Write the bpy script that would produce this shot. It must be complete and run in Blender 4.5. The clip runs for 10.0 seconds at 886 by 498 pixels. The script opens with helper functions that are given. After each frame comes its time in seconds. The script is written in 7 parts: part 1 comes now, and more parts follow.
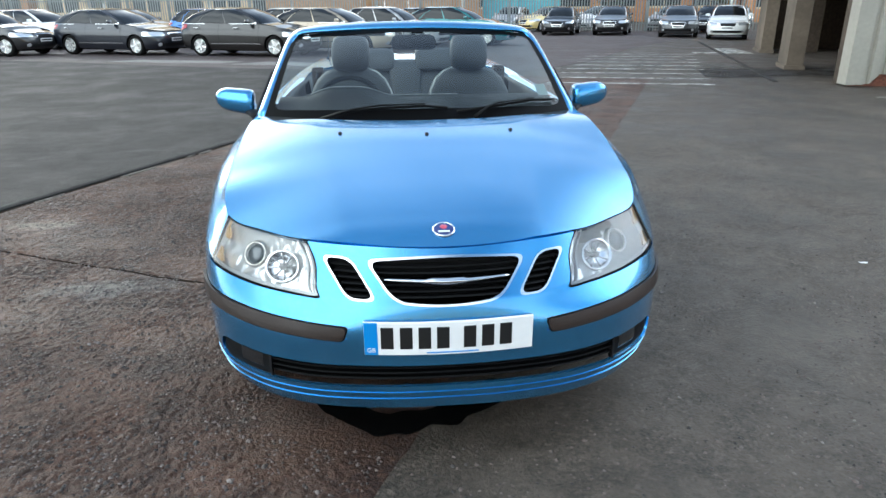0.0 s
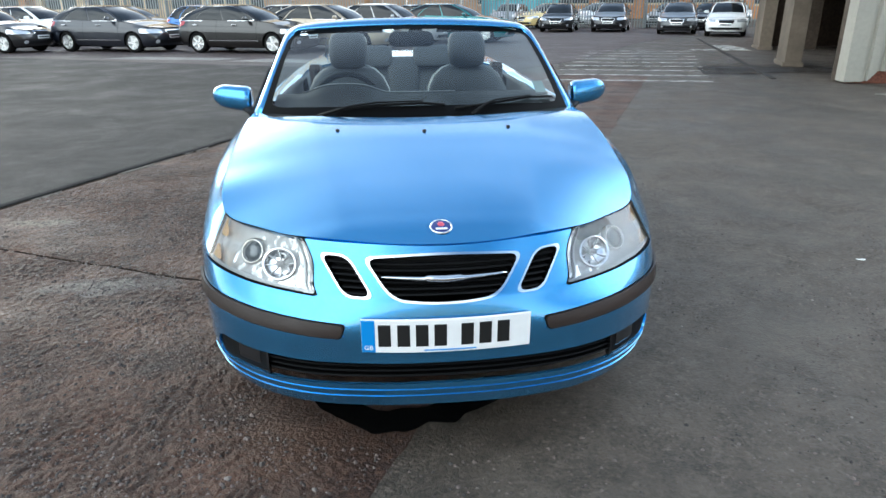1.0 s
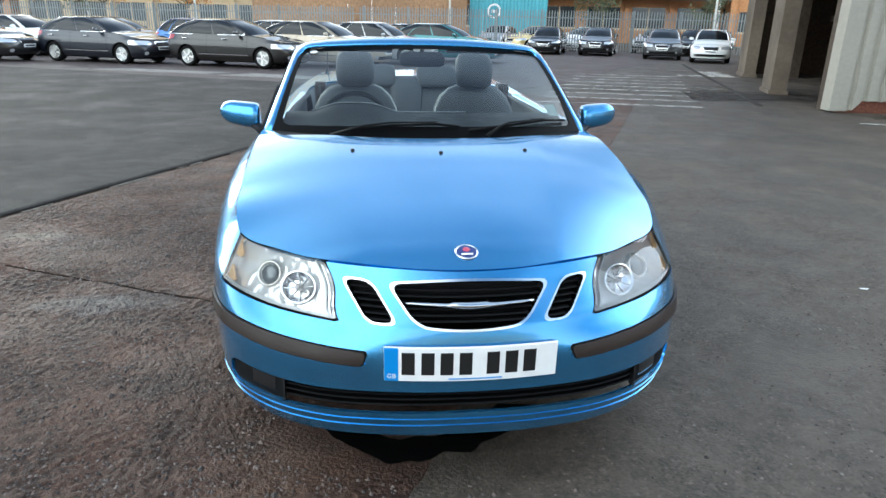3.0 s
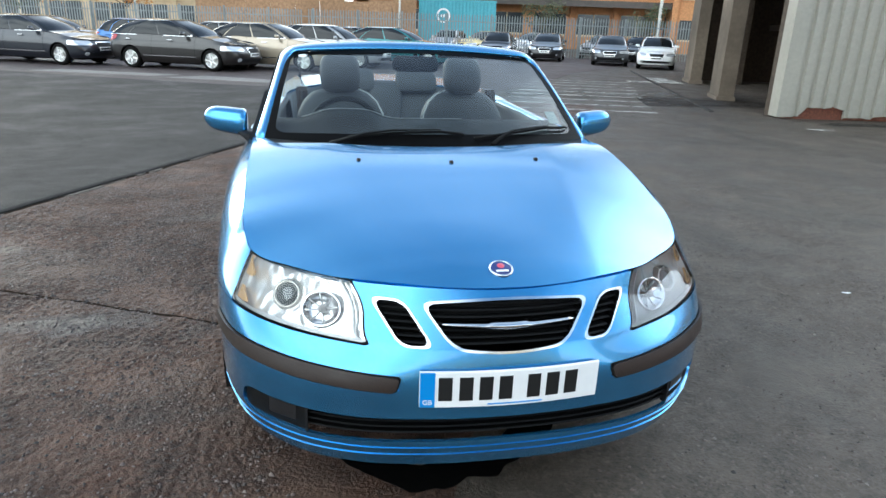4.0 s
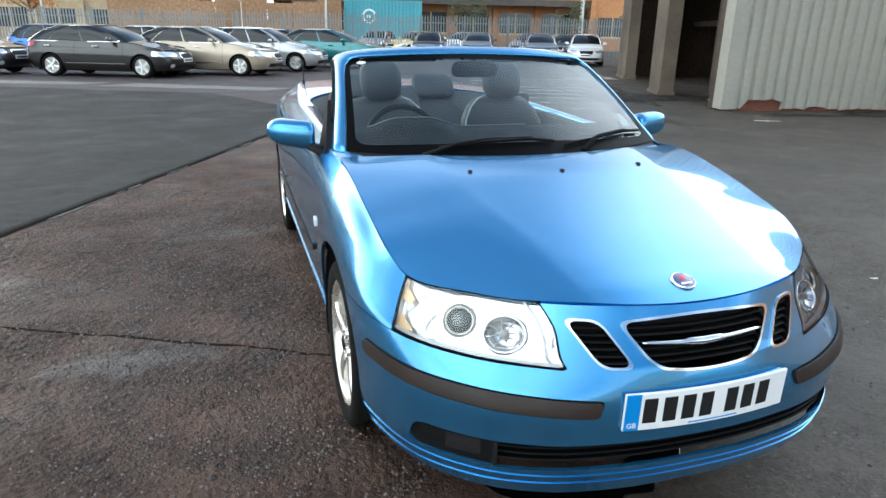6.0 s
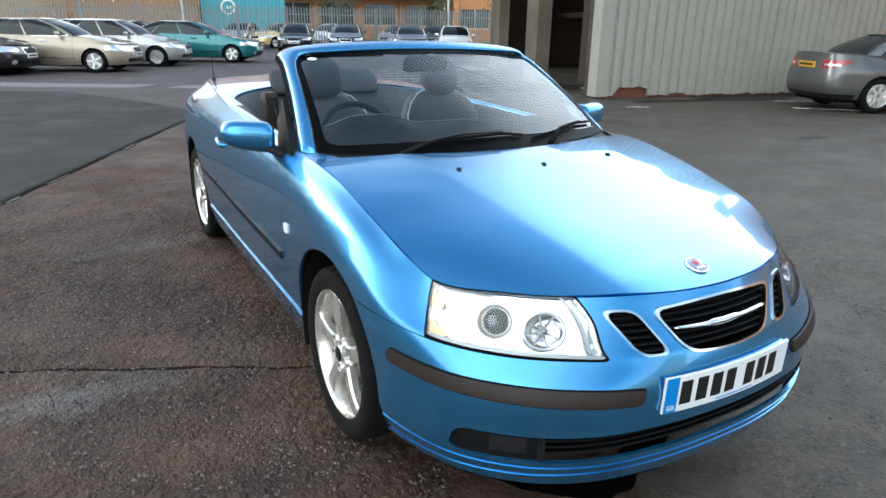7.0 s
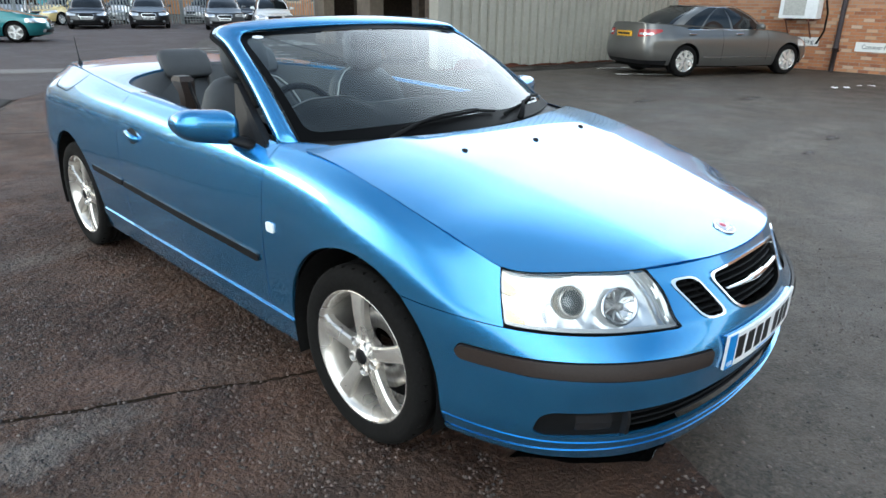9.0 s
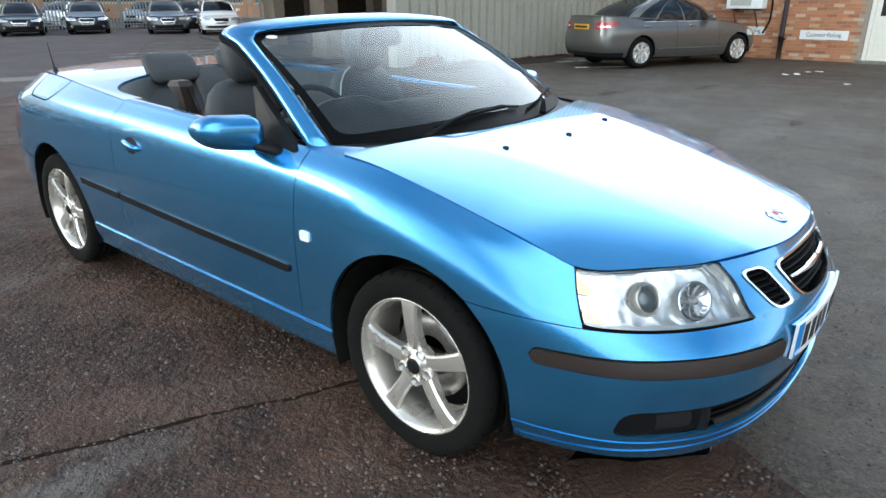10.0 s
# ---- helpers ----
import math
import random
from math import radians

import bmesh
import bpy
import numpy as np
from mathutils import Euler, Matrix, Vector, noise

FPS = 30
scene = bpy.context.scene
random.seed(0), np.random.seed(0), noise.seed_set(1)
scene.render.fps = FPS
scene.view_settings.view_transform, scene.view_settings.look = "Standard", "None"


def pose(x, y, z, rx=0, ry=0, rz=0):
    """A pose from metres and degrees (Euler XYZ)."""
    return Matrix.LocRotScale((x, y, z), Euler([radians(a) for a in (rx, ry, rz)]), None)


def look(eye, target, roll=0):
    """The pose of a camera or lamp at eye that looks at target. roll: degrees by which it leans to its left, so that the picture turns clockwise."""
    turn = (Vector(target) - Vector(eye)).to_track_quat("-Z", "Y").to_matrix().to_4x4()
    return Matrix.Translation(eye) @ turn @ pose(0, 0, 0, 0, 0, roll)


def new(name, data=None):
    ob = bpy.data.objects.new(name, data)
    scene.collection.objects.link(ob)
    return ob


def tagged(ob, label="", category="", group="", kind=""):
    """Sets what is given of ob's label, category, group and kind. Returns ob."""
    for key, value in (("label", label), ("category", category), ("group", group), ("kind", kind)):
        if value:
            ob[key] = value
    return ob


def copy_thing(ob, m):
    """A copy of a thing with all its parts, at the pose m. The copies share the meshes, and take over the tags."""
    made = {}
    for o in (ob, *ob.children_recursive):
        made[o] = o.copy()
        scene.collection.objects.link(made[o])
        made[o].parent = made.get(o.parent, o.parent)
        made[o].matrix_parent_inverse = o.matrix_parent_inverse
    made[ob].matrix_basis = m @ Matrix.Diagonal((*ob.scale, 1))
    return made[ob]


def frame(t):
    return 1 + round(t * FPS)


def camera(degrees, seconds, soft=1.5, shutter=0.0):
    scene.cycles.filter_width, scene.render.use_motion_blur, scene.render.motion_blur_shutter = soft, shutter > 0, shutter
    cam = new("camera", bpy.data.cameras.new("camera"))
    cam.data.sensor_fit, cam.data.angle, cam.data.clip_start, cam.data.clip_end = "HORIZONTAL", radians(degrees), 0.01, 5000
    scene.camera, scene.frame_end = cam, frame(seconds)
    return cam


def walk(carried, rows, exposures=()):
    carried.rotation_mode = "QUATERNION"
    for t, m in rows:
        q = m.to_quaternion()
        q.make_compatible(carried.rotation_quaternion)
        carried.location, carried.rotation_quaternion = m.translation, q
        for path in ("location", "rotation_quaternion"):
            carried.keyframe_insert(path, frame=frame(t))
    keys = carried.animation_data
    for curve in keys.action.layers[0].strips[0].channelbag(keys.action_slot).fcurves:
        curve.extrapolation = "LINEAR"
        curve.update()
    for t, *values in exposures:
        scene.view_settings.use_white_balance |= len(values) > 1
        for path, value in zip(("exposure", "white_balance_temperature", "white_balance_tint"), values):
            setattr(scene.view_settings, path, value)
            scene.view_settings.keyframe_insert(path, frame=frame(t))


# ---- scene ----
cam = camera(68.4, 10.0)
PATH = [
    (0, (-0.174, -2.735, 1.434), (-0.009, -0.867, 0.74), -0.4),
    (0.5, (-0.172, -2.732, 1.435), (-0.006, -0.866, 0.736), -0.5),
    (1, (-0.17, -2.732, 1.433), (-0.001, -0.867, 0.731), -0.4),
    (1.5, (-0.167, -2.728, 1.433), (0.003, -0.863, 0.73), -0.3),
    (2, (-0.164, -2.716, 1.438), (-0.021, -0.849, 0.734), -0.5),
    (2.5, (-0.208, -2.701, 1.441), (-0.055, -0.823, 0.768), 0.1),
    (4, (-0.524, -2.511, 1.432), (-0.146, -0.653, 0.796), 2.0),
    (4.5, (-0.677, -2.416, 1.436), (-0.288, -0.561, 0.798), 0.7),
    (5, (-0.919, -2.392, 1.442), (-0.383, -0.567, 0.823), 1.0),
    (5.5, (-1.069, -2.338, 1.438), (-0.509, -0.524, 0.81), 0.9),
    (6.8, (-1.456, -2.035, 1.429), (-0.625, -0.331, 0.795), 1.1),
    (7, (-1.556, -2.008, 1.439), (-0.623, -0.361, 0.792), 1.0),
    (7.5, (-1.708, -1.94, 1.436), (-0.699, -0.351, 0.758), 0.7),
    (8, (-1.768, -1.783, 1.417), (-0.652, -0.281, 0.71), 0.7),
    (8.5, (-1.835, -1.65, 1.423), (-0.627, -0.227, 0.705), 0.9),
    (9, (-2.017, -1.537, 1.433), (-0.686, -0.223, 0.724), 0.8),
    (9.5, (-2.14, -1.433, 1.432), (-0.768, -0.164, 0.719), 0.1),
    (10, (-2.171, -1.259, 1.419), (-0.748, -0.048, 0.705), -0.4),
]
walk(cam, [(t, look(eye, target, roll)) for t, eye, target, roll in PATH], [(0.0, 0.76, 5430, 4), (2.7, 0.76, 5430, 4), (5.5, 0.62, 5430, 4), (10.0, 0.48, 5430, 4)])

# ---- light ----
world = bpy.data.worlds.new("world")
scene.world = world
world.use_nodes = True
wn, wl = world.node_tree.nodes, world.node_tree.links
sky = wn.new("ShaderNodeTexSky")
sky.sky_type = "NISHITA"
sky.sun_disc = False
sky.sun_elevation, sky.sun_rotation = radians(14), radians(326)
sky.air_density, sky.dust_density, sky.ozone_density = 1.0, 3, 1.0
wn["Background"].inputs["Strength"].default_value = 0.15
# broken cloud over the whole sky, denser haze low down
wco, sep = wn.new("ShaderNodeTexCoord"), wn.new("ShaderNodeSeparateXYZ")
wl.new(wco.outputs["Generated"], sep.inputs[0])
flat = wn.new("ShaderNodeMath")
flat.operation = "MAXIMUM"
wl.new(sep.outputs["Z"], flat.inputs[0])
flat.inputs[1].default_value = 0.16
dome = wn.new("ShaderNodeVectorMath")
dome.operation = "DIVIDE"
spread = wn.new("ShaderNodeCombineXYZ")
for k in range(3):
    wl.new(flat.outputs[0], spread.inputs[k])
wl.new(wco.outputs["Generated"], dome.inputs[0])
wl.new(spread.outputs[0], dome.inputs[1])
puff = wn.new("ShaderNodeTexNoise")
puff.inputs["Scale"].default_value, puff.inputs["Detail"].default_value, puff.inputs["Roughness"].default_value, puff.inputs["Distortion"].default_value = 0.55, 5.0, 0.5, 0.4
drift = wn.new("ShaderNodeVectorMath")
drift.inputs[1].default_value = (-3.3, 5.2, 0.0)
wl.new(dome.outputs[0], drift.inputs[0])
wl.new(drift.outputs[0], puff.inputs["Vector"])
cover = wn.new("ShaderNodeValToRGB")
cover.color_ramp.elements[0].position, cover.color_ramp.elements[1].position = 0.46, 0.64
cover.color_ramp.elements[1].color = (0.75, 0.75, 0.75, 1)
wl.new(puff.outputs["Fac"], cover.inputs[0])
cloud = wn.new("ShaderNodeMix")
cloud.data_type = "RGBA"
wl.new(cover.outputs[0], cloud.inputs[0])
wl.new(sky.outputs[0], cloud.inputs[6])
cloud.inputs[7].default_value = (6.6, 7.1, 7.7, 1)
haze = wn.new("ShaderNodeMapRange")
haze.interpolation_type = "SMOOTHSTEP"
for k, q in ((1, 0.02), (2, 0.40), (3, 0.92), (4, 0.0)):
    haze.inputs[k].default_value = q
wl.new(sep.outputs["Z"], haze.inputs[0])
low = wn.new("ShaderNodeMix")
low.data_type = "RGBA"
wl.new(haze.outputs[0], low.inputs[0])
wl.new(cloud.outputs[2], low.inputs[6])
low.inputs[7].default_value = (13.5, 13.0, 11.8, 1)
# thin bright cloud over the office side, fading smoothly round the sky
aim = wn.new("ShaderNodeVectorMath")
aim.operation = "DOT_PRODUCT"
aim.inputs[1].default_value = Vector((0.90, 0.26, 0.30)).normalized()
wl.new(wco.outputs["Generated"], aim.inputs[0])
near = wn.new("ShaderNodeMapRange")
near.interpolation_type = "SMOOTHERSTEP"
for k, q in ((1, 0.70), (2, 1.0), (3, 0.0), (4, 0.9)):
    near.inputs[k].default_value = q
wl.new(aim.outputs["Value"], near.inputs[0])
glow = wn.new("ShaderNodeMix")
glow.data_type = "RGBA"
wl.new(near.outputs[0], glow.inputs[0])
wl.new(low.outputs[2], glow.inputs[6])
glow.inputs[7].default_value = (21.0, 20.7, 20.0, 1)
# low sun veiled by thin cloud beyond the parked rows
aim2, near2, veil = wn.new("ShaderNodeVectorMath"), wn.new("ShaderNodeMapRange"), wn.new("ShaderNodeMix")
aim2.operation, near2.interpolation_type, veil.data_type = "DOT_PRODUCT", "SMOOTHERSTEP", "RGBA"
aim2.inputs[1].default_value = Vector((-0.57, 0.80, 0.17)).normalized()
wl.new(wco.outputs["Generated"], aim2.inputs[0])
for k, q in ((1, 0.87), (2, 1.0), (3, 0.0), (4, 0.9)):
    near2.inputs[k].default_value = q
wl.new(aim2.outputs["Value"], near2.inputs[0])
wl.new(near2.outputs[0], veil.inputs[0])
wl.new(glow.outputs[2], veil.inputs[6])
veil.inputs[7].default_value = (34.0, 31.8, 27.0, 1)
# a broken bank of sunlit cloud on the open side of the yard
aim3, near3, bank, lit = wn.new("ShaderNodeVectorMath"), wn.new("ShaderNodeMapRange"), wn.new("ShaderNodeMix"), wn.new("ShaderNodeMath")
aim3.operation, near3.interpolation_type, bank.data_type, lit.operation = "DOT_PRODUCT", "SMOOTHERSTEP", "RGBA", "MULTIPLY"
aim3.inputs[1].default_value = Vector((-0.62, -0.62, 0.48)).normalized()
wl.new(wco.outputs["Generated"], aim3.inputs[0])
for k, q in ((1, 0.62), (2, 0.98), (3, 0.0), (4, 1.0)):
    near3.inputs[k].default_value = q
wl.new(aim3.outputs["Value"], near3.inputs[0])
tuft = wn.new("ShaderNodeValToRGB")
tuft.color_ramp.elements[0].position, tuft.color_ramp.elements[1].position = 0.34, 0.52
tuft.color_ramp.elements[0].color = (0.35, 0.35, 0.35, 1)
wl.new(puff.outputs["Fac"], tuft.inputs[0])
wl.new(near3.outputs[0], lit.inputs[0])
wl.new(tuft.outputs[0], lit.inputs[1])
wl.new(lit.outputs[0], bank.inputs[0])
wl.new(veil.outputs[2], bank.inputs[6])
bank.inputs[7].default_value = (17.0, 16.4, 14.8, 1)
wl.new(bank.outputs[2], wn["Background"].inputs["Color"])
sun = new("sun", bpy.data.lights.new("sun", "SUN"))
sun.data.energy, sun.data.angle, sun.data.color = 0.5, radians(16), (1.0, 0.86, 0.68)
sun.matrix_world = look((-17.1, 24.0, 7.4), (0, 0, 0))


# ---- materials ----
def mat(name, colour, rough=0.5, metal=0.0, coat=0.0, coat_rough=0.05, spec=0.5):
    m = bpy.data.materials.new(name)
    m.use_nodes = True
    b = m.node_tree.nodes["Principled BSDF"]
    b.inputs["Base Color"].default_value = (*colour, 1)
    b.inputs["Roughness"].default_value = rough
    b.inputs["Metallic"].default_value = metal
    b.inputs["Coat Weight"].default_value = coat
    b.inputs["Coat Roughness"].default_value = coat_rough
    b.inputs["Specular IOR Level"].default_value = spec
    return m


def node(m, kind, **inputs):
    n = m.node_tree.nodes.new(kind)
    for k, v in inputs.items():
        n.inputs[k.replace("_", " ")].default_value = v
    return n


def link(m, a, b):
    m.node_tree.links.new(a, b)


def bsdf(m):
    return m.node_tree.nodes["Principled BSDF"]


def coords(m, world_space=False):
    if world_space:
        return node(m, "ShaderNodeNewGeometry").outputs["Position"]
    return node(m, "ShaderNodeTexCoord").outputs["Object"]


def ramp(m, source, stops):
    r = m.node_tree.nodes.new("ShaderNodeValToRGB")
    while len(r.color_ramp.elements) < len(stops):
        r.color_ramp.elements.new(0.5)
    for e, (p, c) in zip(r.color_ramp.elements, stops):
        e.position, e.color = p, (*c, 1) if len(c) == 3 else c
    link(m, source, r.inputs[0])
    return r.outputs[0]


def noise_tex(m, vec, scale, detail=4, rough=0.6, distort=0.0):
    n = node(m, "ShaderNodeTexNoise", Scale=scale, Detail=detail, Roughness=rough, Distortion=distort)
    link(m, vec, n.inputs["Vector"])
    return n.outputs["Fac"]


def mixc(m, fac, a, b, mode="MIX"):
    n = m.node_tree.nodes.new("ShaderNodeMix")
    n.data_type, n.blend_type = "RGBA", mode
    for sock, v in ((n.inputs[0], fac), (n.inputs[6], a), (n.inputs[7], b)):
        if hasattr(v, "links"):
            link(m, v, sock)
        else:
            sock.default_value = v if isinstance(v, (int, float)) else (*v, 1)
    return n.outputs[2]


def maths(m, op, a, b=0.0, clamp=False):
    n = m.node_tree.nodes.new("ShaderNodeMath")
    n.operation, n.use_clamp = op, clamp
    for sock, v in zip(n.inputs, (a, b)):
        if hasattr(v, "links"):
            link(m, v, sock)
        else:
            sock.default_value = v
    return n.outputs[0]


def bump(m, height, strength=0.3, dist=0.01, normal=None):
    n = node(m, "ShaderNodeBump", Strength=strength, Distance=dist)
    link(m, height, n.inputs["Height"])
    if normal:
        link(m, normal, n.inputs["Normal"])
    link(m, n.outputs[0], bsdf(m).inputs["Normal"])
    return n.outputs[0]


def grained(name, colour, rough, scale=60, amount=0.25, bumpy=0.15, metal=0.0, coat=0.0, dist=0.003, dirt=0.0):
    """A plain stuff with fine grain and large, faint stains."""
    m = mat(name, colour, rough, metal, coat)
    c = coords(m)
    fine, wide = noise_tex(m, c, scale, 3), noise_tex(m, c, scale / 25, 4)
    lo, hi = [x * (1 - amount) for x in colour], [min(1, x * (1 + amount)) for x in colour]
    col = ramp(m, fine, [(0.3, lo), (0.7, hi)])
    if dirt:
        col = mixc(m, ramp(m, wide, [(0.45, (0, 0, 0)), (0.75, (dirt,) * 3)]), col, [x * 0.35 for x in colour])
    link(m, col, bsdf(m).inputs["Base Color"])
    link(m, ramp(m, wide, [(0.3, (max(0, rough - 0.1),) * 3), (0.7, (min(1, rough + 0.1),) * 3)]), bsdf(m).inputs["Roughness"])
    if bumpy:
        bump(m, fine, bumpy, dist)
    return m


def car_paint(name, colour, metal=0.55, rough=0.32, dirt=0.12):
    """Metallic lacquer: fine flake, clear coat, a little road film."""
    m = mat(name, colour, rough, metal, 1.0, 0.03)
    c = coords(m)
    flake = noise_tex(m, c, 900, 1)
    film = noise_tex(m, c, 7, 5)
    col = ramp(m, flake, [(0.35, [x * 0.88 for x in colour]), (0.65, [min(1, x * 1.12) for x in colour])])
    col = mixc(m, ramp(m, film, [(0.5, (0, 0, 0)), (0.8, (dirt,) * 3)]), col, (0.16, 0.15, 0.14))
    link(m, col, bsdf(m).inputs["Base Color"])
    link(m, ramp(m, film, [(0.4, (0.018,) * 3), (0.8, (0.05,) * 3)]), bsdf(m).inputs["Coat Roughness"])
    return m


def glass_mat(name, tint=(0.9, 0.96, 0.95), rough=0.0):
    """Thin glazing: clear, with a mirror's gloss by the Fresnel law."""
    m = bpy.data.materials.new(name)
    m.use_nodes = True
    t = m.node_tree
    t.nodes.remove(t.nodes["Principled BSDF"])
    tr, gl = t.nodes.new("ShaderNodeBsdfTransparent"), t.nodes.new("ShaderNodeBsdfGlossy")
    fr, mx = t.nodes.new("ShaderNodeFresnel"), t.nodes.new("ShaderNodeMixShader")
    tr.inputs[0].default_value = (*tint, 1)
    gl.inputs["Roughness"].default_value = rough
    fr.inputs["IOR"].default_value = 1.6
    t.links.new(fr.outputs[0], mx.inputs[0])
    t.links.new(tr.outputs[0], mx.inputs[1])
    t.links.new(gl.outputs[0], mx.inputs[2])
    t.links.new(mx.outputs[0], t.nodes["Material Output"].inputs[0])
    return m


BLUE = car_paint("blue_lacquer", (0.066, 0.285, 0.570), 0.86, 0.25, 0.04)
bsdf(BLUE).inputs["Coat IOR"].default_value = 1.55
RUBBER = grained("black_rubber", (0.0065, 0.006, 0.0056), 0.9, 80, 0.3, 0.3)
STRIP = grained("grey_plastic_strip", (0.026, 0.018, 0.0145), 0.45, 200, 0.2, 0.15)
BLACK = grained("black_plastic", (0.012, 0.012, 0.013), 0.42, 150, 0.2, 0.1)
SLAT = grained("matt_black_plastic", (0.004, 0.004, 0.0042), 0.7, 150, 0.2, 0.1)
DARK = mat("dark_cavity", (0.006, 0.006, 0.006), 0.9)
CHROME = grained("bright_chrome", (0.72, 0.73, 0.75), 0.12, 20, 0.02, 0.0, 1.0)
ALLOY = grained("silver_alloy", (0.74, 0.70, 0.64), 0.27, 40, 0.06, 0.03, 0.75, 0.5, dirt=0.25)
STEEL = grained("dull_steel", (0.32, 0.31, 0.30), 0.4, 60, 0.2, 0.1, 0.9)
GLASS = glass_mat("windscreen_glass", (0.80, 0.90, 0.90))
LENS = glass_mat("clear_lens", (0.97, 0.98, 0.98))
REFLECT = mat("lamp_reflector", (0.88, 0.88, 0.87), 0.12, 0.66)
fold = noise_tex(REFLECT, coords(REFLECT), 18, 1, 0.4, 0.5)
bump(REFLECT, fold, 0.34, 0.022)
LAMP_TRIM = mat("lamp_trim", (0.42, 0.43, 0.44), 0.35, 0.5)
AMBER = mat("amber_lens", (0.90, 0.60, 0.30), 0.25, 0.5, 1.0)
RED = mat("red_lens", (0.35, 0.02, 0.02), 0.15, 0, 1.0)
WHITE = grained("white_plate", (0.78, 0.78, 0.77), 0.35, 30, 0.03, 0.0)
PLATE_BLUE = mat("plate_blue", (0.02, 0.22, 0.60), 0.35)
INK = mat("black_print", (0.01, 0.01, 0.01), 0.4)
DARK_LEATHER = grained("charcoal_leather", (0.040, 0.042, 0.044), 0.6, 30, 0.06, 0.0, dirt=0.1)
PIPING = mat("pale_piping", (0.45, 0.46, 0.44), 0.6)
DASH = grained("dash_plastic", (0.018, 0.0185, 0.019), 0.6, 220, 0.2, 0.4)
CARPET = grained("car_carpet", (0.03, 0.03, 0.032), 0.95, 400, 0.3, 0.6)
grey_glass = mat("projector_glass", (0.07, 0.08, 0.085), 0.10, 0.3, 1.0)
FOG_GLASS = mat("fog_glass", (0.015, 0.015, 0.016), 0.12)
for m in (RUBBER, STRIP, BLACK, SLAT, DARK, DASH, CARPET):
    bsdf(m).inputs["Specular IOR Level"].default_value = 0.15 if m is not STRIP else 0.3


# ---- building blocks ----
def mesh_ob(name, verts, faces, material, parent=None, label="", smooth=True):
    me = bpy.data.meshes.new(name)
    me.from_pydata([tuple(map(float, v)) for v in verts], [], [tuple(map(int, f)) for f in faces])
    me.update()
    for m in material if isinstance(material, (list, tuple)) else [material]:
        me.materials.append(m)
    if smooth:
        me.polygons.foreach_set("use_smooth", [True] * len(me.polygons))
    ob = new(name, me)
    ob.parent = parent
    if label:
        ob["label"] = label
    return ob


def part(name, bm, material, parent=None, label="", smooth=False):
    me = bpy.data.meshes.new(name)
    bm.normal_update()
    bm.to_mesh(me)
    bm.free()
    for m in material if isinstance(material, (list, tuple)) else [material]:
        me.materials.append(m)
    if smooth:
        me.polygons.foreach_set("use_smooth", [True] * len(me.polygons))
    ob = new(name, me)
    ob.parent = parent
    if label:
        ob["label"] = label
    return ob


def thing(name, label, category, at=None, group="", kind=""):
    ob = new(name)
    ob.empty_display_size = 0.2
    if at is not None:
        ob.matrix_world = at
    return tagged(ob, label, category, group, kind)


def box(bm, x0, x1, y0, y1, z0, z1, m=None, bevel=0.0, segments=1):
    r = bmesh.ops.create_cube(bm, size=1.0)
    vs = r["verts"]
    for v in vs:
        v.co = Vector(((x0 + x1) / 2 + v.co.x * (x1 - x0), (y0 + y1) / 2 + v.co.y * (y1 - y0), (z0 + z1) / 2 + v.co.z * (z1 - z0)))
    if bevel:
        es = list({e for v in vs for e in v.link_edges})
        vs = [v for v in bmesh.ops.bevel(bm, geom=es, offset=bevel, segments=segments, affect="EDGES", profile=0.5)["verts"]]
    if m is not None:
        bmesh.ops.transform(bm, matrix=m, verts=list(set(vs)))
    return vs


def boxed(name, dims, material, parent=None, label="", bevel=0.0, m=None, segments=2):
    bm = bmesh.new()
    box(bm, *dims, m=m, bevel=bevel, segments=segments)
    return part(name, bm, material, parent, label, smooth=False)


def lathe(profile, n=32, axis="x", start=0.0, end=2 * math.pi, centre=(0, 0, 0)):
    """Verts and faces of a profile of (radius, along) turned about an axis."""
    closed = abs(end - start - 2 * math.pi) < 1e-6
    cols = n if closed else n + 1
    vs, fs, k = [], [], len(profile)
    for i in range(cols):
        a = start + (end - start) * i / n
        for r, h in profile:
            p = (h, r * math.cos(a), r * math.sin(a)) if axis == "x" else (r * math.cos(a), h, r * math.sin(a)) if axis == "y" else (r * math.cos(a), r * math.sin(a), h)
            vs.append([p[j] + centre[j] for j in range(3)])
    for i in range(n):
        j = (i + 1) % cols
        for q in range(k - 1):
            fs.append((i * k + q, j * k + q, j * k + q + 1, i * k + q + 1))
    return vs, fs


def loft(sections, close=False, caps=False):
    """Verts and faces through rows of points, each row as long as the others."""
    n, k = len(sections), len(sections[0])
    vs = [p for s in sections for p in s]
    fs = []
    for i in range(n - 1):
        for j in range(k if close else k - 1):
            q = (j + 1) % k
            fs.append((i * k + j, i * k + q, (i + 1) * k + q, (i + 1) * k + j))
    if caps:
        fs += [tuple(range(k))[::-1], tuple(range((n - 1) * k, n * k))]
    return vs, fs


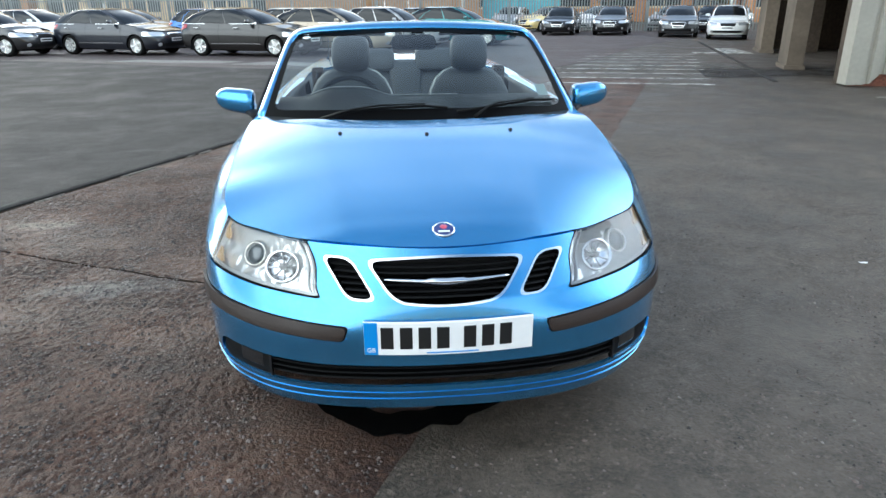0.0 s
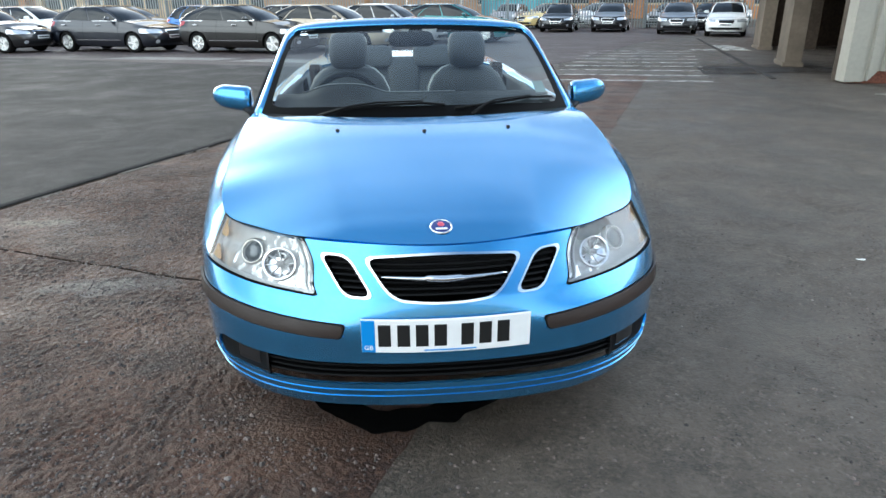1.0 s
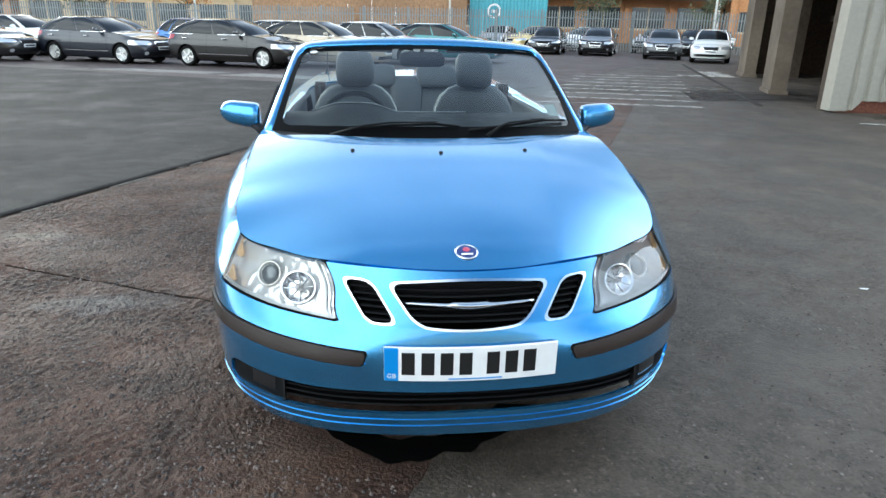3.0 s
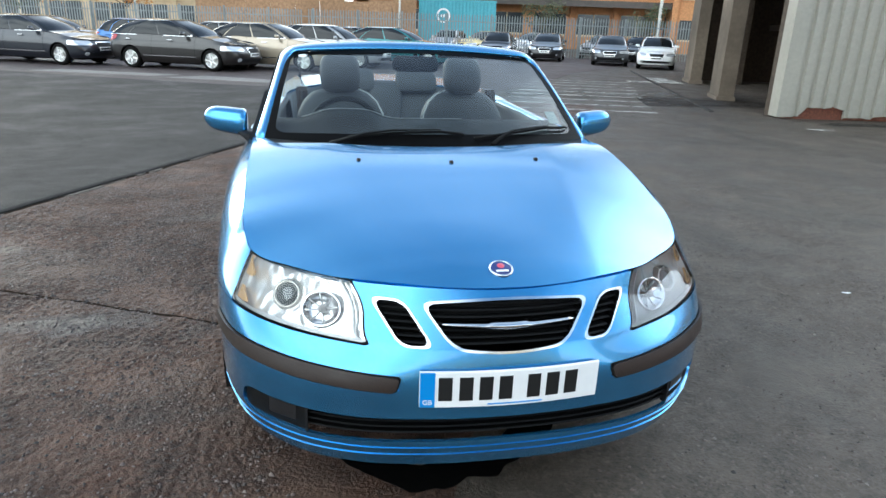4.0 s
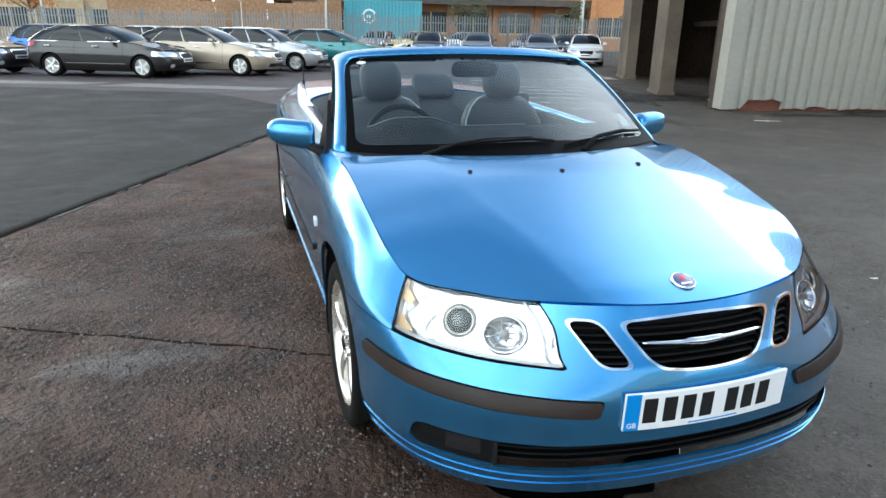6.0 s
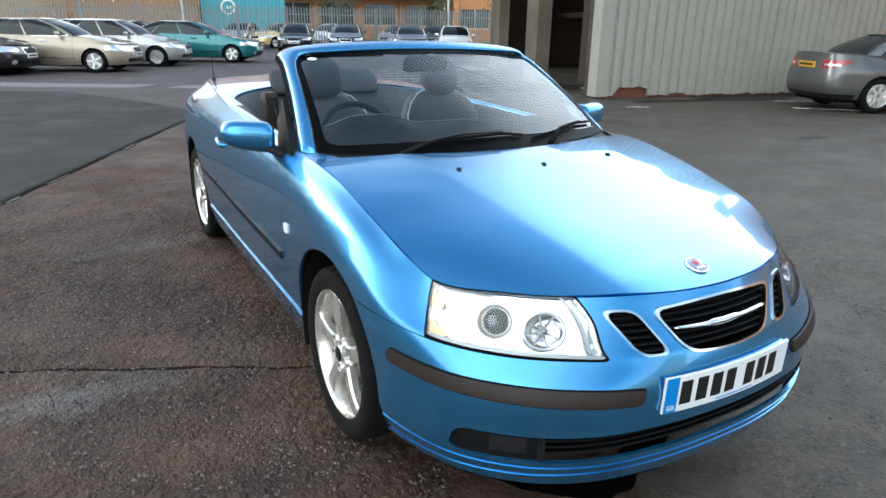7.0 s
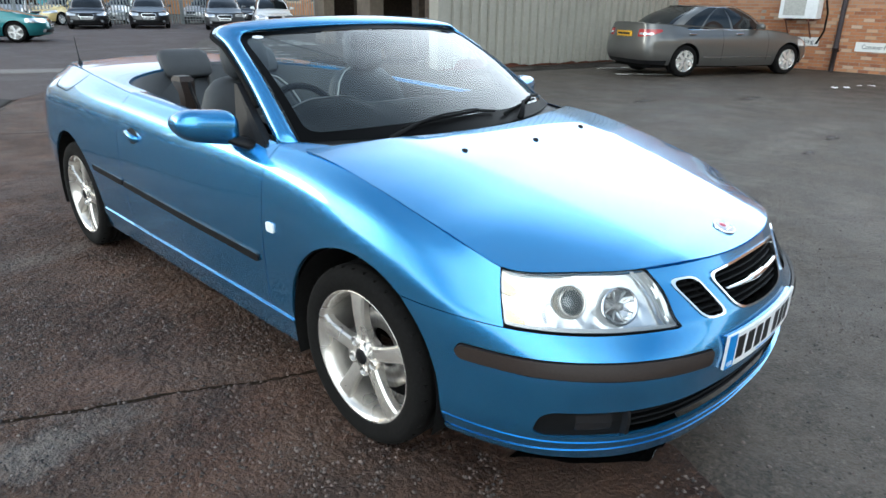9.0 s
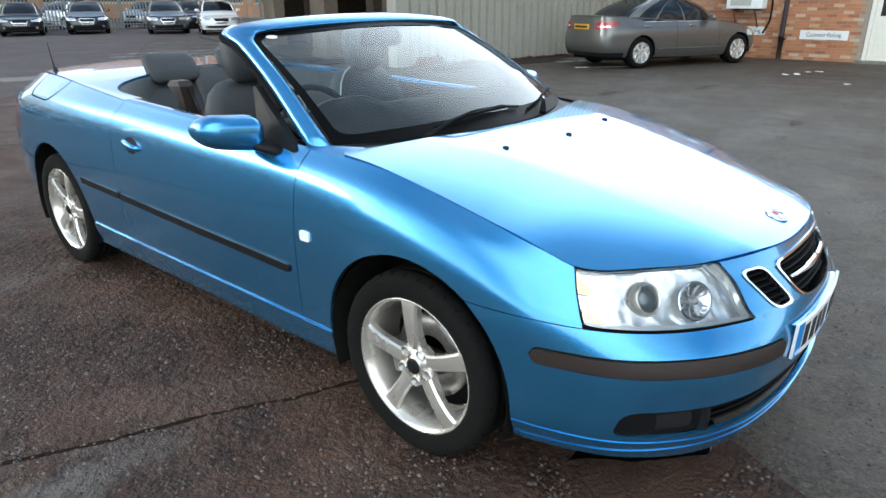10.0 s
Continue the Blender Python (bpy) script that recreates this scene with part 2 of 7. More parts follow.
def tube(points, radius, n=8, squash=1.0, up=(0, 0, 1), radii=None):
    """A round or flattened rod along points."""
    pts = [Vector(p) for p in points]
    rows = []
    for i, p in enumerate(pts):
        d = (pts[min(i + 1, len(pts) - 1)] - pts[max(i - 1, 0)]).normalized()
        s = d.cross(Vector(up))
        s = s.normalized() if s.length > 1e-4 else Vector((1, 0, 0))
        t = s.cross(d)
        r = radii[i] if radii else radius
        rows.append([p + r * math.cos(2 * math.pi * j / n) * s + r * squash * math.sin(2 * math.pi * j / n) * t for j in range(n)])
    return loft(rows, close=True, caps=True)


def blend(knots, t):
    """Weights of a smooth curve through its knots, one row for each t."""
    k, t = np.asarray(knots, float), np.atleast_1d(np.asarray(t, float))
    n = len(k)
    h = np.diff(k)
    i = np.clip(np.searchsorted(k, t, side="right") - 1, 0, n - 2)
    slope = np.zeros((n, n))
    for j in range(n):
        a, b = max(j - 1, 0), min(j, n - 2)
        if a == b or j == 0 or j == n - 1:
            q = 0 if j == 0 else n - 2
            slope[j, q] -= 1 / h[q]
            slope[j, q + 1] += 1 / h[q]
        else:
            wa, wb = h[b] / (h[a] + h[b]), h[a] / (h[a] + h[b])
            slope[j, a] -= wa / h[a]
            slope[j, a + 1] += wa / h[a]
            slope[j, b] -= wb / h[b]
            slope[j, b + 1] += wb / h[b]
    s = (t - k[i]) / h[i]
    w = np.zeros((len(t), n))
    rows = np.arange(len(t))
    w[rows, i] += 2 * s**3 - 3 * s**2 + 1
    w[rows, i + 1] += -2 * s**3 + 3 * s**2
    w += ((s**3 - 2 * s**2 + s) * h[i])[:, None] * slope[i] + ((s**3 - s**2) * h[i])[:, None] * slope[i + 1]
    return w


def curve(xs, ys):
    """A smooth function through (x, y) pairs."""
    ys = np.asarray(ys, float)
    return lambda t: (blend(xs, np.clip(t, xs[0], xs[-1]).ravel()) @ ys).reshape(np.shape(t) + ys.shape[1:]) if np.ndim(t) else (blend(xs, [min(max(t, xs[0]), xs[-1])]) @ ys)[0]


class Skin:
    """A smooth surface through rails (low to high), each from the nose round one flank to the tail. Negative u is the other flank."""

    def __init__(self, rails):
        p = np.array(rails, float)
        left, right = p[:, 1:2] * (-1, 1, 1), p[:, -2:-1] * (-1, 1, 1)
        p = np.concatenate([left, p, right], axis=1)
        du = np.linalg.norm(np.diff(p, axis=1), axis=2).mean(axis=0)
        dv = np.linalg.norm(np.diff(p, axis=0), axis=2)[:, 1:-1].mean(axis=1)
        self.U = np.concatenate([[0], np.cumsum(du)]) - du[0]
        self.V = np.concatenate([[0], np.cumsum(dv)])
        self.p = p

    def cols(self):
        return self.U[1:-1]

    def at(self, u, v):
        u, v = np.asarray(u, float), np.asarray(v, float)
        wu, wv = blend(self.U, np.abs(u).ravel()), blend(self.V, v.ravel())
        out = np.einsum("ni,nj,jik->nk", wu, wv, self.p, optimize=True)
        out[:, 0] *= np.where(u.ravel() < 0, -1, 1)
        return out.reshape(u.shape + (3,))


class Field:
    """A surface z = f(x, y)."""

    def __init__(self, f):
        self.f = f

    def at(self, u, v):
        return np.stack([u, v, self.f(u, v)], axis=-1)


def normals(surface, u, v, e=0.004):
    a = surface.at(u + e, v) - surface.at(u - e, v)
    b = surface.at(u, v + e) - surface.at(u, v - e)
    n = np.cross(a, b)
    return n / np.maximum(np.linalg.norm(n, axis=-1, keepdims=True), 1e-9)


def cut(surface, us, vs, inside, lift=0.0, depth=0.012):
    """The piece of a surface where inside(p, u, v) > 0, its rim drawn onto that line and folded in by depth. Gives verts, faces."""
    us, vs = np.asarray(us, float), np.asarray(vs, float)
    u, v = np.meshgrid(us, vs, indexing="ij")
    u, v = u.ravel(), v.ravel()
    g = inside(surface.at(u, v), u, v)
    n1, n2 = len(us), len(vs)
    idx = np.arange(n1 * n2).reshape(n1, n2)
    quads = np.stack([idx[:-1, :-1], idx[1:, :-1], idx[1:, 1:], idx[:-1, 1:]], axis=-1).reshape(-1, 4)
    quads = quads[(g[quads] > 0).any(axis=1)]
    used = np.unique(quads)
    move = used[g[used] < 0]
    limit = 1.6 * max(np.diff(us).max(), np.diff(vs).max())
    u0, v0 = u[move].copy(), v[move].copy()
    for _ in range(5):
        a, b = u[move], v[move]
        e = 0.0015
        gg = inside(surface.at(a, b), a, b)
        gu = (inside(surface.at(a + e, b), a + e, b) - inside(surface.at(a - e, b), a - e, b)) / (2 * e)
        gv = (inside(surface.at(a, b + e), a, b + e) - inside(surface.at(a, b - e), a, b - e)) / (2 * e)
        q = gg / np.maximum(gu**2 + gv**2, 0.05)
        u[move] = np.clip(a - q * gu, u0 - limit, u0 + limit)
        v[move] = np.clip(b - q * gv, v0 - limit, v0 + limit)
    remap = -np.ones(n1 * n2, int)
    remap[used] = np.arange(len(used))
    quads = remap[quads]
    uu, vv = u[used], v[used]
    p, n = surface.at(uu, vv), normals(surface, uu, vv)
    p = p + lift * n
    verts, faces = list(p), [tuple(f) for f in quads]
    if depth:
        edges = {}
        for f in faces:
            for a, b in zip(f, f[1:] + f[:1]):
                edges[(a, b)] = 1
        rim = [(a, b) for a, b in edges if (b, a) not in edges]
        top, low = {}, {}
        for a, b in rim:
            for i in (a, b):
                if i not in top:
                    top[i] = len(verts)
                    verts.append(p[i])
                    low[i] = len(verts)
                    verts.append(p[i] - n[i] * depth)
            faces.append((top[b], top[a], low[a], low[b]))
    return np.array(verts), faces


def both(name, verts, faces, material, parent, label="", pair=None):
    """A part on the flank with x > 0 and its mirror image."""
    a = mesh_ob(pair[0] if pair else name, verts, faces, material, parent, label)
    flip = np.array(verts) * (-1, 1, 1)
    b = mesh_ob(pair[1] if pair else name, flip, [f[::-1] for f in faces], material, parent, label)
    return a, b


def steps(a, b, d):
    return np.linspace(a, b, max(2, int(math.ceil((b - a) / d)) + 1))


def poly_dist(poly):
    """A function of x, y: the distance inside (positive) or outside a closed outline."""
    P = np.array(poly, float)
    Q = np.roll(P, -1, axis=0)

    def f(x, y):
        s = np.stack([x, y], axis=-1)
        best, odd = np.full(len(s), 1e9), np.zeros(len(s), bool)
        for a, b in zip(P, Q):
            d = b - a
            t = np.clip(((s - a) @ d) / max(d @ d, 1e-12), 0, 1)
            best = np.minimum(best, np.linalg.norm(s - a - t[:, None] * d, axis=1))
            if a[1] != b[1]:
                c = (a[1] > s[:, 1]) != (b[1] > s[:, 1])
                odd ^= c & (s[:, 0] < (b[0] - a[0]) * (s[:, 1] - a[1]) / (b[1] - a[1]) + a[0])
        return np.where(odd, best, -best)

    return f


# ---- the yard ----
AL, AC = Vector((0.428, 0.904, 0)), Vector((0.904, -0.428, 0))  # along and across the concrete strip
O1 = Vector((-3.1, 2.3, 0))


def strip_xy(p, q):
    v = O1 + AL * p + AC * q
    return v.x, v.y


def asphalt(name, lo, hi, rough, stone=220.0, pebbles=0.5, wet=0.5, tint=None, relief=0.0, patch=0.5):
    """Worn paving: aggregate, pits, patches, damp areas."""
    m = mat(name, hi, rough, spec=0.3)
    c = coords(m, True)
    agg = node(m, "ShaderNodeTexVoronoi", Scale=stone)
    link(m, c, agg.inputs["Vector"])
    fine, mid, wide = noise_tex(m, c, stone * 0.9, 4), noise_tex(m, c, 9, 6, 0.7), noise_tex(m, c, 0.9, 8, 0.7, 0.2)
    worn = ramp(m, noise_tex(m, c, 2.2, 7, 0.7, 0.15), [(0.42, (0, 0, 0)), (0.60, (1, 1, 1))])
    col = mixc(m, ramp(m, mid, [(0.32, (0, 0, 0)), (0.68, (1, 1, 1))]), lo, hi)
    stones = mixc(m, worn, (pebbles,) * 3, (pebbles * 0.35,) * 3)
    light = ramp(m, agg.outputs["Color"], [(0.0, (0, 0, 0)), (0.66, (0, 0, 0)), (1.0, (1, 1, 1))])
    col = mixc(m, mixc(m, 1.0, light, stones, "MULTIPLY"), col, [min(1, x * 2.0) for x in hi])
    pits = ramp(m, fine, [(0.36, (1, 1, 1)), (0.52, (0, 0, 0))])
    col = mixc(m, mixc(m, 1.0, pits, stones, "MULTIPLY"), col, [x * 0.25 for x in lo])
    damp = ramp(m, wide, [(0.40, (0, 0, 0)), (0.62, (1, 1, 1))])
    col = mixc(m, maths(m, "MULTIPLY", damp, wet), col, [x * 0.55 for x in lo])
    if relief > 0.6:
        clump = ramp(m, noise_tex(m, c, 26, 5, 0.7), [(0.47, (0, 0, 0)), (0.62, (0.75, 0.75, 0.75))])
        col = mixc(m, mixc(m, 1.0, clump, mixc(m, worn, (1, 1, 1), (0.25, 0.25, 0.25)), "MULTIPLY"), col, [x * 0.42 for x in lo])
        pale = ramp(m, noise_tex(m, c, 1.7, 8, 0.72, 0.25), [(0.47, (0, 0, 0)), (0.64, (0.9 if relief > 0.9 else 0.28,) * 3)])
        col = mixc(m, pale, col, [x * 1.5 for x in hi])
    if tint:
        col = mixc(m, ramp(m, noise_tex(m, c, 2.3, 4), [(0.45, (0, 0, 0)), (0.7, (0.7, 0.7, 0.7))]), col, tint)
    link(m, col, bsdf(m).inputs["Base Color"])
    link(m, mixc(m, damp, (rough,) * 3, (rough * 0.72,) * 3), bsdf(m).inputs["Roughness"])
    h = maths(m, "ADD", maths(m, "MULTIPLY", agg.outputs["Distance"], -0.25), maths(m, "ADD", maths(m, "MULTIPLY", fine, 2.2), maths(m, "MULTIPLY", mid, 1.6)))
    bump(m, h, 0.85 if relief > 0.9 else 0.5, 0.006 + 0.006 * relief)
    return m


GREY_ASPHALT = asphalt("grey_asphalt", (0.056, 0.045, 0.034), (0.113, 0.092, 0.071), 0.7, 85, 0.75, 0.45, None, 0.65)
BROWN_CONCRETE = asphalt("brown_concrete", (0.034, 0.0170, 0.0108), (0.082, 0.0435, 0.0275), 0.68, 70, 0.6, 0.25, (0.105, 0.066, 0.046), 1.0)
DARK_TARMAC = asphalt("dark_tarmac", (0.024, 0.0215, 0.019), (0.041, 0.0375, 0.033), 0.88, 200, 0.35, 0.55)
PALE_CONCRETE = asphalt("pale_concrete", (0.17, 0.155, 0.14), (0.27, 0.25, 0.235), 0.85, 160, 0.2, 0.35)
RED_TARMAC = asphalt("red_tarmac", (0.070, 0.053, 0.050), (0.11, 0.088, 0.082), 0.8, 200, 0.3, 0.4)
CRACK = grained("joint_dirt", (0.030, 0.022, 0.017), 0.95, 60, 0.4, 0.5)
bsdf(CRACK).inputs["Specular IOR Level"].default_value = 0.0
# glossy near-black that carries the shade under the car's nose
NOSE_SHADE = mat("glossy_black_shade", (0.004, 0.004, 0.004), 0.06)

bm = bmesh.new()
bmesh.ops.create_grid(bm, x_segments=8, y_segments=8, size=400, matrix=Matrix.Translation((0, 0, -0.003)))
ground = tagged(part("ground", bm, GREY_ASPHALT), "worn grey asphalt yard, damp in patches", "ground", kind="structure")


def sheet(name, outline, top, thick, material, label, wobble=0.012, step=0.08, category="pavement", kind="structure", parent=None, bevel=0.006):
    """A paving sheet with a slightly ragged outline and a worn edge."""
    pts = []
    for (x0, y0), (x1, y1) in zip(outline, outline[1:] + outline[:1]):
        n = max(1, int(math.hypot(x1 - x0, y1 - y0) / step))
        n = min(n, 300)
        for i in range(n):
            x, y = x0 + (x1 - x0) * i / n, y0 + (y1 - y0) * i / n
            k = noise.noise_vector(Vector((x * 2.1, y * 2.1, 3))) * wobble + noise.noise_vector(Vector((x * 9, y * 9, 7))) * wobble * 0.4
            pts.append((x + k.x, y + k.y))
    cx, cy = sum(p[0] for p in pts) / len(pts), sum(p[1] for p in pts) / len(pts)
    bm = bmesh.new()
    low = [bm.verts.new((x, y, top - thick)) for x, y in pts]
    mid = [bm.verts.new((x, y, top - bevel)) for x, y in pts]
    up = []
    for i, (x, y) in enumerate(pts):
        a, b = Vector(pts[i - 1]), Vector(pts[(i + 1) % len(pts)])
        d = (b - a).normalized()
        up.append(bm.verts.new((x - d.y * bevel * 2, y + d.x * bevel * 2, top)))
    n = len(pts)
    for i in range(n):
        j = (i + 1) % n
        bm.faces.new((low[i], low[j], mid[j], mid[i]))
        bm.faces.new((mid[i], mid[j], up[j], up[i]))
    bm.faces.new(up)
    bmesh.ops.recalc_face_normals(bm, faces=bm.faces)
    ob = part(name, bm, material, parent)
    return tagged(ob, label, category, kind=kind) if not parent else ob


# concrete strip of slabs with open joints; the car stands on it
joint = [-24.6, -18.6, -12.6, -6.6, -0.62, 5.4, 11.4]
strip = tagged(new("concrete_strip"), "strip of old brown concrete slabs with open joints", "pavement", kind="structure")
for a, b in zip(joint, joint[1:]):
    q = [strip_xy(a + 0.0035, 0.02), strip_xy(a + 0.0035, 4.02), strip_xy(b - 0.0035, 4.02), strip_xy(b - 0.0035, 0.02)]
    sheet("slab", q, 0.0, 0.05, BROWN_CONCRETE, "", 0.030, 0.02, parent=strip)
q = [strip_xy(-24.6, -0.03), strip_xy(-24.6, 4.0), strip_xy(11.4, 4.0), strip_xy(11.4, -0.03)]
sheet("joint_bed", q, -0.0012, 0.04, CRACK, "", 0.003, 0.5, parent=strip, bevel=0.001)
# crumbling surface of the slabs by the car: lumps of aggregate over worn hollows
def lattice(x, y, cell, seed):
    """Smooth noise from 0 to 1 with that cell size."""
    g = np.random.RandomState(seed).rand(1025, 1025)
    a, b = x / cell + 60, y / cell + 60
    i, j = np.floor(a).astype(int), np.floor(b).astype(int)
    f, h = a - i, b - j
    f, h = f * f * (3 - 2 * f), h * h * (3 - 2 * h)
    i, j = i % 1024, j % 1024
    return (g[i, j] * (1 - f) + g[i + 1, j] * f) * (1 - h) + (g[i, j + 1] * (1 - f) + g[i + 1, j + 1] * f) * h


def crumbled(name, p0, p1, q0, q1, d, parent):
    """A fine uneven top over one slab, level at its rim."""
    P, Q = np.meshgrid(np.arange(p0, p1, d), np.arange(q0, q1, d), indexing="ij")
    X, Y = O1.x + AL.x * P + AC.x * Q, O1.y + AL.y * P + AC.y * Q
    wide = 0.6 * lattice(X, Y, 0.55, 1) + 0.4 * lattice(X, Y, 0.19, 2)
    rough_ = np.clip((wide - 0.26) / 0.26, 0.25, 1)
    a_, b_ = X + 0.31 * Y, Y - 0.27 * X
    lump = 0.34 * lattice(a_, b_, 0.031, 3) + 0.40 * lattice(X, Y, 0.0175, 4) + 0.26 * lattice(b_, a_, 0.0105, 5)
    lump = np.clip((lump - 0.40) / 0.20, 0, 1)
    lump = lump * lump * (3 - 2 * lump)
    rim = np.clip(np.minimum.reduce([P - p0, (p1 - P) / 50, Q - q0, q1 - Q]) / 0.03, 0, 1)
    line = []
    for q in np.arange(q0, q1, d):
        x, y = strip_xy(-0.62, q)
        k = noise.noise_vector(Vector((x * 2.1, y * 2.1, 3))) * 0.030 + noise.noise_vector(Vector((x * 9, y * 9, 7))) * 0.012
        line.append(-0.62 + k.dot(AL))
    line = np.array(line[: P.shape[1]])
    near_joint = np.clip((np.abs(P - line[None, :]) - 0.003 - 0.016 * lattice(X, Y, 0.03, 8)) / 0.009, 0, 1)
    dip = np.clip(np.hypot((X + 0.10) / 0.72, (Y + 0.60) / 0.34) - 0.75, 0, 1)
    rim = rim * np.clip(dip / 0.3, 0.06, 1)
    Z = 0.0006 - 0.0030 * (1 - near_joint) + near_joint * rim * (0.0068 * rough_ * lump + 0.003 * (1 - rough_) * lump + 0.004 * wide)
    me = bpy.data.meshes.new(name)
    n1, n2 = P.shape
    idx = np.arange(n1 * n2).reshape(n1, n2)
    quads = np.stack([idx[:-1, :-1], idx[:-1, 1:], idx[1:, 1:], idx[1:, :-1]], axis=-1).reshape(-1)
    me.vertices.add(n1 * n2)
    me.vertices.foreach_set("co", np.stack([X, Y, Z], axis=-1).ravel())
    me.loops.add(len(quads))
    me.loops.foreach_set("vertex_index", quads)
    me.polygons.add(len(quads) // 4)
    me.polygons.foreach_set("loop_start", np.arange(0, len(quads), 4))
    me.polygons.foreach_set("loop_total", np.full(len(quads) // 4, 4))
    me.polygons.foreach_set("use_smooth", np.ones(len(quads) // 4, bool))
    me.update(calc_edges=True)
    me.validate()
    me.materials.append(BROWN_CONCRETE)
    ob = new(name, me)
    ob.parent = parent
    if me.polygons[0].normal.z < 0:
        me.flip_normals()
    return ob


crumbled("slab_surface", -4.7, 4.3, 0.06, 3.975, 0.0084, strip)
# broken concrete edging along the joint with the tarmac
edging = mat("edging_concrete", (0.13, 0.115, 0.10), 0.85, spec=0.3)
link(edging, ramp(edging, noise_tex(edging, coords(edging, True), 25, 5, 0.7), [(0.35, (0.05, 0.040, 0.033)), (0.65, (0.16, 0.14, 0.12))]), bsdf(edging).inputs["Base Color"])
rnd = random.Random(31)
at = -7.5
while at < 8.0:
    l = rnd.uniform(0.12, 0.55)
    if rnd.random() < 0.62:
        w = rnd.uniform(0.018, 0.055)
        q = [strip_xy(at, 0.018), strip_xy(at + 0.1 * l, 0.018 + w), strip_xy(at + 0.85 * l, 0.018 + w * rnd.uniform(0.7, 1)), strip_xy(at + l, 0.02)]
        sheet("edging_piece", q, rnd.uniform(0.006, 0.015), 0.03, edging, "", 0.014, 0.03, parent=strip, bevel=0.003)
    at += l + rnd.uniform(0.0, 0.15)
# darker tarmac on the far side, laid a little higher, up to the parked rows
q = [strip_xy(-24.6, -0.012), strip_xy(8.2, -0.012), (-1.5, 13.9), (-5.2, 15.6), (-10.0, 18.2), (-22, 23), (-30, 10), (-26, -18)]
tagged(sheet("tarmac", q, 0.022, 0.05, DARK_TARMAC, "smooth dark grey tarmac with a raised worn edge", 0.022, 0.05, bevel=0.011), kind="structure")
q = [strip_xy(8.25, -0.02), strip_xy(16, 2.2), (9.5, 22.5), (22, 38), (2, 44), (-22, 42), (-24, 24), (-10.0, 18.3), (-5.2, 15.7), (-1.5, 14.0)]
sheet("parking_ground", q, 0.006, 0.03, RED_TARMAC, "reddish brown worn parking surface", 0.03, 0.3)
for q in ([(-4.3, 16.3), (-0.3, 14.5), (0.3, 15.1), (-3.4, 17.0)], [(-8.2, 17.8), (-4.7, 16.7), (-4.2, 17.3), (-7.6, 18.5)], [(0.4, 14.2), (2.6, 13.2), (3.0, 13.8), (0.9, 14.8)]):
    sheet("concrete_patch", q, 0.0225, 0.02, PALE_CONCRETE, "pale concrete patch in the tarmac", 0.05, 0.12)
# crescent black sheet: shade under the nose put into its colour
sheet("puddle", [(-0.60, -0.42), (-0.52, -0.53), (-0.42, -0.66), (-0.30, -0.755), (-0.17, -0.765), (-0.06, -0.715), (0.04, -0.725), (0.15, -0.665), (0.26, -0.58), (0.34, -0.44), (0.20, -0.40), (0.10, -0.53), (-0.03, -0.60), (-0.20, -0.625), (-0.33, -0.57), (-0.42, -0.43)], 0.0030, 0.003, NOSE_SHADE, "glossy black patch holding the shade under the car's nose", 0.06, 0.012, "puddle", "", bevel=0.001)
# worn white bay lines
m = mat("worn_line_paint", (0.6, 0.59, 0.55), 0.7)
c = coords(m, True)
worn = ramp(m, noise_tex(m, c, 3.2, 8, 0.75), [(0.38, (0, 0, 0)), (0.60, (0.85, 0.85, 0.85))])
tr, mx = m.node_tree.nodes.new("ShaderNodeBsdfTransparent"), m.node_tree.nodes.new("ShaderNodeMixShader")
link(m, worn, mx.inputs[0])
link(m, tr.outputs[0], mx.inputs[1])
link(m, bsdf(m).outputs[0], mx.inputs[2])
link(m, mx.outputs[0], m.node_tree.nodes["Material Output"].inputs[0])
LINE_PAINT = m


def oval(material, centre, turn, size, strength):
    """A soft-edged, uneven oval on the ground, as a factor."""
    c = coords(material, True)
    loc, squash = node(material, "ShaderNodeMapping"), node(material, "ShaderNodeMapping")
    link(material, c, loc.inputs["Vector"])
    loc.inputs["Location"].default_value = (-centre[0], -centre[1], 0)
    link(material, loc.outputs[0], squash.inputs["Vector"])
    squash.inputs["Rotation"].default_value, squash.inputs["Scale"].default_value = (0, 0, turn), (1 / size[0], 1 / size[1], 1)
    ball = material.node_tree.nodes.new("ShaderNodeVectorMath")
    ball.operation = "LENGTH"
    link(material, squash.outputs[0], ball.inputs[0])
    edge = maths(material, "ADD", ball.outputs["Value"], maths(material, "MULTIPLY", noise_tex(material, c, 4.5 / size[0], 6, 0.7), 1.3))
    return ramp(material, edge, [(0.72, (strength,) * 3), (1.18, (0, 0, 0))])


# worn pale patches, rust brown and wet dark areas in the concrete itself
mottle = bsdf(BROWN_CONCRETE).inputs["Base Color"].links[0].from_socket
for tone, centre, turn, size, strength in (((0.175, 0.150, 0.130), (-1.72, 0.70), 0.42, (1.15, 0.42), 0.75), ((0.175, 0.150, 0.130), (-2.55, 0.15), 0.42, (1.2, 0.55), 0.5), ((0.15, 0.125, 0.105), (-1.3, 2.6), 0.9, (1.5, 0.5), 0.5),
                                           ((0.16, 0.135, 0.115), (-2.6, 1.9), 0.9, (0.9, 0.3), 0.5), ((0.080, 0.040, 0.022), (-0.55, -0.85), 0.6, (0.9, 0.6), 0.65), ((0.034, 0.024, 0.020), (-1.1, -0.2), 0.5, (1.3, 0.45), 0.5)):
    mottle = mixc(BROWN_CONCRETE, oval(BROWN_CONCRETE, centre, turn, size, strength), mottle, tone)
link(BROWN_CONCRETE, mottle, bsdf(BROWN_CONCRETE).inputs["Base Color"])


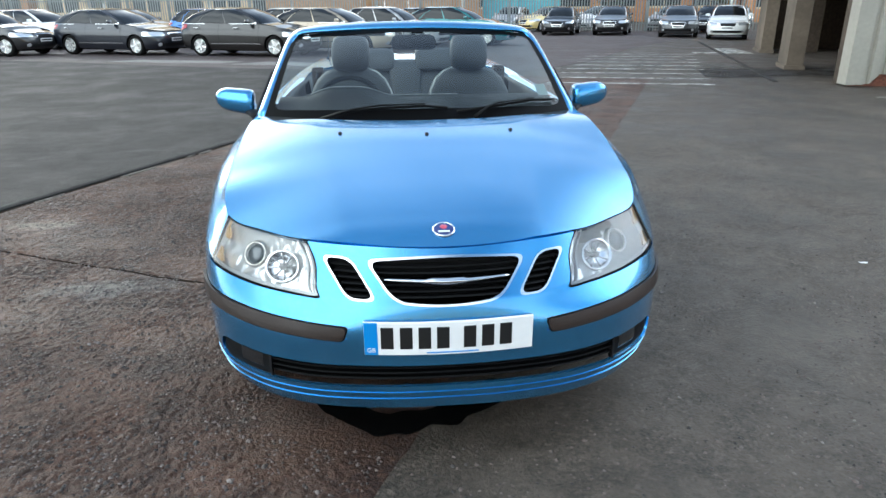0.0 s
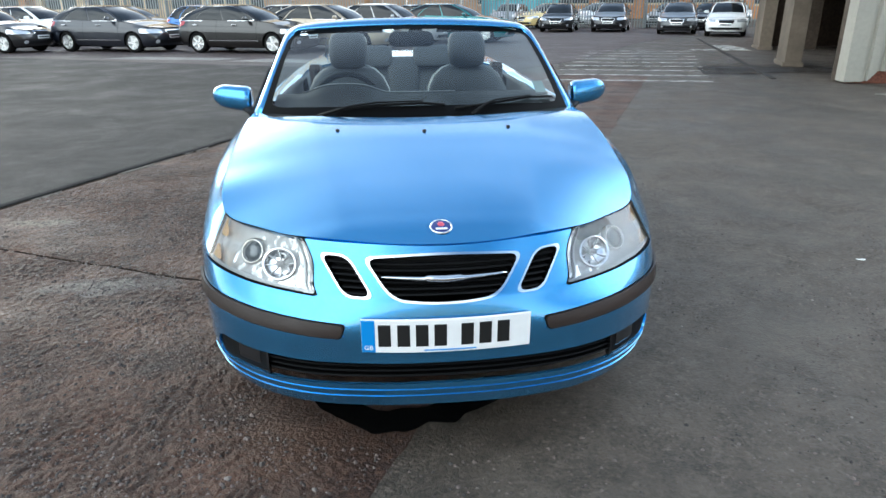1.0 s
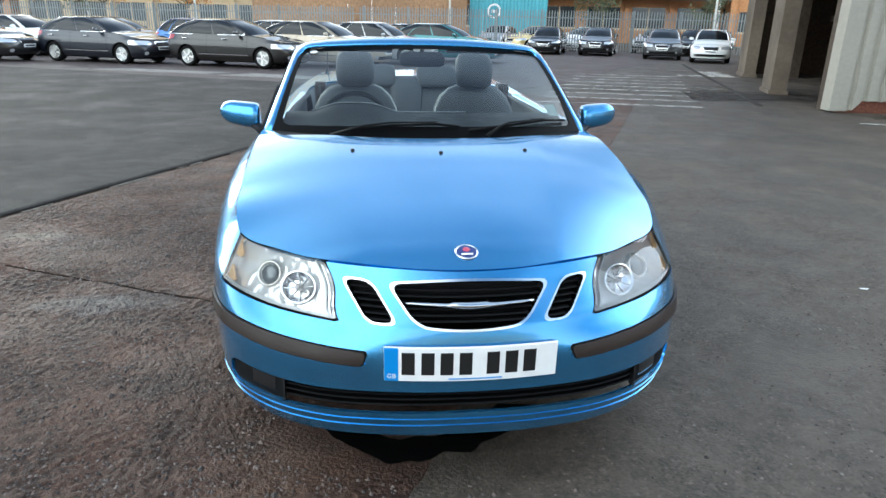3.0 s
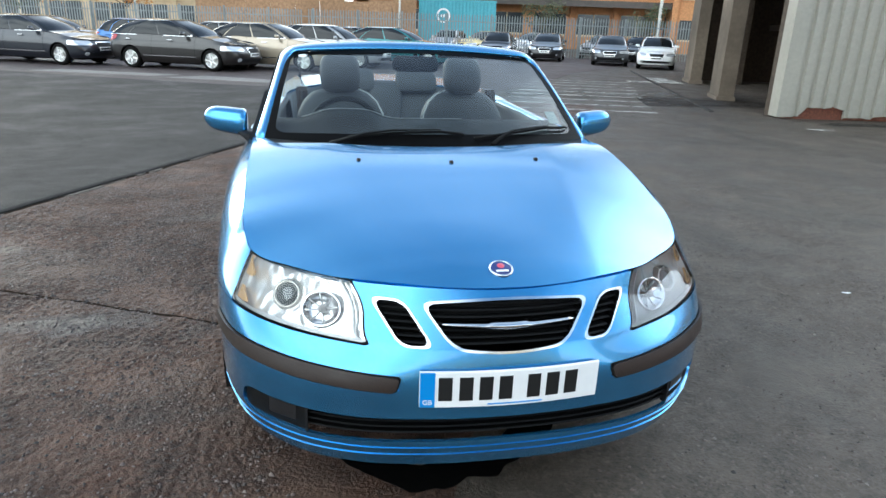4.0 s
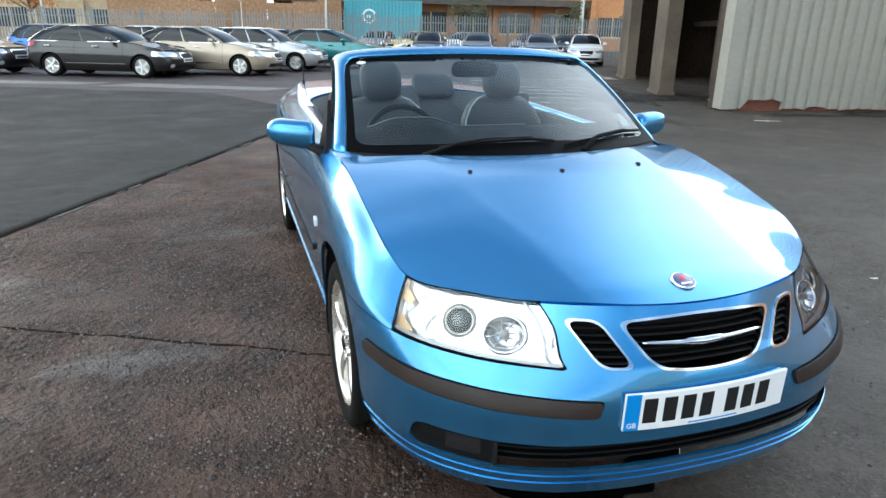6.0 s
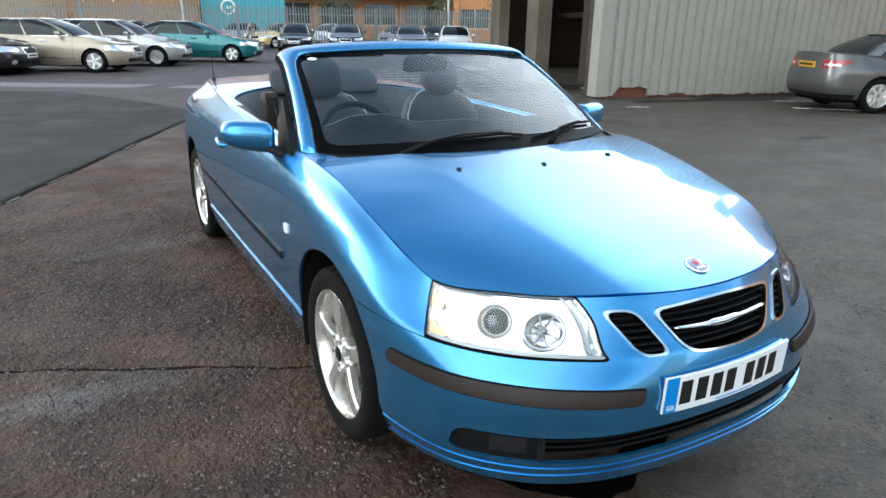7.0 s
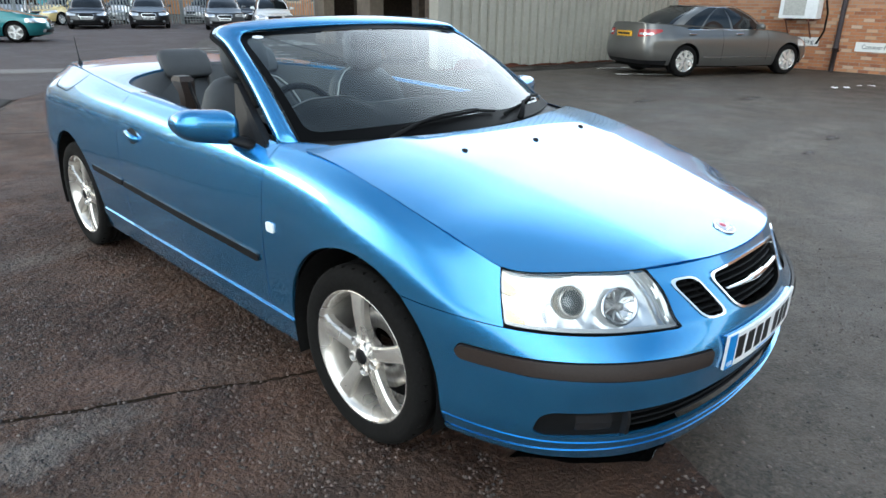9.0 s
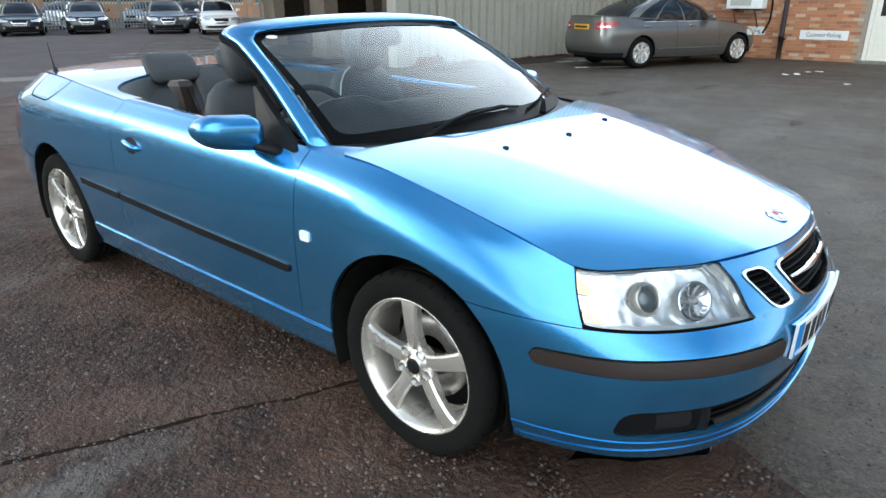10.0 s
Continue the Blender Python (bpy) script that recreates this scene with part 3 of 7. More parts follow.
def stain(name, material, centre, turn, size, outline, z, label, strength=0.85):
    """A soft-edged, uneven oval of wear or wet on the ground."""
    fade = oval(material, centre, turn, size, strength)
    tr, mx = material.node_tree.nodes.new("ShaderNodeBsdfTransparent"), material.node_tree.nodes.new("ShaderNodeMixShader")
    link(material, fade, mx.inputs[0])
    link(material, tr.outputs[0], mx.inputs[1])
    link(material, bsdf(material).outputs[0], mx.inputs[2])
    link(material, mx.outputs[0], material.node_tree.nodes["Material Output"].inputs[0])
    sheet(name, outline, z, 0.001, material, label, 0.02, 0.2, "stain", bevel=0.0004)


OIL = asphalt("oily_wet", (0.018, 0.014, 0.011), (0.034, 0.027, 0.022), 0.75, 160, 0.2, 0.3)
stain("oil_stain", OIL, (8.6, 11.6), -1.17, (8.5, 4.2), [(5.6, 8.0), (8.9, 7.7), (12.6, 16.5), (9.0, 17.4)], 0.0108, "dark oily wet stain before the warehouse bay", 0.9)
for k, (x, y, a, b) in enumerate(((6.6, 0.6, 0.55, 0.22), (5.5, 0.5, 0.5, 0.16), (6.0, 0.95, 0.6, 0.18), (9.4, 2.6, 1.3, 0.5), (7.7, 3.6, 0.9, 0.4))):
    stain("oil_stain", asphalt("oily_wet", (0.020, 0.018, 0.016), (0.034, 0.030, 0.027), 0.5, 160, 0.2, 0.3), (x, y), -0.4, (a, b), [(x - 1.6 * a, y - a), (x + 1.6 * a, y - 1.4 * a), (x + 1.6 * a, y + a), (x - 1.6 * a, y + 1.4 * a)], 0.0012, "dark wet stain on the asphalt", 0.85)
stain("worn_ground", asphalt("scraped_ground", (0.12, 0.105, 0.09), (0.20, 0.18, 0.155), 0.85, 90, 0.4, 0.2), (6.4, 13.4), -1.17, (9.0, 4.4), [(3.0, 9.4), (7.0, 9.0), (10.6, 17.4), (5.6, 18.4)], 0.0094, "pale scraped ground under the bay lines", 0.6)
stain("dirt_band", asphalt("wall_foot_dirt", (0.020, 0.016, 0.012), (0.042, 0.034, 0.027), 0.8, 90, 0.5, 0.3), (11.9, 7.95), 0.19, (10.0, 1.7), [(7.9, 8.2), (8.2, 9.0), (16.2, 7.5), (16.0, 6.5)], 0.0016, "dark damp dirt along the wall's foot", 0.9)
for k in range(9):
    y = 9.6 + k * 1.02
    x0, x1 = 3.1 + 0.42 * k, 6.2 + 0.42 * k
    q = [(x0, y + 0.85), (x1, y), (x1 + 0.05, y + 0.14), (x0 + 0.05, y + 0.99)]
    sheet("bay_line", q, 0.0105, 0.003, LINE_PAINT, "worn white painted bay line", 0.02, 0.2, "road marking", bevel=0.001)
for q in ([(11.6, 20.8), (12.3, 20.5), (11.7, 18.2), (11.0, 18.4)], [(9.9, 18.4), (11.6, 17.9), (11.7, 18.3), (10.0, 18.8)], [(11.9, 7.1), (13.3, 6.6), (13.32, 6.7), (11.92, 7.2)], [(11.1, 6.1), (12.0, 5.3), (12.06, 5.37), (11.15, 6.2)], [(7.9, 7.45), (8.3, 7.3), (8.33, 7.42), (7.93, 7.55)]):
    sheet("bay_line", q, 0.0105, 0.012, LINE_PAINT, "worn white painted mark", 0.03, 0.15, "road marking", bevel=0.001)

# ---- warehouse: corrugated front, open bay with concrete columns ----
SHEETING = grained("cream_sheeting", (0.30, 0.287, 0.245), 0.5, 12, 0.06, 0.05, dirt=0.35)
CONCRETE = grained("stained_concrete", (0.20, 0.175, 0.145), 0.9, 14, 0.3, 0.4, dirt=0.85)
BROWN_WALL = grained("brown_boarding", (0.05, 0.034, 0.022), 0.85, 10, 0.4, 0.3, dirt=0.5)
RUST = grained("rusty_brick", (0.12, 0.042, 0.024), 0.9, 30, 0.4, 0.5)
C0, E1 = Vector((8.42, 9.01, 0)), Vector((0.982, -0.188, 0)).normalized()
F1 = Vector((0.39, 0.921, 0)).normalized()
N1 = Vector((0.921, -0.39, 0)).normalized()
HIGH = 5.2
sheeting = thing("wall_south", "cream corrugated metal wall, dirty and broken at its foot", "wall", kind="structure")
period, total = 0.25, 8.15
back = Vector((-E1.y, E1.x, 0))
ribs = [(0.0, 0.0), (0.145, 0.0), (0.165, 0.065), (0.23, 0.065), (0.25, 0.0)]
prof = []
k = 0
while 0.16 + k * period < total:
    prof += [(0.16 + k * period + a, d) for a, d in ribs[:-1]]
    k += 1
verts, faces = [], []


def foot(s):
    """Ragged lower edge of the sheets."""
    gap = 0.22 if 0.42 < s < 1.32 else 0.10 if 1.9 < s < 2.2 else 0.05
    return gap + 0.06 * noise.noise(Vector((s * 5, 0, 1))) + 0.02 * noise.noise(Vector((s * 17, 0, 5)))


for s, d in prof:
    p = C0 + E1 * s + back * d
    verts += [(p.x, p.y, foot(s)), (p.x, p.y, 2.0), (p.x, p.y, HIGH)]
for i in range(len(prof) - 1):
    for j in range(2):
        faces.append((i * 3 + j, i * 3 + 3 + j, i * 3 + 4 + j, i * 3 + 1 + j))
mesh_ob("corrugated_sheet", verts, faces, SHEETING, sheeting, smooth=False)


def slab_between(name, a, b, thick, z0, z1, material, parent, side, label=""):
    """A wall piece from a to b, thickened to one side."""
    a, b = Vector(a), Vector(b)
    n = Vector((-(b - a).y, (b - a).x, 0)).normalized() * thick * side
    q = [a, b, b + n, a + n]
    v, f = loft([[(p.x, p.y, z0) for p in q], [(p.x, p.y, z1) for p in q]], close=True, caps=True)
    return mesh_ob(name, v, f, material, parent, label, smooth=False)


slab_between("corner_post", C0, C0 + E1 * 0.16, 0.35, 0.03, HIGH, SHEETING, sheeting, 1, "flat cream corner flashing")
slab_between("plinth", C0 + E1 * 0.1 + back * 0.08, C0 + E1 * total + back * 0.08, 0.2, 0.0, 0.55, RUST, sheeting, 1, "rusty brick plinth behind the sheets")
slab_between("backing", C0 + E1 * 0.1 + back * 0.12, C0 + E1 * (total + 0.2) + back * 0.12, 0.15, 0.5, HIGH, CONCRETE, sheeting, 1)
bay = thing("warehouse_bay", "open dark warehouse bay between stained concrete columns", "building", kind="structure")
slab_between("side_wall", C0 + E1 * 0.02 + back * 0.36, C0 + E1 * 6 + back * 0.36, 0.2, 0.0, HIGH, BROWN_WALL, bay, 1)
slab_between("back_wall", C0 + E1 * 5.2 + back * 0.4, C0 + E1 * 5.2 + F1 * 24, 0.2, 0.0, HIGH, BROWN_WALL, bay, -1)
# roof slab and lintel are unseen, added to keep the bay dark
q = [C0 + back * 0.3, C0 + E1 * total + back * 0.3, C0 + E1 * total + F1 * 24, C0 + F1 * 24]
v, f = loft([[(p.x, p.y, HIGH - 0.25) for p in q], [(p.x, p.y, HIGH) for p in q]], close=True, caps=True)
mesh_ob("roof", v, f, CONCRETE, bay, smooth=False)
slab_between("lintel", C0 + F1 * 0.45, C0 + F1 * 24, 0.4, 3.9, HIGH - 0.26, CONCRETE, bay, -1)
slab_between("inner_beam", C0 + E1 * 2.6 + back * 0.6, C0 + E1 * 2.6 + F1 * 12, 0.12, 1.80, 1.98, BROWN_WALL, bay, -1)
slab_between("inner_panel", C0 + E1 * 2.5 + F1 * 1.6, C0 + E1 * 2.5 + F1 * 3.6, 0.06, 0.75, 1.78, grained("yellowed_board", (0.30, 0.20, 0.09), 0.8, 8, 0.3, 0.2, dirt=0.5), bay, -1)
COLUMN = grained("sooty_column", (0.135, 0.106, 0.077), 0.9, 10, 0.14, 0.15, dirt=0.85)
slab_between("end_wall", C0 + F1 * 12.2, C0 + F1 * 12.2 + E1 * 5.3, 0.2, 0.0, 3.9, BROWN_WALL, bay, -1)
for a, l, out in ((3.55, 1.28, 0.48), (9.9, 1.6, 0.28)):
    col = slab_between("column", C0 - N1 * out + F1 * a, C0 - N1 * out + F1 * (a + l), 0.36, 0.0, 3.9, COLUMN, bay, -1, "stained concrete column")
    slab_between("column_foot", C0 + F1 * (a - 0.03) - N1 * (out + 0.04), C0 + F1 * (a + l + 0.03) - N1 * (out + 0.04), 0.44, 0.0, 0.10, COLUMN, bay, -1)
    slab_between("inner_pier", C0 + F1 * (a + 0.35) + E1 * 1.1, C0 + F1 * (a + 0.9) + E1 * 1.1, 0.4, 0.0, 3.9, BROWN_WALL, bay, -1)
slab_between("threshold", C0 + F1 * 0.6 - N1 * 1.15, C0 + F1 * 17 - N1 * 1.9, 0.10, -0.01, 0.016, DARK_TARMAC, bay, -1, "dark channel edge")
rb = thing("rubbish_pile", "scattered rubbish and dark crates on the bay floor", "rubbish")
random.seed(5)
for k in range(9):
    p = C0 + F1 * random.uniform(0.7, 2.8) + E1 * random.uniform(0.4, 1.6)
    s = random.uniform(0.04, 0.14)
    boxed("scrap", (-s, s, -s * 0.6, s * 0.6, 0, s * random.uniform(0.1, 0.5)), random.choice([WHITE, CONCRETE, BROWN_WALL]), rb, bevel=0.008, m=pose(p.x, p.y, -0.003, 0, 0, random.uniform(0, 180)))
for k, (a, b, h, mt) in enumerate(((1.9, 1.25, 0.55, mat("dark_blue_bin", (0.015, 0.03, 0.07), 0.5)), (2.5, 1.5, 0.4, BROWN_WALL))):
    p = C0 + F1 * a + E1 * b
    boxed("crate", (-0.3, 0.3, -0.25, 0.25, 0, h), mt, rb, bevel=0.02, m=pose(p.x, p.y, -0.003, 0, 0, 20 + 30 * k))

# ---- brick office with signs, air conditioner, pipe and white door ----
BRICK_M = grained("orange_brick", (0.34, 0.15, 0.075), 0.85, 40, 0.25, 0.3)
tree = BRICK_M.node_tree
info = tree.nodes.new("ShaderNodeObjectInfo")
oldc = bsdf(BRICK_M).inputs["Base Color"].links[0].from_socket
vary = ramp(BRICK_M, info.outputs["Random"], [(0.0, (0.24, 0.085, 0.04)), (0.35, (0.42, 0.17, 0.07)), (0.75, (0.50, 0.22, 0.09)), (0.9, (0.58, 0.38, 0.22)), (1.0, (0.62, 0.52, 0.40))])
link(BRICK_M, mixc(BRICK_M, 0.65, oldc, vary), bsdf(BRICK_M).inputs["Base Color"])
MORTAR = mat("brick_wall_far", (0.35, 0.2, 0.12), 0.9)
c = coords(MORTAR)
bt = node(MORTAR, "ShaderNodeTexBrick", Scale=1.0, Mortar_Size=0.006, Brick_Width=0.225, Row_Height=0.075)
bt.inputs["Color1"].default_value, bt.inputs["Color2"].default_value, bt.inputs["Mortar"].default_value = (0.34, 0.15, 0.075, 1), (0.45, 0.24, 0.13, 1), (0.30, 0.26, 0.21, 1)
link(MORTAR, c, bt.inputs["Vector"])
link(MORTAR, bt.outputs["Color"], bsdf(MORTAR).inputs["Base Color"])
BED = grained("mortar_bed", (0.30, 0.26, 0.21), 0.9, 60, 0.2, 0.3)
W0, W1 = Vector((16.3, 7.5, 0)), Vector((14.9, -14.0, 0))
WD = (W1 - W0).normalized()
WN = Vector((WD.y, -WD.x, 0))  # faces the yard
if WN.x > 0:
    WN = -WN
wall_m = Matrix((( WD.x, 0, WN.x, W0.x), (WD.y, 0, WN.y, W0.y), (0, 1, 0, 0), (0, 0, 0, 1)))
LONG = (W1 - W0).length
brick_wall = thing("wall_east", "orange brick office wall", "wall", kind="structure")
brick_wall.matrix_world = wall_m


def on_wall(name, dims, material, parent=brick_wall, label="", bevel=0.0):
    """A block in the wall's own frame: along, up, out."""
    return boxed(name, dims, material, parent, label, bevel)


D0, D1 = 6.05, 7.00  # the white door's opening along the wall
for a, b, z0, z1 in ((0, D0, 0, 4.3), (D1, LONG, 0, 4.3), (D0, D1, 2.1, 4.3)):
    on_wall("masonry", (a, b, z0, z1, -0.25, 0), MORTAR)
S0, S1, SH = 2.35, 6.04, 1.42
on_wall("mortar_bed", (S0, S1, 0.0, SH, 0.0, 0.012), BED)
door = thing("door_1", "white panelled door with a dark glass pane", "door", kind="structure")
door.matrix_world = wall_m
CREAM = grained("white_door_paint", (0.74, 0.71, 0.63), 0.4, 20, 0.05, 0.03, dirt=0.1)
for a, b, z0, z1 in ((D0, D0 + 0.08, 0, 2.1), (D1 - 0.08, D1, 0, 2.1), (D0, D1, 2.02, 2.1)):
    on_wall("door_frame", (a, b, z0, z1, -0.12, 0.03), CREAM, door, bevel=0.006)
on_wall("door_leaf", (D0 + 0.08, D1 - 0.08, 0.02, 2.02, -0.09, -0.04), CREAM, door, bevel=0.004)
on_wall("door_panel", (D0 + 0.18, D1 - 0.18, 0.15, 0.85, -0.045, -0.025), CREAM, door, bevel=0.008)
on_wall("door_pane", (D0 + 0.19, D1 - 0.19, 1.02, 1.9, -0.045, -0.034), mat("dark_pane", (0.02, 0.025, 0.03), 0.05), door, "dark glass pane")
on_wall("step", (D0 - 0.1, D1 + 0.1, -0.02, 0.06, -0.02, 0.28), CONCRETE, door, bevel=0.01)
SIGN_W = grained("sign_white", (0.75, 0.74, 0.70), 0.5, 12, 0.04, 0.0, dirt=0.15)


def sign(a, b, z0, z1, words):
    s = thing("wall_sign", "white wall sign with dark lettering on the brick wall", "sign", group="wall signs")
    s.matrix_world = wall_m
    on_wall("board", (a, b, z0, z1, 0.022, 0.037), SIGN_W, s, bevel=0.003)
    t = bpy.data.curves.new("sign_letters", "FONT")
    t.body, t.size, t.extrude, t.align_x, t.align_y = words, 0.135, 0.001, "CENTER", "CENTER"
    t.materials.append(mat("sign_ink", (0.05, 0.05, 0.06), 0.5))
    o = new("lettering", t)
    o.parent = s
    o.matrix_local = pose((a + b) / 2, (z0 + z1) / 2, 0.039)
    w = (b - a) * 0.92
    o.scale = (w / max(0.1, 0.079 * len(words)), 1, 1)


sign(4.66, 5.70, 0.48, 0.69, "Customer Parking")
sign(3.20, 3.85, 0.55, 0.75, "Parking")
board = thing("fascia_sign", "long white fascia sign with dark marks on the office wall", "sign")
board.matrix_world = wall_m
on_wall("board", (5.2, 12.5, 3.0, 3.9, 0.022, 0.06), SIGN_W, board, bevel=0.01)
for k in range(7):
    on_wall("sign_bar", (7.6 + k * 0.62, 8.05 + k * 0.62, 3.22, 3.68, 0.06, 0.066), INK, board)
v, f = lathe([(0.36, 0.06), (0.36, 0.07), (0.27, 0.07), (0.27, 0.06)], 24, "z", centre=(6.4, 3.45, 0))
mesh_ob("sign_ring", v, f, INK, board)
pipe = thing("drain_pipe", "dark brown cast drain pipe on the brick wall", "pipe")
pipe.matrix_world = wall_m
mesh_ob("pipe", *lathe([(0.055, -0.02), (0.055, 0.5), (0.066, 0.5), (0.066, 0.58), (0.055, 0.58), (0.055, 4.2)], 14, "y", centre=(4.27, 0, 0.085)), grained("pipe_paint", (0.035, 0.025, 0.025), 0.5, 30, 0.3, 0.1), pipe)
for z in (0.45, 1.6, 3.0):
    on_wall("bracket", (4.20, 4.34, z, z + 0.04, 0.0, 0.07), DARK, pipe)
unit = thing("air_conditioner", "white outdoor air conditioner on a rusty bracket", "air conditioner")
unit.matrix_world = wall_m
on_wall("case", (2.95, 3.82, 1.17, 1.78, 0.10, 0.42), WHITE, unit, bevel=0.015)
on_wall("fan_grille", (3.05, 3.55, 1.24, 1.72, 0.42, 0.428), grained("grille_cream", (0.45, 0.44, 0.40), 0.6, 30, 0.2, 0.1), unit)
for a in (3.10, 3.62):
    on_wall("arm", (a, a + 0.04, 1.12, 1.17, 0.0, 0.42), RUST, unit)
    mesh_ob("stay", *tube([(a + 0.02, 0.72, 0.02), (a + 0.02, 1.12, 0.36)], 0.018, 6), RUST, unit)
mesh_ob("hose", *tube([(3.9, 1.6, 0.2), (3.96, 1.3, 0.14), (3.93, 0.9, 0.06), (3.80, 0.60, 0.05)], 0.022, 8), DARK, unit)

# ---- loose grit and stones proud of the worn paving ----
GRIT = mat("paving_stone", (0.12, 0.105, 0.095), 0.5, spec=0.5)
isl = node(GRIT, "ShaderNodeNewGeometry").outputs["Random Per Island"]
link(GRIT, ramp(GRIT, isl, [(0.0, (0.012, 0.008, 0.006)), (0.4, (0.045, 0.030, 0.023)), (0.8, (0.125, 0.092, 0.076)), (0.985, (0.13, 0.105, 0.09)), (1.0, (0.20, 0.175, 0.155))]), bsdf(GRIT).inputs["Base Color"])
rnd = random.Random(12)
verts, faces = [], []
while len(verts) < 36000 * 6:
    x, y = rnd.uniform(-3.6, 3.4), rnd.uniform(-2.6, 3.6)
    p_, q_ = (Vector((x, y, 0)) - O1).dot(AL), (Vector((x, y, 0)) - O1).dot(AC)
    k = noise.noise(Vector((x * 1.6, y * 1.6, 2.0))) + 0.5 * noise.noise(Vector((x * 5, y * 5, 4.0)))
    on = 0.05 < q_ < 3.98
    if not on and rnd.random() > 0.30:
        continue
    if rnd.random() > 0.55 + 0.9 * k or math.hypot((x + 0.10) / 0.6, (y + 0.58) / 0.28) < 1:
        continue
    r, z = rnd.uniform(0.0035, 0.0095) * (1.5 if rnd.random() > 0.95 else 1), 0.006 if on else -0.003
    a0, n0 = rnd.uniform(0, 6.28), len(verts)
    for i in range(5):
        a, e = a0 + i * 1.2566, r * rnd.uniform(0.7, 1.2)
        verts.append((x + e * math.cos(a), y + e * math.sin(a), z - 0.001))
    verts.append((x + r * rnd.uniform(-0.3, 0.3), y + r * rnd.uniform(-0.3, 0.3), z + r * rnd.uniform(0.35, 0.85)))
    faces += [(n0 + i, n0 + (i + 1) % 5, n0 + 5) for i in range(5)]
tagged(mesh_ob("grit", verts, faces, GRIT, None, smooth=False), "small stones and grit standing out of the paving", "grit", kind="stuff")

# litter on the asphalt beside the office
rnd = random.Random(8)
for k, (x, y) in enumerate(((12.2, 2.13), (12.35, 1.95), (13.15, 1.73), (13.0, 1.9), (11.2, 0.88), (2.62, 0.62))):
    lit = thing("litter", "crumpled scrap of pale paper on the asphalt", "litter", pose(x, y, -0.003, 0, 0, rnd.uniform(0, 180)), "paper litter")
    w = 0.045 if x < 3 else rnd.uniform(0.08, 0.16)
    rows = [[(w * (i / 4 - 0.5), w * 0.45 * (j / 3 - 0.5), 0.004 + rnd.uniform(0, 0.18) * w) for j in range(4)] for i in range(5)]
    low = [[(a, b, c - 0.003) for a, b, c in r] for r in rows]
    mesh_ob("paper", *loft([r + q[::-1] for r, q in zip(rows, low)], close=True, caps=True), WHITE, lit, smooth=False)


# ---- the blue convertible: nose towards -y, front axle on y = 0, tail at y = 3.66 ----
car = thing("convertible_car", "metallic blue convertible car parked with its roof folded down", "car")
BELT_Y = 0.53
FOLD = 0.040
hood_c = curve([-0.90, -0.865, -0.80, -0.70, -0.55, -0.40, -0.20, -0.037, 0.20, 0.45], [0.728, 0.745, 0.772, 0.800, 0.836, 0.867, 0.908, 0.940, 0.966, 0.975])
hood_d = curve([-0.95, -0.75, -0.62, -0.50, -0.39, -0.20, 0.0, 0.20, 0.45], [0.23, 0.195, 0.140, 0.097, 0.062, 0.046, 0.036, 0.020, 0.010])


TOP_PLAN = [(0, -0.868), (0.24, -0.842), (0.44, -0.757), (0.60, -0.628), (0.715, -0.515), (0.757, -0.40), (0.772, -0.20), (0.780, 0.10)]


def hood_fold(w, y, soft):
    """How far a point lies outside the raised middle of the bonnet."""
    edge = 0.30 + 0.17 * (y + 0.8)
    return np.sqrt((w - edge) ** 2 + soft**2) + (w - edge)


def hood_z(x, y):
    w = np.abs(x)
    rim = np.interp(y, [q[1] for q in TOP_PLAN], [q[0] for q in TOP_PLAN])
    spare = (FOLD - 0.018) * hood_fold(rim, y, 0.012) * (np.minimum(w, rim) / np.maximum(rim, 0.2)) ** 3.2
    return hood_c(y) - 1.03 * hood_d(y) * (w / 0.77) ** 3.2 + spare - FOLD * hood_fold(w, y, 0.014) + 0.003


def hz(x, y):
    return float(hood_z(np.array([x]), np.array([y]))[0])


R_TOP = [(x, y, hz(x, y) - 0.001) for x, y in TOP_PLAN] + [
    (0.785, 0.50, 0.950), (0.792, 1.20, 0.968), (0.782, 1.85, 0.990), (0.745, 2.35, 1.015), (0.695, 2.8, 1.030), (0.64, 3.2, 1.028), (0.56, 3.42, 1.005), (0.36, 3.52, 0.995), (0, 3.55, 0.995)]
R_SHOULDER = [(0, -0.908, 0.675), (0.24, -0.880, 0.672), (0.43, -0.806, 0.672), (0.60, -0.684, 0.675), (0.737, -0.559, 0.682), (0.805, -0.408, 0.715), (0.840, -0.20, 0.785), (0.850, 0.10, 0.850),
              (0.848, 0.50, 0.880), (0.853, 1.20, 0.900), (0.852, 1.85, 0.915), (0.845, 2.35, 0.925), (0.825, 2.8, 0.925), (0.785, 3.2, 0.910), (0.70, 3.46, 0.88), (0.42, 3.60, 0.87), (0, 3.63, 0.87)]
R_CREASE = [(0, -0.948, 0.588), (0.24, -0.925, 0.590), (0.45, -0.848, 0.596), (0.625, -0.742, 0.602), (0.758, -0.613, 0.615), (0.838, -0.436, 0.625), (0.873, -0.20, 0.632), (0.882, 0.10, 0.70),
            (0.874, 0.50, 0.72), (0.880, 1.20, 0.73), (0.881, 1.85, 0.74), (0.881, 2.35, 0.745), (0.868, 2.8, 0.74), (0.83, 3.2, 0.72), (0.735, 3.5, 0.70), (0.45, 3.64, 0.70), (0, 3.665, 0.70)]
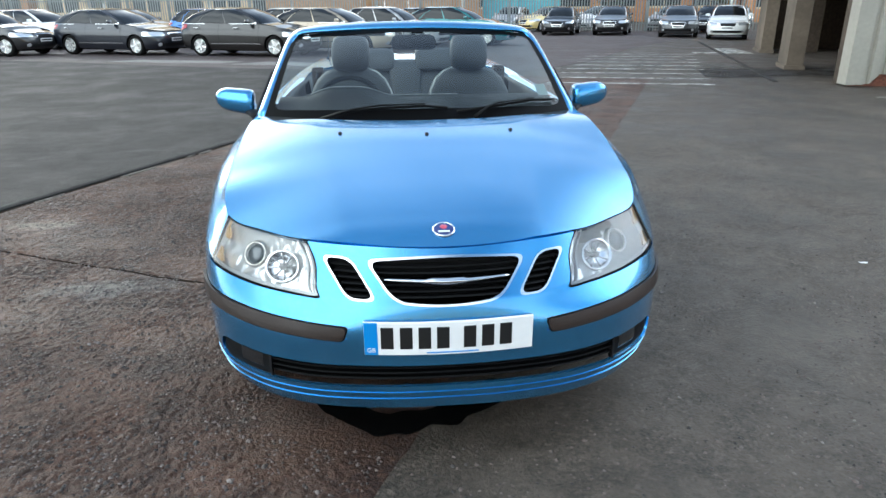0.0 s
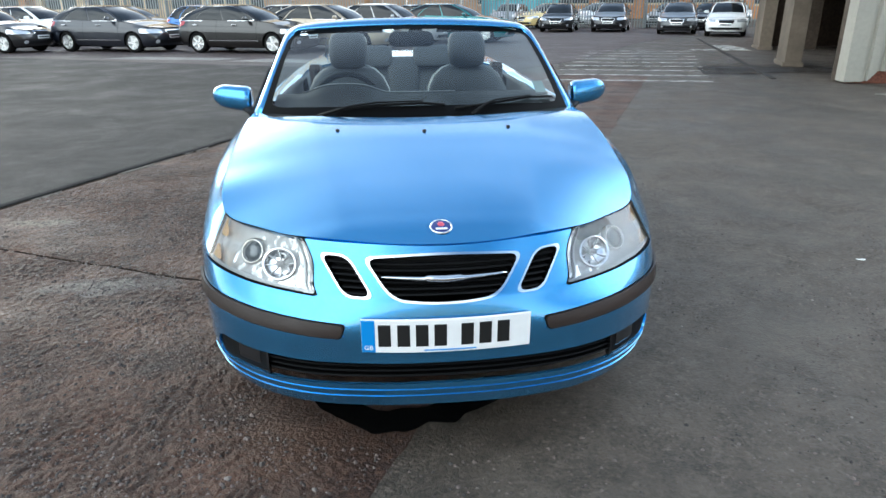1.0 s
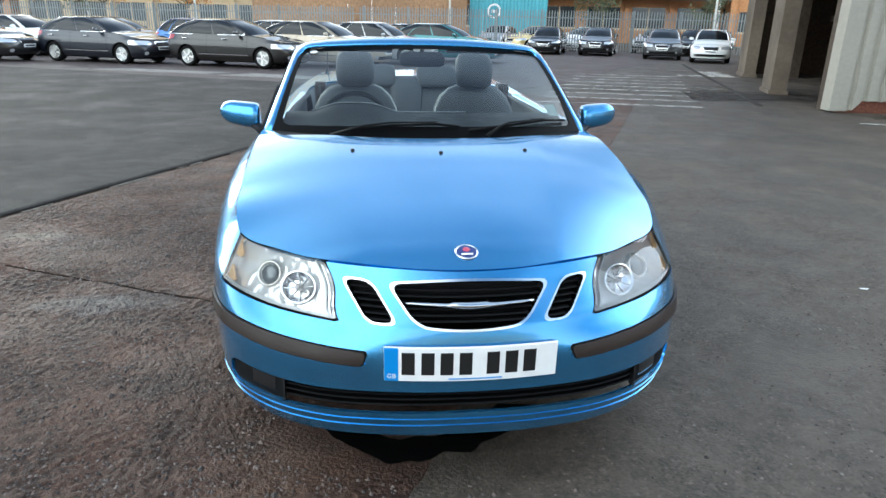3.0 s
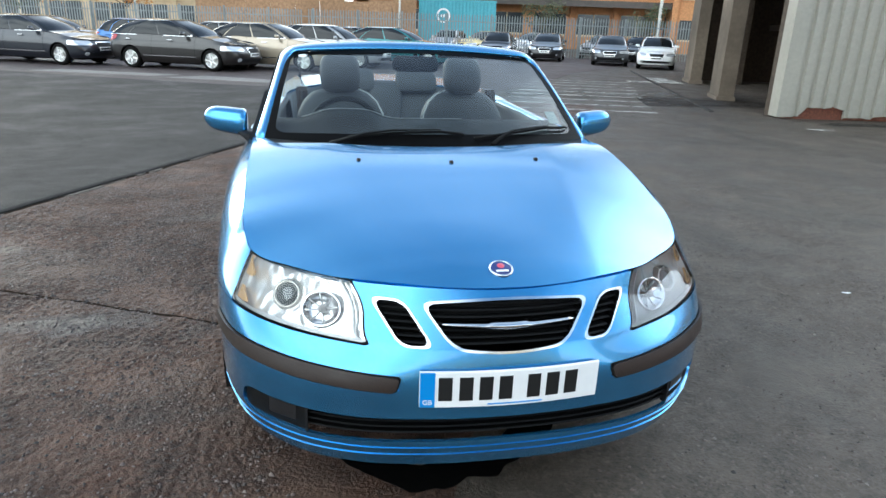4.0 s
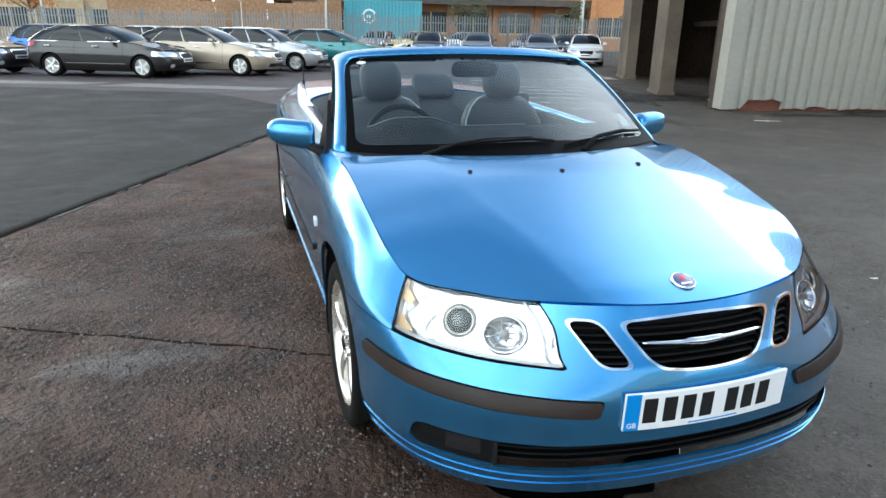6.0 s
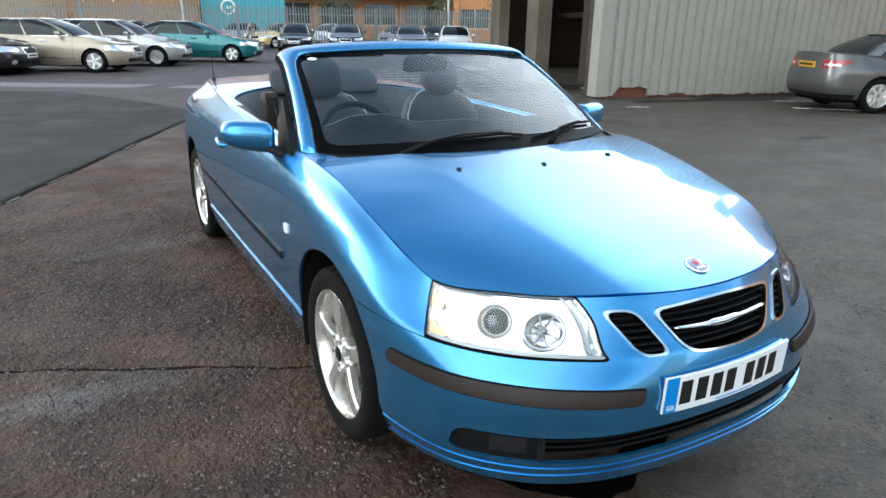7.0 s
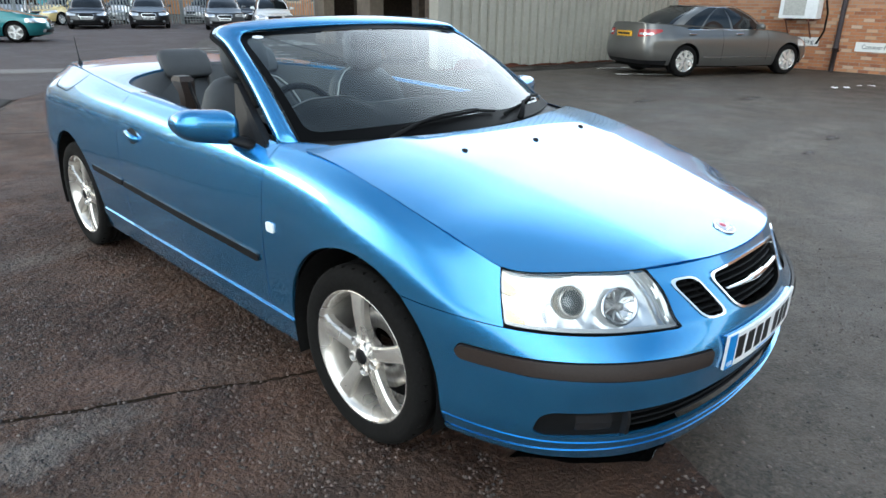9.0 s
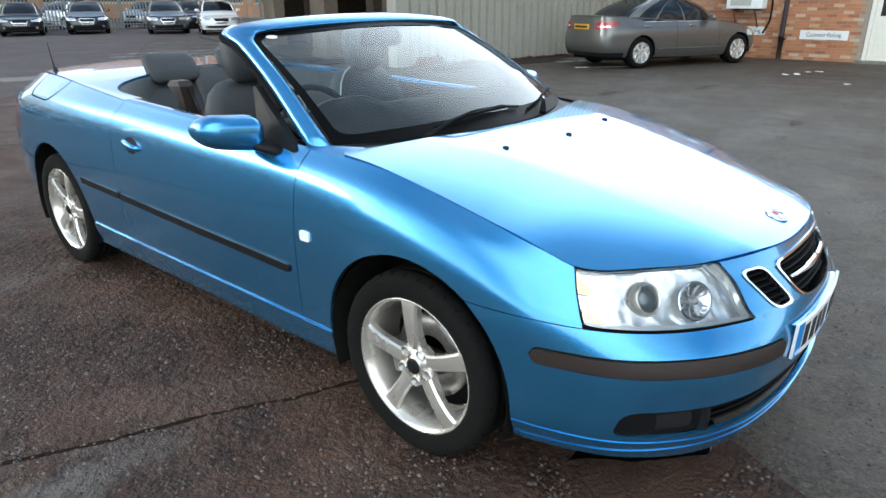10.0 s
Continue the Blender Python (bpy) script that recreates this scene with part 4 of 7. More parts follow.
R_MID = [(0, -0.966, 0.50), (0.24, -0.951, 0.50), (0.45, -0.903, 0.50), (0.625, -0.809, 0.505), (0.765, -0.660, 0.515), (0.842, -0.458, 0.525), (0.874, -0.20, 0.54), (0.882, 0.10, 0.56),
         (0.873, 0.50, 0.57), (0.879, 1.20, 0.575), (0.880, 1.85, 0.58), (0.882, 2.35, 0.585), (0.872, 2.8, 0.58), (0.84, 3.2, 0.57), (0.75, 3.5, 0.55), (0.46, 3.65, 0.55), (0, 3.675, 0.55)]
R_LOW = [(0, -0.958, 0.40), (0.24, -0.944, 0.40), (0.45, -0.900, 0.40), (0.625, -0.807, 0.405), (0.765, -0.663, 0.41), (0.842, -0.456, 0.415), (0.868, -0.20, 0.42), (0.872, 0.10, 0.43),
         (0.864, 0.50, 0.44), (0.869, 1.20, 0.445), (0.870, 1.85, 0.45), (0.872, 2.35, 0.45), (0.862, 2.8, 0.45), (0.83, 3.2, 0.45), (0.74, 3.49, 0.44), (0.45, 3.63, 0.44), (0, 3.655, 0.44)]
R_LIP = [(0, -0.950, 0.295), (0.24, -0.937, 0.295), (0.45, -0.893, 0.298), (0.62, -0.803, 0.300), (0.757, -0.657, 0.303), (0.838, -0.442, 0.306), (0.858, -0.20, 0.31), (0.858, 0.10, 0.315),
         (0.852, 0.50, 0.318), (0.855, 1.20, 0.322), (0.856, 1.85, 0.325), (0.857, 2.35, 0.33), (0.845, 2.8, 0.33), (0.81, 3.2, 0.34), (0.72, 3.46, 0.34), (0.43, 3.60, 0.34), (0, 3.62, 0.34)]
R_FOOT = [(0, -0.925, 0.228), (0.24, -0.913, 0.228), (0.44, -0.870, 0.230), (0.605, -0.781, 0.232), (0.735, -0.640, 0.236), (0.815, -0.435, 0.240), (0.83, -0.20, 0.235), (0.83, 0.10, 0.225),
          (0.828, 0.50, 0.212), (0.830, 1.20, 0.212), (0.832, 1.85, 0.214), (0.833, 2.35, 0.216), (0.82, 2.8, 0.24), (0.78, 3.2, 0.26), (0.69, 3.42, 0.27), (0.41, 3.55, 0.28), (0, 3.57, 0.28)]
R_KNEE = []
for i, (a, b) in enumerate(zip(R_CREASE, R_SHOULDER)):
    if i < 5:
        R_KNEE.append(tuple(0.45 * p + 0.55 * q for p, q in zip(a, b)))
    else:
        f = min(1.0, (i - 4) / 3)
        R_KNEE.append((b[0] + (a[0] - b[0]) * (0.62 - 0.14 * f), b[1], b[2] + (a[2] - b[2]) * (0.45 - 0.25 * f)))
RAILS = [R_FOOT, R_LIP, R_LOW, R_MID, R_CREASE, R_KNEE, R_SHOULDER, R_TOP]
skin = Skin(RAILS)
CU, CV = skin.cols(), skin.V
UMAX, VMAX = CU[-1], CV[-1]
GAP = 0.0022


def arch(p, yc, r=0.382):
    return np.sqrt((p[:, 1] - yc) ** 2 + np.maximum(p[:, 2] - 0.322, 0) ** 2) - r


def arches(p):
    return np.minimum(arch(p, 0.0), arch(p, 2.675))


def seg(p, a, b):
    """Signed distance from the line a-b in front view (w, z); positive on its left."""
    a, b = np.array(a), np.array(b)
    d = (b - a) / np.linalg.norm(b - a)
    return d[0] * (p[:, 2] - a[1]) - d[1] * (np.abs(p[:, 0]) - a[0])


def smin(*ds, k=0.012):
    """The least of several distances, with rounded corners."""
    out = ds[0]
    for d in ds[1:]:
        h = np.clip(0.5 + 0.5 * (d - out) / k, 0, 1)
        out = d * (1 - h) + out * h - k * h * (1 - h)
    return out


# lines that divide the skin, as u along it at the crease and at the top rail
def u_where(axis, value, v, lo, hi):
    for _ in range(40):
        mid = (lo + hi) / 2
        if skin.at(np.array([mid]), np.array([v]))[0, axis] < value:
            lo = mid
        else:
            hi = mid
    return (lo + hi) / 2


U_IN0, U_IN1 = u_where(0, 0.392, CV[4], 0, CU[5]), u_where(0, 0.432, VMAX, 0, CU[5])
U_OUT0, U_OUT1 = u_where(1, -0.560, CV[4], CU[2], CU[6]), u_where(1, -0.490, VMAX, CU[2], CU[6])


def lamp_side(u, v, a, b):
    return np.abs(u) - (a + (b - a) * np.clip((v - CV[4]) / (VMAX - CV[4]), -0.2, 1.1))


def g_lamp(p, u, v):
    low = v - CV[4] - 0.006 - 0.010 * np.clip((np.abs(u) - U_IN0) / (U_OUT0 - U_IN0), 0, 1)
    return smin(lamp_side(u, v, U_IN0, U_IN1), -lamp_side(u, v, U_OUT0, U_OUT1), low, VMAX - v, k=0.022)


def g_grille(p):
    w, z = np.abs(p[:, 0]), p[:, 2]
    side = seg(p, (0.156, 0.590), (0.247, 0.714))
    return smin(side, 0.720 - 0.2 * w**2 - z, z - (0.588 + 0.5 * w**2), k=0.03)


def g_side_grille(p):
    w, z = np.abs(p[:, 0]), p[:, 2]
    inner = -seg(p, (0.219, 0.600), (0.298, 0.716))
    outer = seg(p, (0.304, 0.600), (0.383, 0.716))
    return smin(inner, outer, 0.712 - z, z - 0.602, k=0.026)


def g_intake(p):
    w, z = np.abs(p[:, 0]), p[:, 2]
    return smin(0.388 + 0.012 * w**2 - z, z - (0.311 - 0.004 * w), 0.762 - w - 0.12 * (z - 0.35), k=0.035)


def g_strip(p):
    w, y, z = np.abs(p[:, 0]), p[:, 1], p[:, 2]
    rise = 0.499 + 0.028 * np.clip((w - 0.317) / 0.5, 0, 1)
    return smin(0.0205 - np.abs(z - rise), w - 0.318 + 0.35 * (z - rise), -0.437 - y - 0.5 * np.abs(z - rise), k=0.016)


def seam(p, y0, lean):
    return p[:, 1] - (y0 + lean * (0.9 - p[:, 2]))


def g_fascia(p, u, v):
    below = CV[4] - v
    nose = -lamp_side(u, v, U_IN0, U_IN1)
    d = np.maximum(below, nose)
    d = np.minimum(d, VMAX - v - GAP)
    return np.minimum.reduce([d - GAP, arch(p, 0.0), 0.2 - p[:, 1], -g_grille(p), -g_side_grille(p), -g_intake(p)])


def g_fender(p, u, v):
    d = np.maximum(v - CV[4], p[:, 1] - 0.05)
    d = np.minimum(d, np.maximum(v - CV[1], v * 0 - 1))
    return np.minimum.reduce([d - GAP, VMAX - v, arch(p, 0.0), lamp_side(u, v, U_OUT0, U_OUT1) - GAP, -seam(p, BELT_Y - 0.02, 0.06) - GAP])


def g_door(p, u, v):
    return np.minimum.reduce([seam(p, BELT_Y - 0.02, 0.06) - GAP, -seam(p, 1.86, 0.02) - GAP, v - CV[1] - GAP, VMAX - v + 0.02])


def g_sill(p, u, v):
    return np.minimum.reduce([CV[1] - v - 0.001, v + 0.02, arches(p), p[:, 1], 2.6 - p[:, 1]])


TAIL_Y = 3.05


def g_flap(p):
    y, z = p[:, 1], p[:, 2]
    return smin(y - 2.60 - 0.3 * (0.98 - z), 3.02 - y, z - 0.925 - 0.02 * (y - 2.6), k=0.11)


def g_quarter(p, u, v):
    bumper = np.minimum(p[:, 1] - TAIL_Y, 0.60 - p[:, 2])
    lampv = smin(p[:, 1] - 3.17, 0.875 - p[:, 2], p[:, 2] - 0.70, np.abs(p[:, 0]) - 0.42)
    d = np.minimum.reduce([seam(p, 1.86, 0.02) - GAP, np.maximum(v - CV[1], p[:, 1] - 2.9), VMAX - v + 0.02, arch(p, 2.675), -bumper - GAP, -lampv])
    return np.where(np.abs(p[:, 0]) > 0, np.minimum(d, np.abs(g_flap(p)) - 0.0012), d)


def g_tail_bumper(p, u, v):
    return np.minimum.reduce([p[:, 1] - TAIL_Y, 0.60 - p[:, 2], arch(p, 2.675), v + 0.02]) - GAP


def g_tail_lamp(p, u, v):
    return smin(p[:, 1] - 3.17, 0.875 - p[:, 2], p[:, 2] - 0.70, np.abs(p[:, 0]) - 0.42) - 0.002


allv = lambda d: steps(0, VMAX, d)
u_at = lambda y: u_where(1, y, CV[3], CU[3], CU[13])
v_, f_ = cut(skin, steps(-CU[6] - 0.1, CU[6] + 0.1, 0.009), allv(0.009), g_fascia)
bumper = mesh_ob("front_bumper", v_, f_, BLUE, car)
SILL_OUT = 0.006
for nm, g, a, b in (("fender", g_fender, CU[3], u_at(0.75)), ("door", g_door, u_at(0.40), u_at(1.98)), ("rear_quarter", g_quarter, u_at(1.75), UMAX), ("sill", g_sill, u_at(0.2), u_at(2.45))):
    v_, f_ = cut(skin, steps(a, b, 0.011), allv(0.010), g, lift=SILL_OUT if nm == "sill" else 0.0)
    made = both(nm, v_, f_, BLUE, car)
    if nm == "door":
        doors = made
v_, f_ = cut(skin, steps(u_at(2.5), u_at(3.12), 0.004), steps(CV[5], VMAX, 0.004), lambda p, u, v: 0.0028 - np.abs(g_flap(p)), lift=0.0012, depth=0.0)
mesh_ob("fuel_flap_gap", v_ * (-1, 1, 1), [f[::-1] for f in f_], DARK, car)
v_, f_ = cut(skin, np.concatenate([steps(-UMAX, -u_at(2.9), 0.02), []]), allv(0.015), g_tail_bumper)
both("rear_bumper", v_ * (-1, 1, 1), [f[::-1] for f in f_], BLUE, car)
v_, f_ = cut(skin, steps(u_at(3.0), UMAX, 0.012), allv(0.010), g_tail_lamp)
both("tail_lamp", v_, f_, RED, car, "red tail lamp lens")
# two thin steps along the lip of the bumper
for z0, z1, out in ((0.288, 0.262, 0.0025), (0.263, 0.20, 0.005)):
    v_, f_ = cut(skin, steps(-u_at(-0.2), u_at(-0.2), 0.009), steps(-0.01, CV[2], 0.005), lambda p, u, v: np.minimum.reduce([z0 - 0.012 * np.clip((p[:, 1] + 0.9) / 0.5, 0, 1) * (1 if z1 < 0.25 else -0.6) - p[:, 2], p[:, 2] - z1 + 0.004, arch(p, 0.0) - 0.001, v + 0.012]), lift=out, depth=0.014)
    mesh_ob("bumper_lip", v_, f_, BLUE, bumper)
# dark inner shell behind the gaps
v_, f_ = cut(skin, steps(-UMAX, UMAX, 0.03), steps(0.02, VMAX - 0.02, 0.02), lambda p, u, v: np.minimum.reduce([arches(p) + 0.004, -g_grille(p) - 0.004, -g_side_grille(p) - 0.004, -g_intake(p) - 0.004, -g_lamp(p, u, v) - 0.004, np.maximum(v * 0 + 1, 0)]), lift=-0.013, depth=0.0)
mesh_ob("inner_shell", v_, f_, DARK, car)

# bonnet
edge = [tuple(skin.at(np.array([u]), np.array([VMAX]))[0, :2]) for u in np.linspace(0, u_at(0.38), 60)]
back = [(x, 0.175 + 0.20 * (x / 0.78) ** 2) for x in np.linspace(0.77, 0, 14)]
half = [e for e in edge if e[1] < 0.372] + back
outline = half + [(-x, y) for x, y in half[::-1]]
hood_in = poly_dist(outline)
bonnet_field = Field(hood_z)
v_, f_ = cut(bonnet_field, steps(-0.80, 0.80, 0.011), steps(-0.89, 0.40, 0.011), lambda p, u, v: hood_in(p[:, 0], p[:, 1]) - GAP, depth=0.016)
bonnet = mesh_ob("bonnet", v_, f_, BLUE, car)
tray = mesh_ob("scuttle_tray", *cut(Field(lambda x, y: hood_z(x, y) - 0.03), steps(-0.8, 0.8, 0.04), steps(-0.85, 0.45, 0.04), lambda p, u, v: hood_in(p[:, 0], p[:, 1]) - 0.02, depth=0), DARK, car)

# rubbing strips, grilles, lower intake
U6 = u_at(-0.25)
v_, f_ = cut(skin, steps(0.2, U6, 0.006), steps(CV[2] - 0.02, CV[4] + 0.02, 0.004), lambda p, u, v: g_strip(p), lift=0.010, depth=0.014)
strips = both("rubbing_strip", v_, f_, STRIP, car, "dark grey rubber bumper strip")
for nm, lo_, hi_, up_, mt in (("strip_gap", 0.0, 0.0042, 0.0015, DARK), ("strip_bead", 0.0042, 0.0105, 0.0035, BLUE)):
    v_, f_ = cut(skin, steps(0.2, U6 + 0.05, 0.004), steps(CV[2] - 0.03, CV[4] + 0.03, 0.003), lambda p, u, v: np.minimum((hi_ - lo_) / 2 - np.abs(g_strip(p) + (hi_ + lo_) / 2), 1.0 if mt is DARK else 0.485 + 0.028 * np.clip((np.abs(p[:, 0]) - 0.317) / 0.5, 0, 1) - p[:, 2]), lift=up_, depth=0.004)
    for st, sg in zip(strips, (1, -1)):
        mesh_ob(nm, v_ * (sg, 1, 1), f_ if sg > 0 else [q[::-1] for q in f_], mt, st)
v_, f_ = cut(skin, steps(-0.3, 0.3, 0.004), steps(CV[4] - 0.02, VMAX, 0.004), lambda p, u, v: 0.0034 - np.abs(g_grille(p) + 0.001), lift=0.005, depth=0.03)
grille = mesh_ob("grille_surround", v_, f_, CHROME, car, "chrome grille frame")
v_, f_ = cut(skin, steps(0.15, 0.50, 0.004), steps(CV[4] - 0.02, VMAX, 0.004), lambda p, u, v: 0.0029 - np.abs(g_side_grille(p) + 0.001), lift=0.004, depth=0.03)
sides = both("side_grille_surround", v_, f_, CHROME, car, "chrome grille frame")


def front_y(w, z):
    """Depth of the nose at a height, by the skin."""
    v = float(np.interp(z, [r[0][2] for r in RAILS], CV))
    u = u_where(0, w, v, 0, CU[5]) if w > 1e-3 else 0.0
    return float(skin.at(np.array([u]), np.array([v]))[0, 1])


def slat(name, z, w0, w1, height, setback, material, parent, label="", depth=0.03, n=13):
    rows = []
    for w in np.linspace(w0, w1, n):
        y = front_y(abs(w), z) + setback
        rows.append([(w, y, z - height / 2), (w, y - 0.004, z), (w, y, z + height / 2), (w, y + depth, z + height / 2 - 0.006), (w, y + depth, z - height / 2 - 0.006)])
    return mesh_ob(name, *loft(rows, close=True, caps=True), material, parent, label, smooth=False)


for z in np.arange(0.606, 0.712, 0.0165):
    wmax = 0.156 + (z - 0.590) * 0.73 - 0.002
    slat("grille_slat", z, -wmax, wmax, 0.006, 0.016, SLAT, grille)
    for s, own in ((1, sides[0]), (-1, sides[1])):
        a, b = 0.222 + (z - 0.600) * 0.70, 0.298 + (z - 0.600) * 0.66
        slat("grille_slat", z, s * a, s * b, 0.006, 0.016, SLAT, own, n=5)
slat("grille_backing", 0.655, -0.26, 0.26, 0.14, 0.06, DARK, grille)
for s in (0, 1):
    slat("grille_backing", 0.655, (0.20, -0.40)[s], (0.40, -0.20)[s], 0.15, 0.06, DARK, sides[s])
# chrome wing across the grille
rows = []
for w in np.linspace(-0.192, 0.192, 25):
    a = abs(w) / 0.192
    y, z = front_y(abs(w), 0.66) - 0.004, 0.652 + 0.010 * a
    h = 0.0085 * (1 - a) ** 0.7 + 0.0025 + (0.006 if abs(w) < 0.05 else 0)
    rows.append([(w, y + 0.012, z - h), (w, y - 0.006, z - h * 0.4), (w, y - 0.006, z + h * 0.4), (w, y + 0.012, z + h)])
mesh_ob("grille_wing", *loft(rows, close=True, caps=True), CHROME, grille, "chrome wing bar")
intake = slat("intake_backing", 0.352, -0.58, 0.58, 0.085, 0.05, DARK, car, n=21)
for z in (0.333, 0.352, 0.371):
    slat("intake_slat", z, -0.565, 0.565, 0.006, 0.018, SLAT, intake, n=21)
for s in (1, -1):
    fog = slat("fog_lamp_housing", 0.353, s * 0.572, s * 0.77, 0.088, 0.024, SLAT, car, "dark grey plastic fog lamp recess", n=7)
    slat("intake_divider", 0.352, s * 0.566, s * 0.574, 0.082, 0.006, BLACK, fog, n=3)
    slat("fog_lens", 0.352, s * 0.60, s * 0.68, 0.048, 0.022, FOG_GLASS, fog, "dark glossy fog lamp lens", n=5, depth=0.004)

# headlamps: clear lens over a bright bowl with a projector and an amber corner
v_, f_ = cut(skin, steps(U_IN0 - 0.08, U_OUT0 + 0.1, 0.006), steps(CV[4] - 0.03, VMAX, 0.006), lambda p, u, v: g_lamp(p, u, v) - 0.002, lift=0.001, depth=0.02)
lamps = both("headlamp", v_, f_, LENS, car, "clear headlamp glass")
bowl_v, bowl_f = cut(skin, steps(U_IN0 - 0.08, U_OUT0 + 0.1, 0.008), steps(CV[4] - 0.03, VMAX, 0.008), lambda p, u, v: g_lamp(p, u, v) - 0.003, lift=-0.030, depth=-0.030)
U_AMB = U_OUT0 - 0.050
um, vm = (U_IN0 + U_OUT0) / 2, (CV[4] + VMAX) / 2
lamp_mid = skin.at(np.array([um - 0.0, um + 0.036, um - 0.090]), np.array([vm, vm + 0.020, vm + 0.004]))
lamp_n = normals(skin, np.array([um, um + 0.036, um - 0.090]), np.array([vm] * 3))


def toward(p, n, flip=False):
    """A frame at p whose z axis is n."""
    n = Vector(n)
    p = Vector(p)
    if flip:
        n.x, p.x = -n.x, -p.x
    return Matrix.Translation(p) @ n.to_track_quat("Z", "Y").to_matrix().to_4x4()


bez_v, bez_f = cut(skin, steps(U_IN0 - 0.08, U_OUT0 + 0.1, 0.005), steps(CV[4] - 0.03, VMAX, 0.005), lambda p, u, v: 0.0025 - np.abs(g_lamp(p, u, v) - 0.001), lift=0.0005, depth=0.01)
div_v, div_f = cut(skin, steps(U_IN0 - 0.02, U_IN0 + 0.16, 0.003), steps(CV[4] - 0.03, VMAX, 0.005), lambda p, u, v: np.minimum(0.0035 - np.abs(np.abs(u) - U_IN0 - 0.055 - 0.25 * (v - CV[5])), g_lamp(p, u, v) - 0.006), lift=-0.006, depth=0.012)
for s, lamp in enumerate(lamps):
    for nm, vv_, ff_ in (("lamp_bezel", bez_v, bez_f), ("lamp_divider", div_v, div_f)):
        if len(ff_):
            mesh_ob(nm, vv_ * ((1, 1, 1) if s == 0 else (-1, 1, 1)), ff_ if s == 0 else [f[::-1] for f in ff_], SLAT if nm == "lamp_bezel" else LAMP_TRIM, lamp, "black rim seal" if nm == "lamp_bezel" else "grey inner divider")
    sgn = np.array((1, 1, 1)) if s == 0 else np.array((-1, 1, 1))
    mesh_ob("reflector", bowl_v * sgn, bowl_f if s == 0 else [f[::-1] for f in bowl_f], REFLECT, lamp, "bright silver reflector")
    av, af = cut(skin, steps(U_AMB - 0.03, U_OUT0 + 0.06, 0.006), steps(CV[4] + 0.02, VMAX, 0.006), lambda p, u, v: smin(g_lamp(p, u, v) - 0.008, np.abs(u) - U_AMB - 0.02 * np.sin(60 * (v - CV[4])), np.abs(v - vm - 0.012) - 0.020, k=0.008), lift=-0.012, depth=0.006)
    mesh_ob("indicator_reflector", av * sgn, af if s == 0 else [f[::-1] for f in af], AMBER, lamp, "amber indicator corner")
    m = toward(lamp_mid[1] - 0.020 * lamp_n[1], tuple(0.6 * lamp_n[1] + 0.4 * np.array((0.15, -0.97, 0.12))), s == 1)
    pv, pf = lathe([(0.050, -0.012), (0.047, 0.002), (0.041, 0.010), (0.038, 0.012), (0.035, 0.006)], 36, "z")
    mesh_ob("projector_ring", [m @ Vector(p) for p in pv], pf, ALLOY, lamp)
    pv, pf = lathe([(0.036, 0.004), (0.030, 0.011), (0.018, 0.016), (0.001, 0.018)], 36, "z")
    mesh_ob("projector_lens", [m @ Vector(p) for p in pv], pf, grey_glass, lamp, "grey projector lens")
    # round bowl of the main beam beside it, a grey band below, amber corners
    m = toward(lamp_mid[2] - 0.016 * lamp_n[2], tuple(0.6 * lamp_n[2] + 0.4 * np.array((0.1, -0.98, 0.1))), s == 1)
    pv, pf = lathe([(0.062, 0.006), (0.058, 0.009), (0.052, 0.003), (0.040, -0.005), (0.026, -0.009), (0.012, -0.011)], 40, "z")
    mesh_ob("beam_bowl", [m @ Vector((p[0], p[1] * 0.86, p[2])) for p in pv], pf, CHROME, lamp, "polished main beam bowl")
    for k in range(8):
        a = 2 * math.pi * k / 8 + 0.2
        v0, f0 = tube([m @ Vector((r_ * math.cos(a), r_ * math.sin(a) * 0.86, h_)) for r_, h_ in ((0.014, -0.0095), (0.032, -0.006), (0.050, 0.004))], 0.0022, 5)
        mesh_ob("bowl_rib", v0, f0, LAMP_TRIM if k % 2 else REFLECT, lamp)
    bv, bf = cut(skin, steps(U_IN0 - 0.05, U_OUT0 + 0.05, 0.006), steps(CV[4] - 0.03, VMAX, 0.004), lambda p, u, v: smin(g_lamp(p, u, v) - 0.006, 0.034 - (v - CV[4]) + 0.02 * np.clip((np.abs(u) - U_IN0) / 0.3, 0, 1), k=0.012), lift=-0.006, depth=0.008)
    mesh_ob("lower_band", bv * sgn, bf if s == 0 else [f[::-1] for f in bf], LAMP_TRIM, lamp, "pale grey lower band")
    pv, pf = lathe([(0.012, -0.016), (0.011, 0.006), (0.006, 0.012), (0.001, 0.013)], 20, "z")
    mesh_ob("bulb_cap", [m @ Vector(p) for p in pv], pf, STEEL, lamp)

# rear deck: tonneau cover round the cockpit, boot lid behind it
deck_edge = curve([1.7, 1.85, 2.35, 2.8, 3.2, 3.42, 3.56], [0.985, 0.990, 1.015, 1.030, 1.028, 1.005, 0.99])


def deck_z(x, y):
    return deck_edge(y) + 0.035 * np.clip(1 - (np.abs(x) / 0.72) ** 2, 0, 1) * np.clip((y - 1.6) / 0.8, 0, 1) + 0.003


rim = [tuple(skin.at(np.array([u]), np.array([VMAX]))[0, :2]) for u in np.linspace(u_at(1.80), UMAX, 50)]
deck_in = poly_dist(rim + [(-x, y) for x, y in rim[::-1]])


def cockpit(x, y):
    """Positive inside the opening round the seats."""
    w = np.abs(x)
    side = np.where(y < 2.0, 0.695, 0.695 - 0.10 * (np.maximum(y - 2.0, 0) / 0.5) ** 2)
    return smin(side - w, 2.44 - y - 0.16 * (w / 0.6) ** 3, k=0.12)


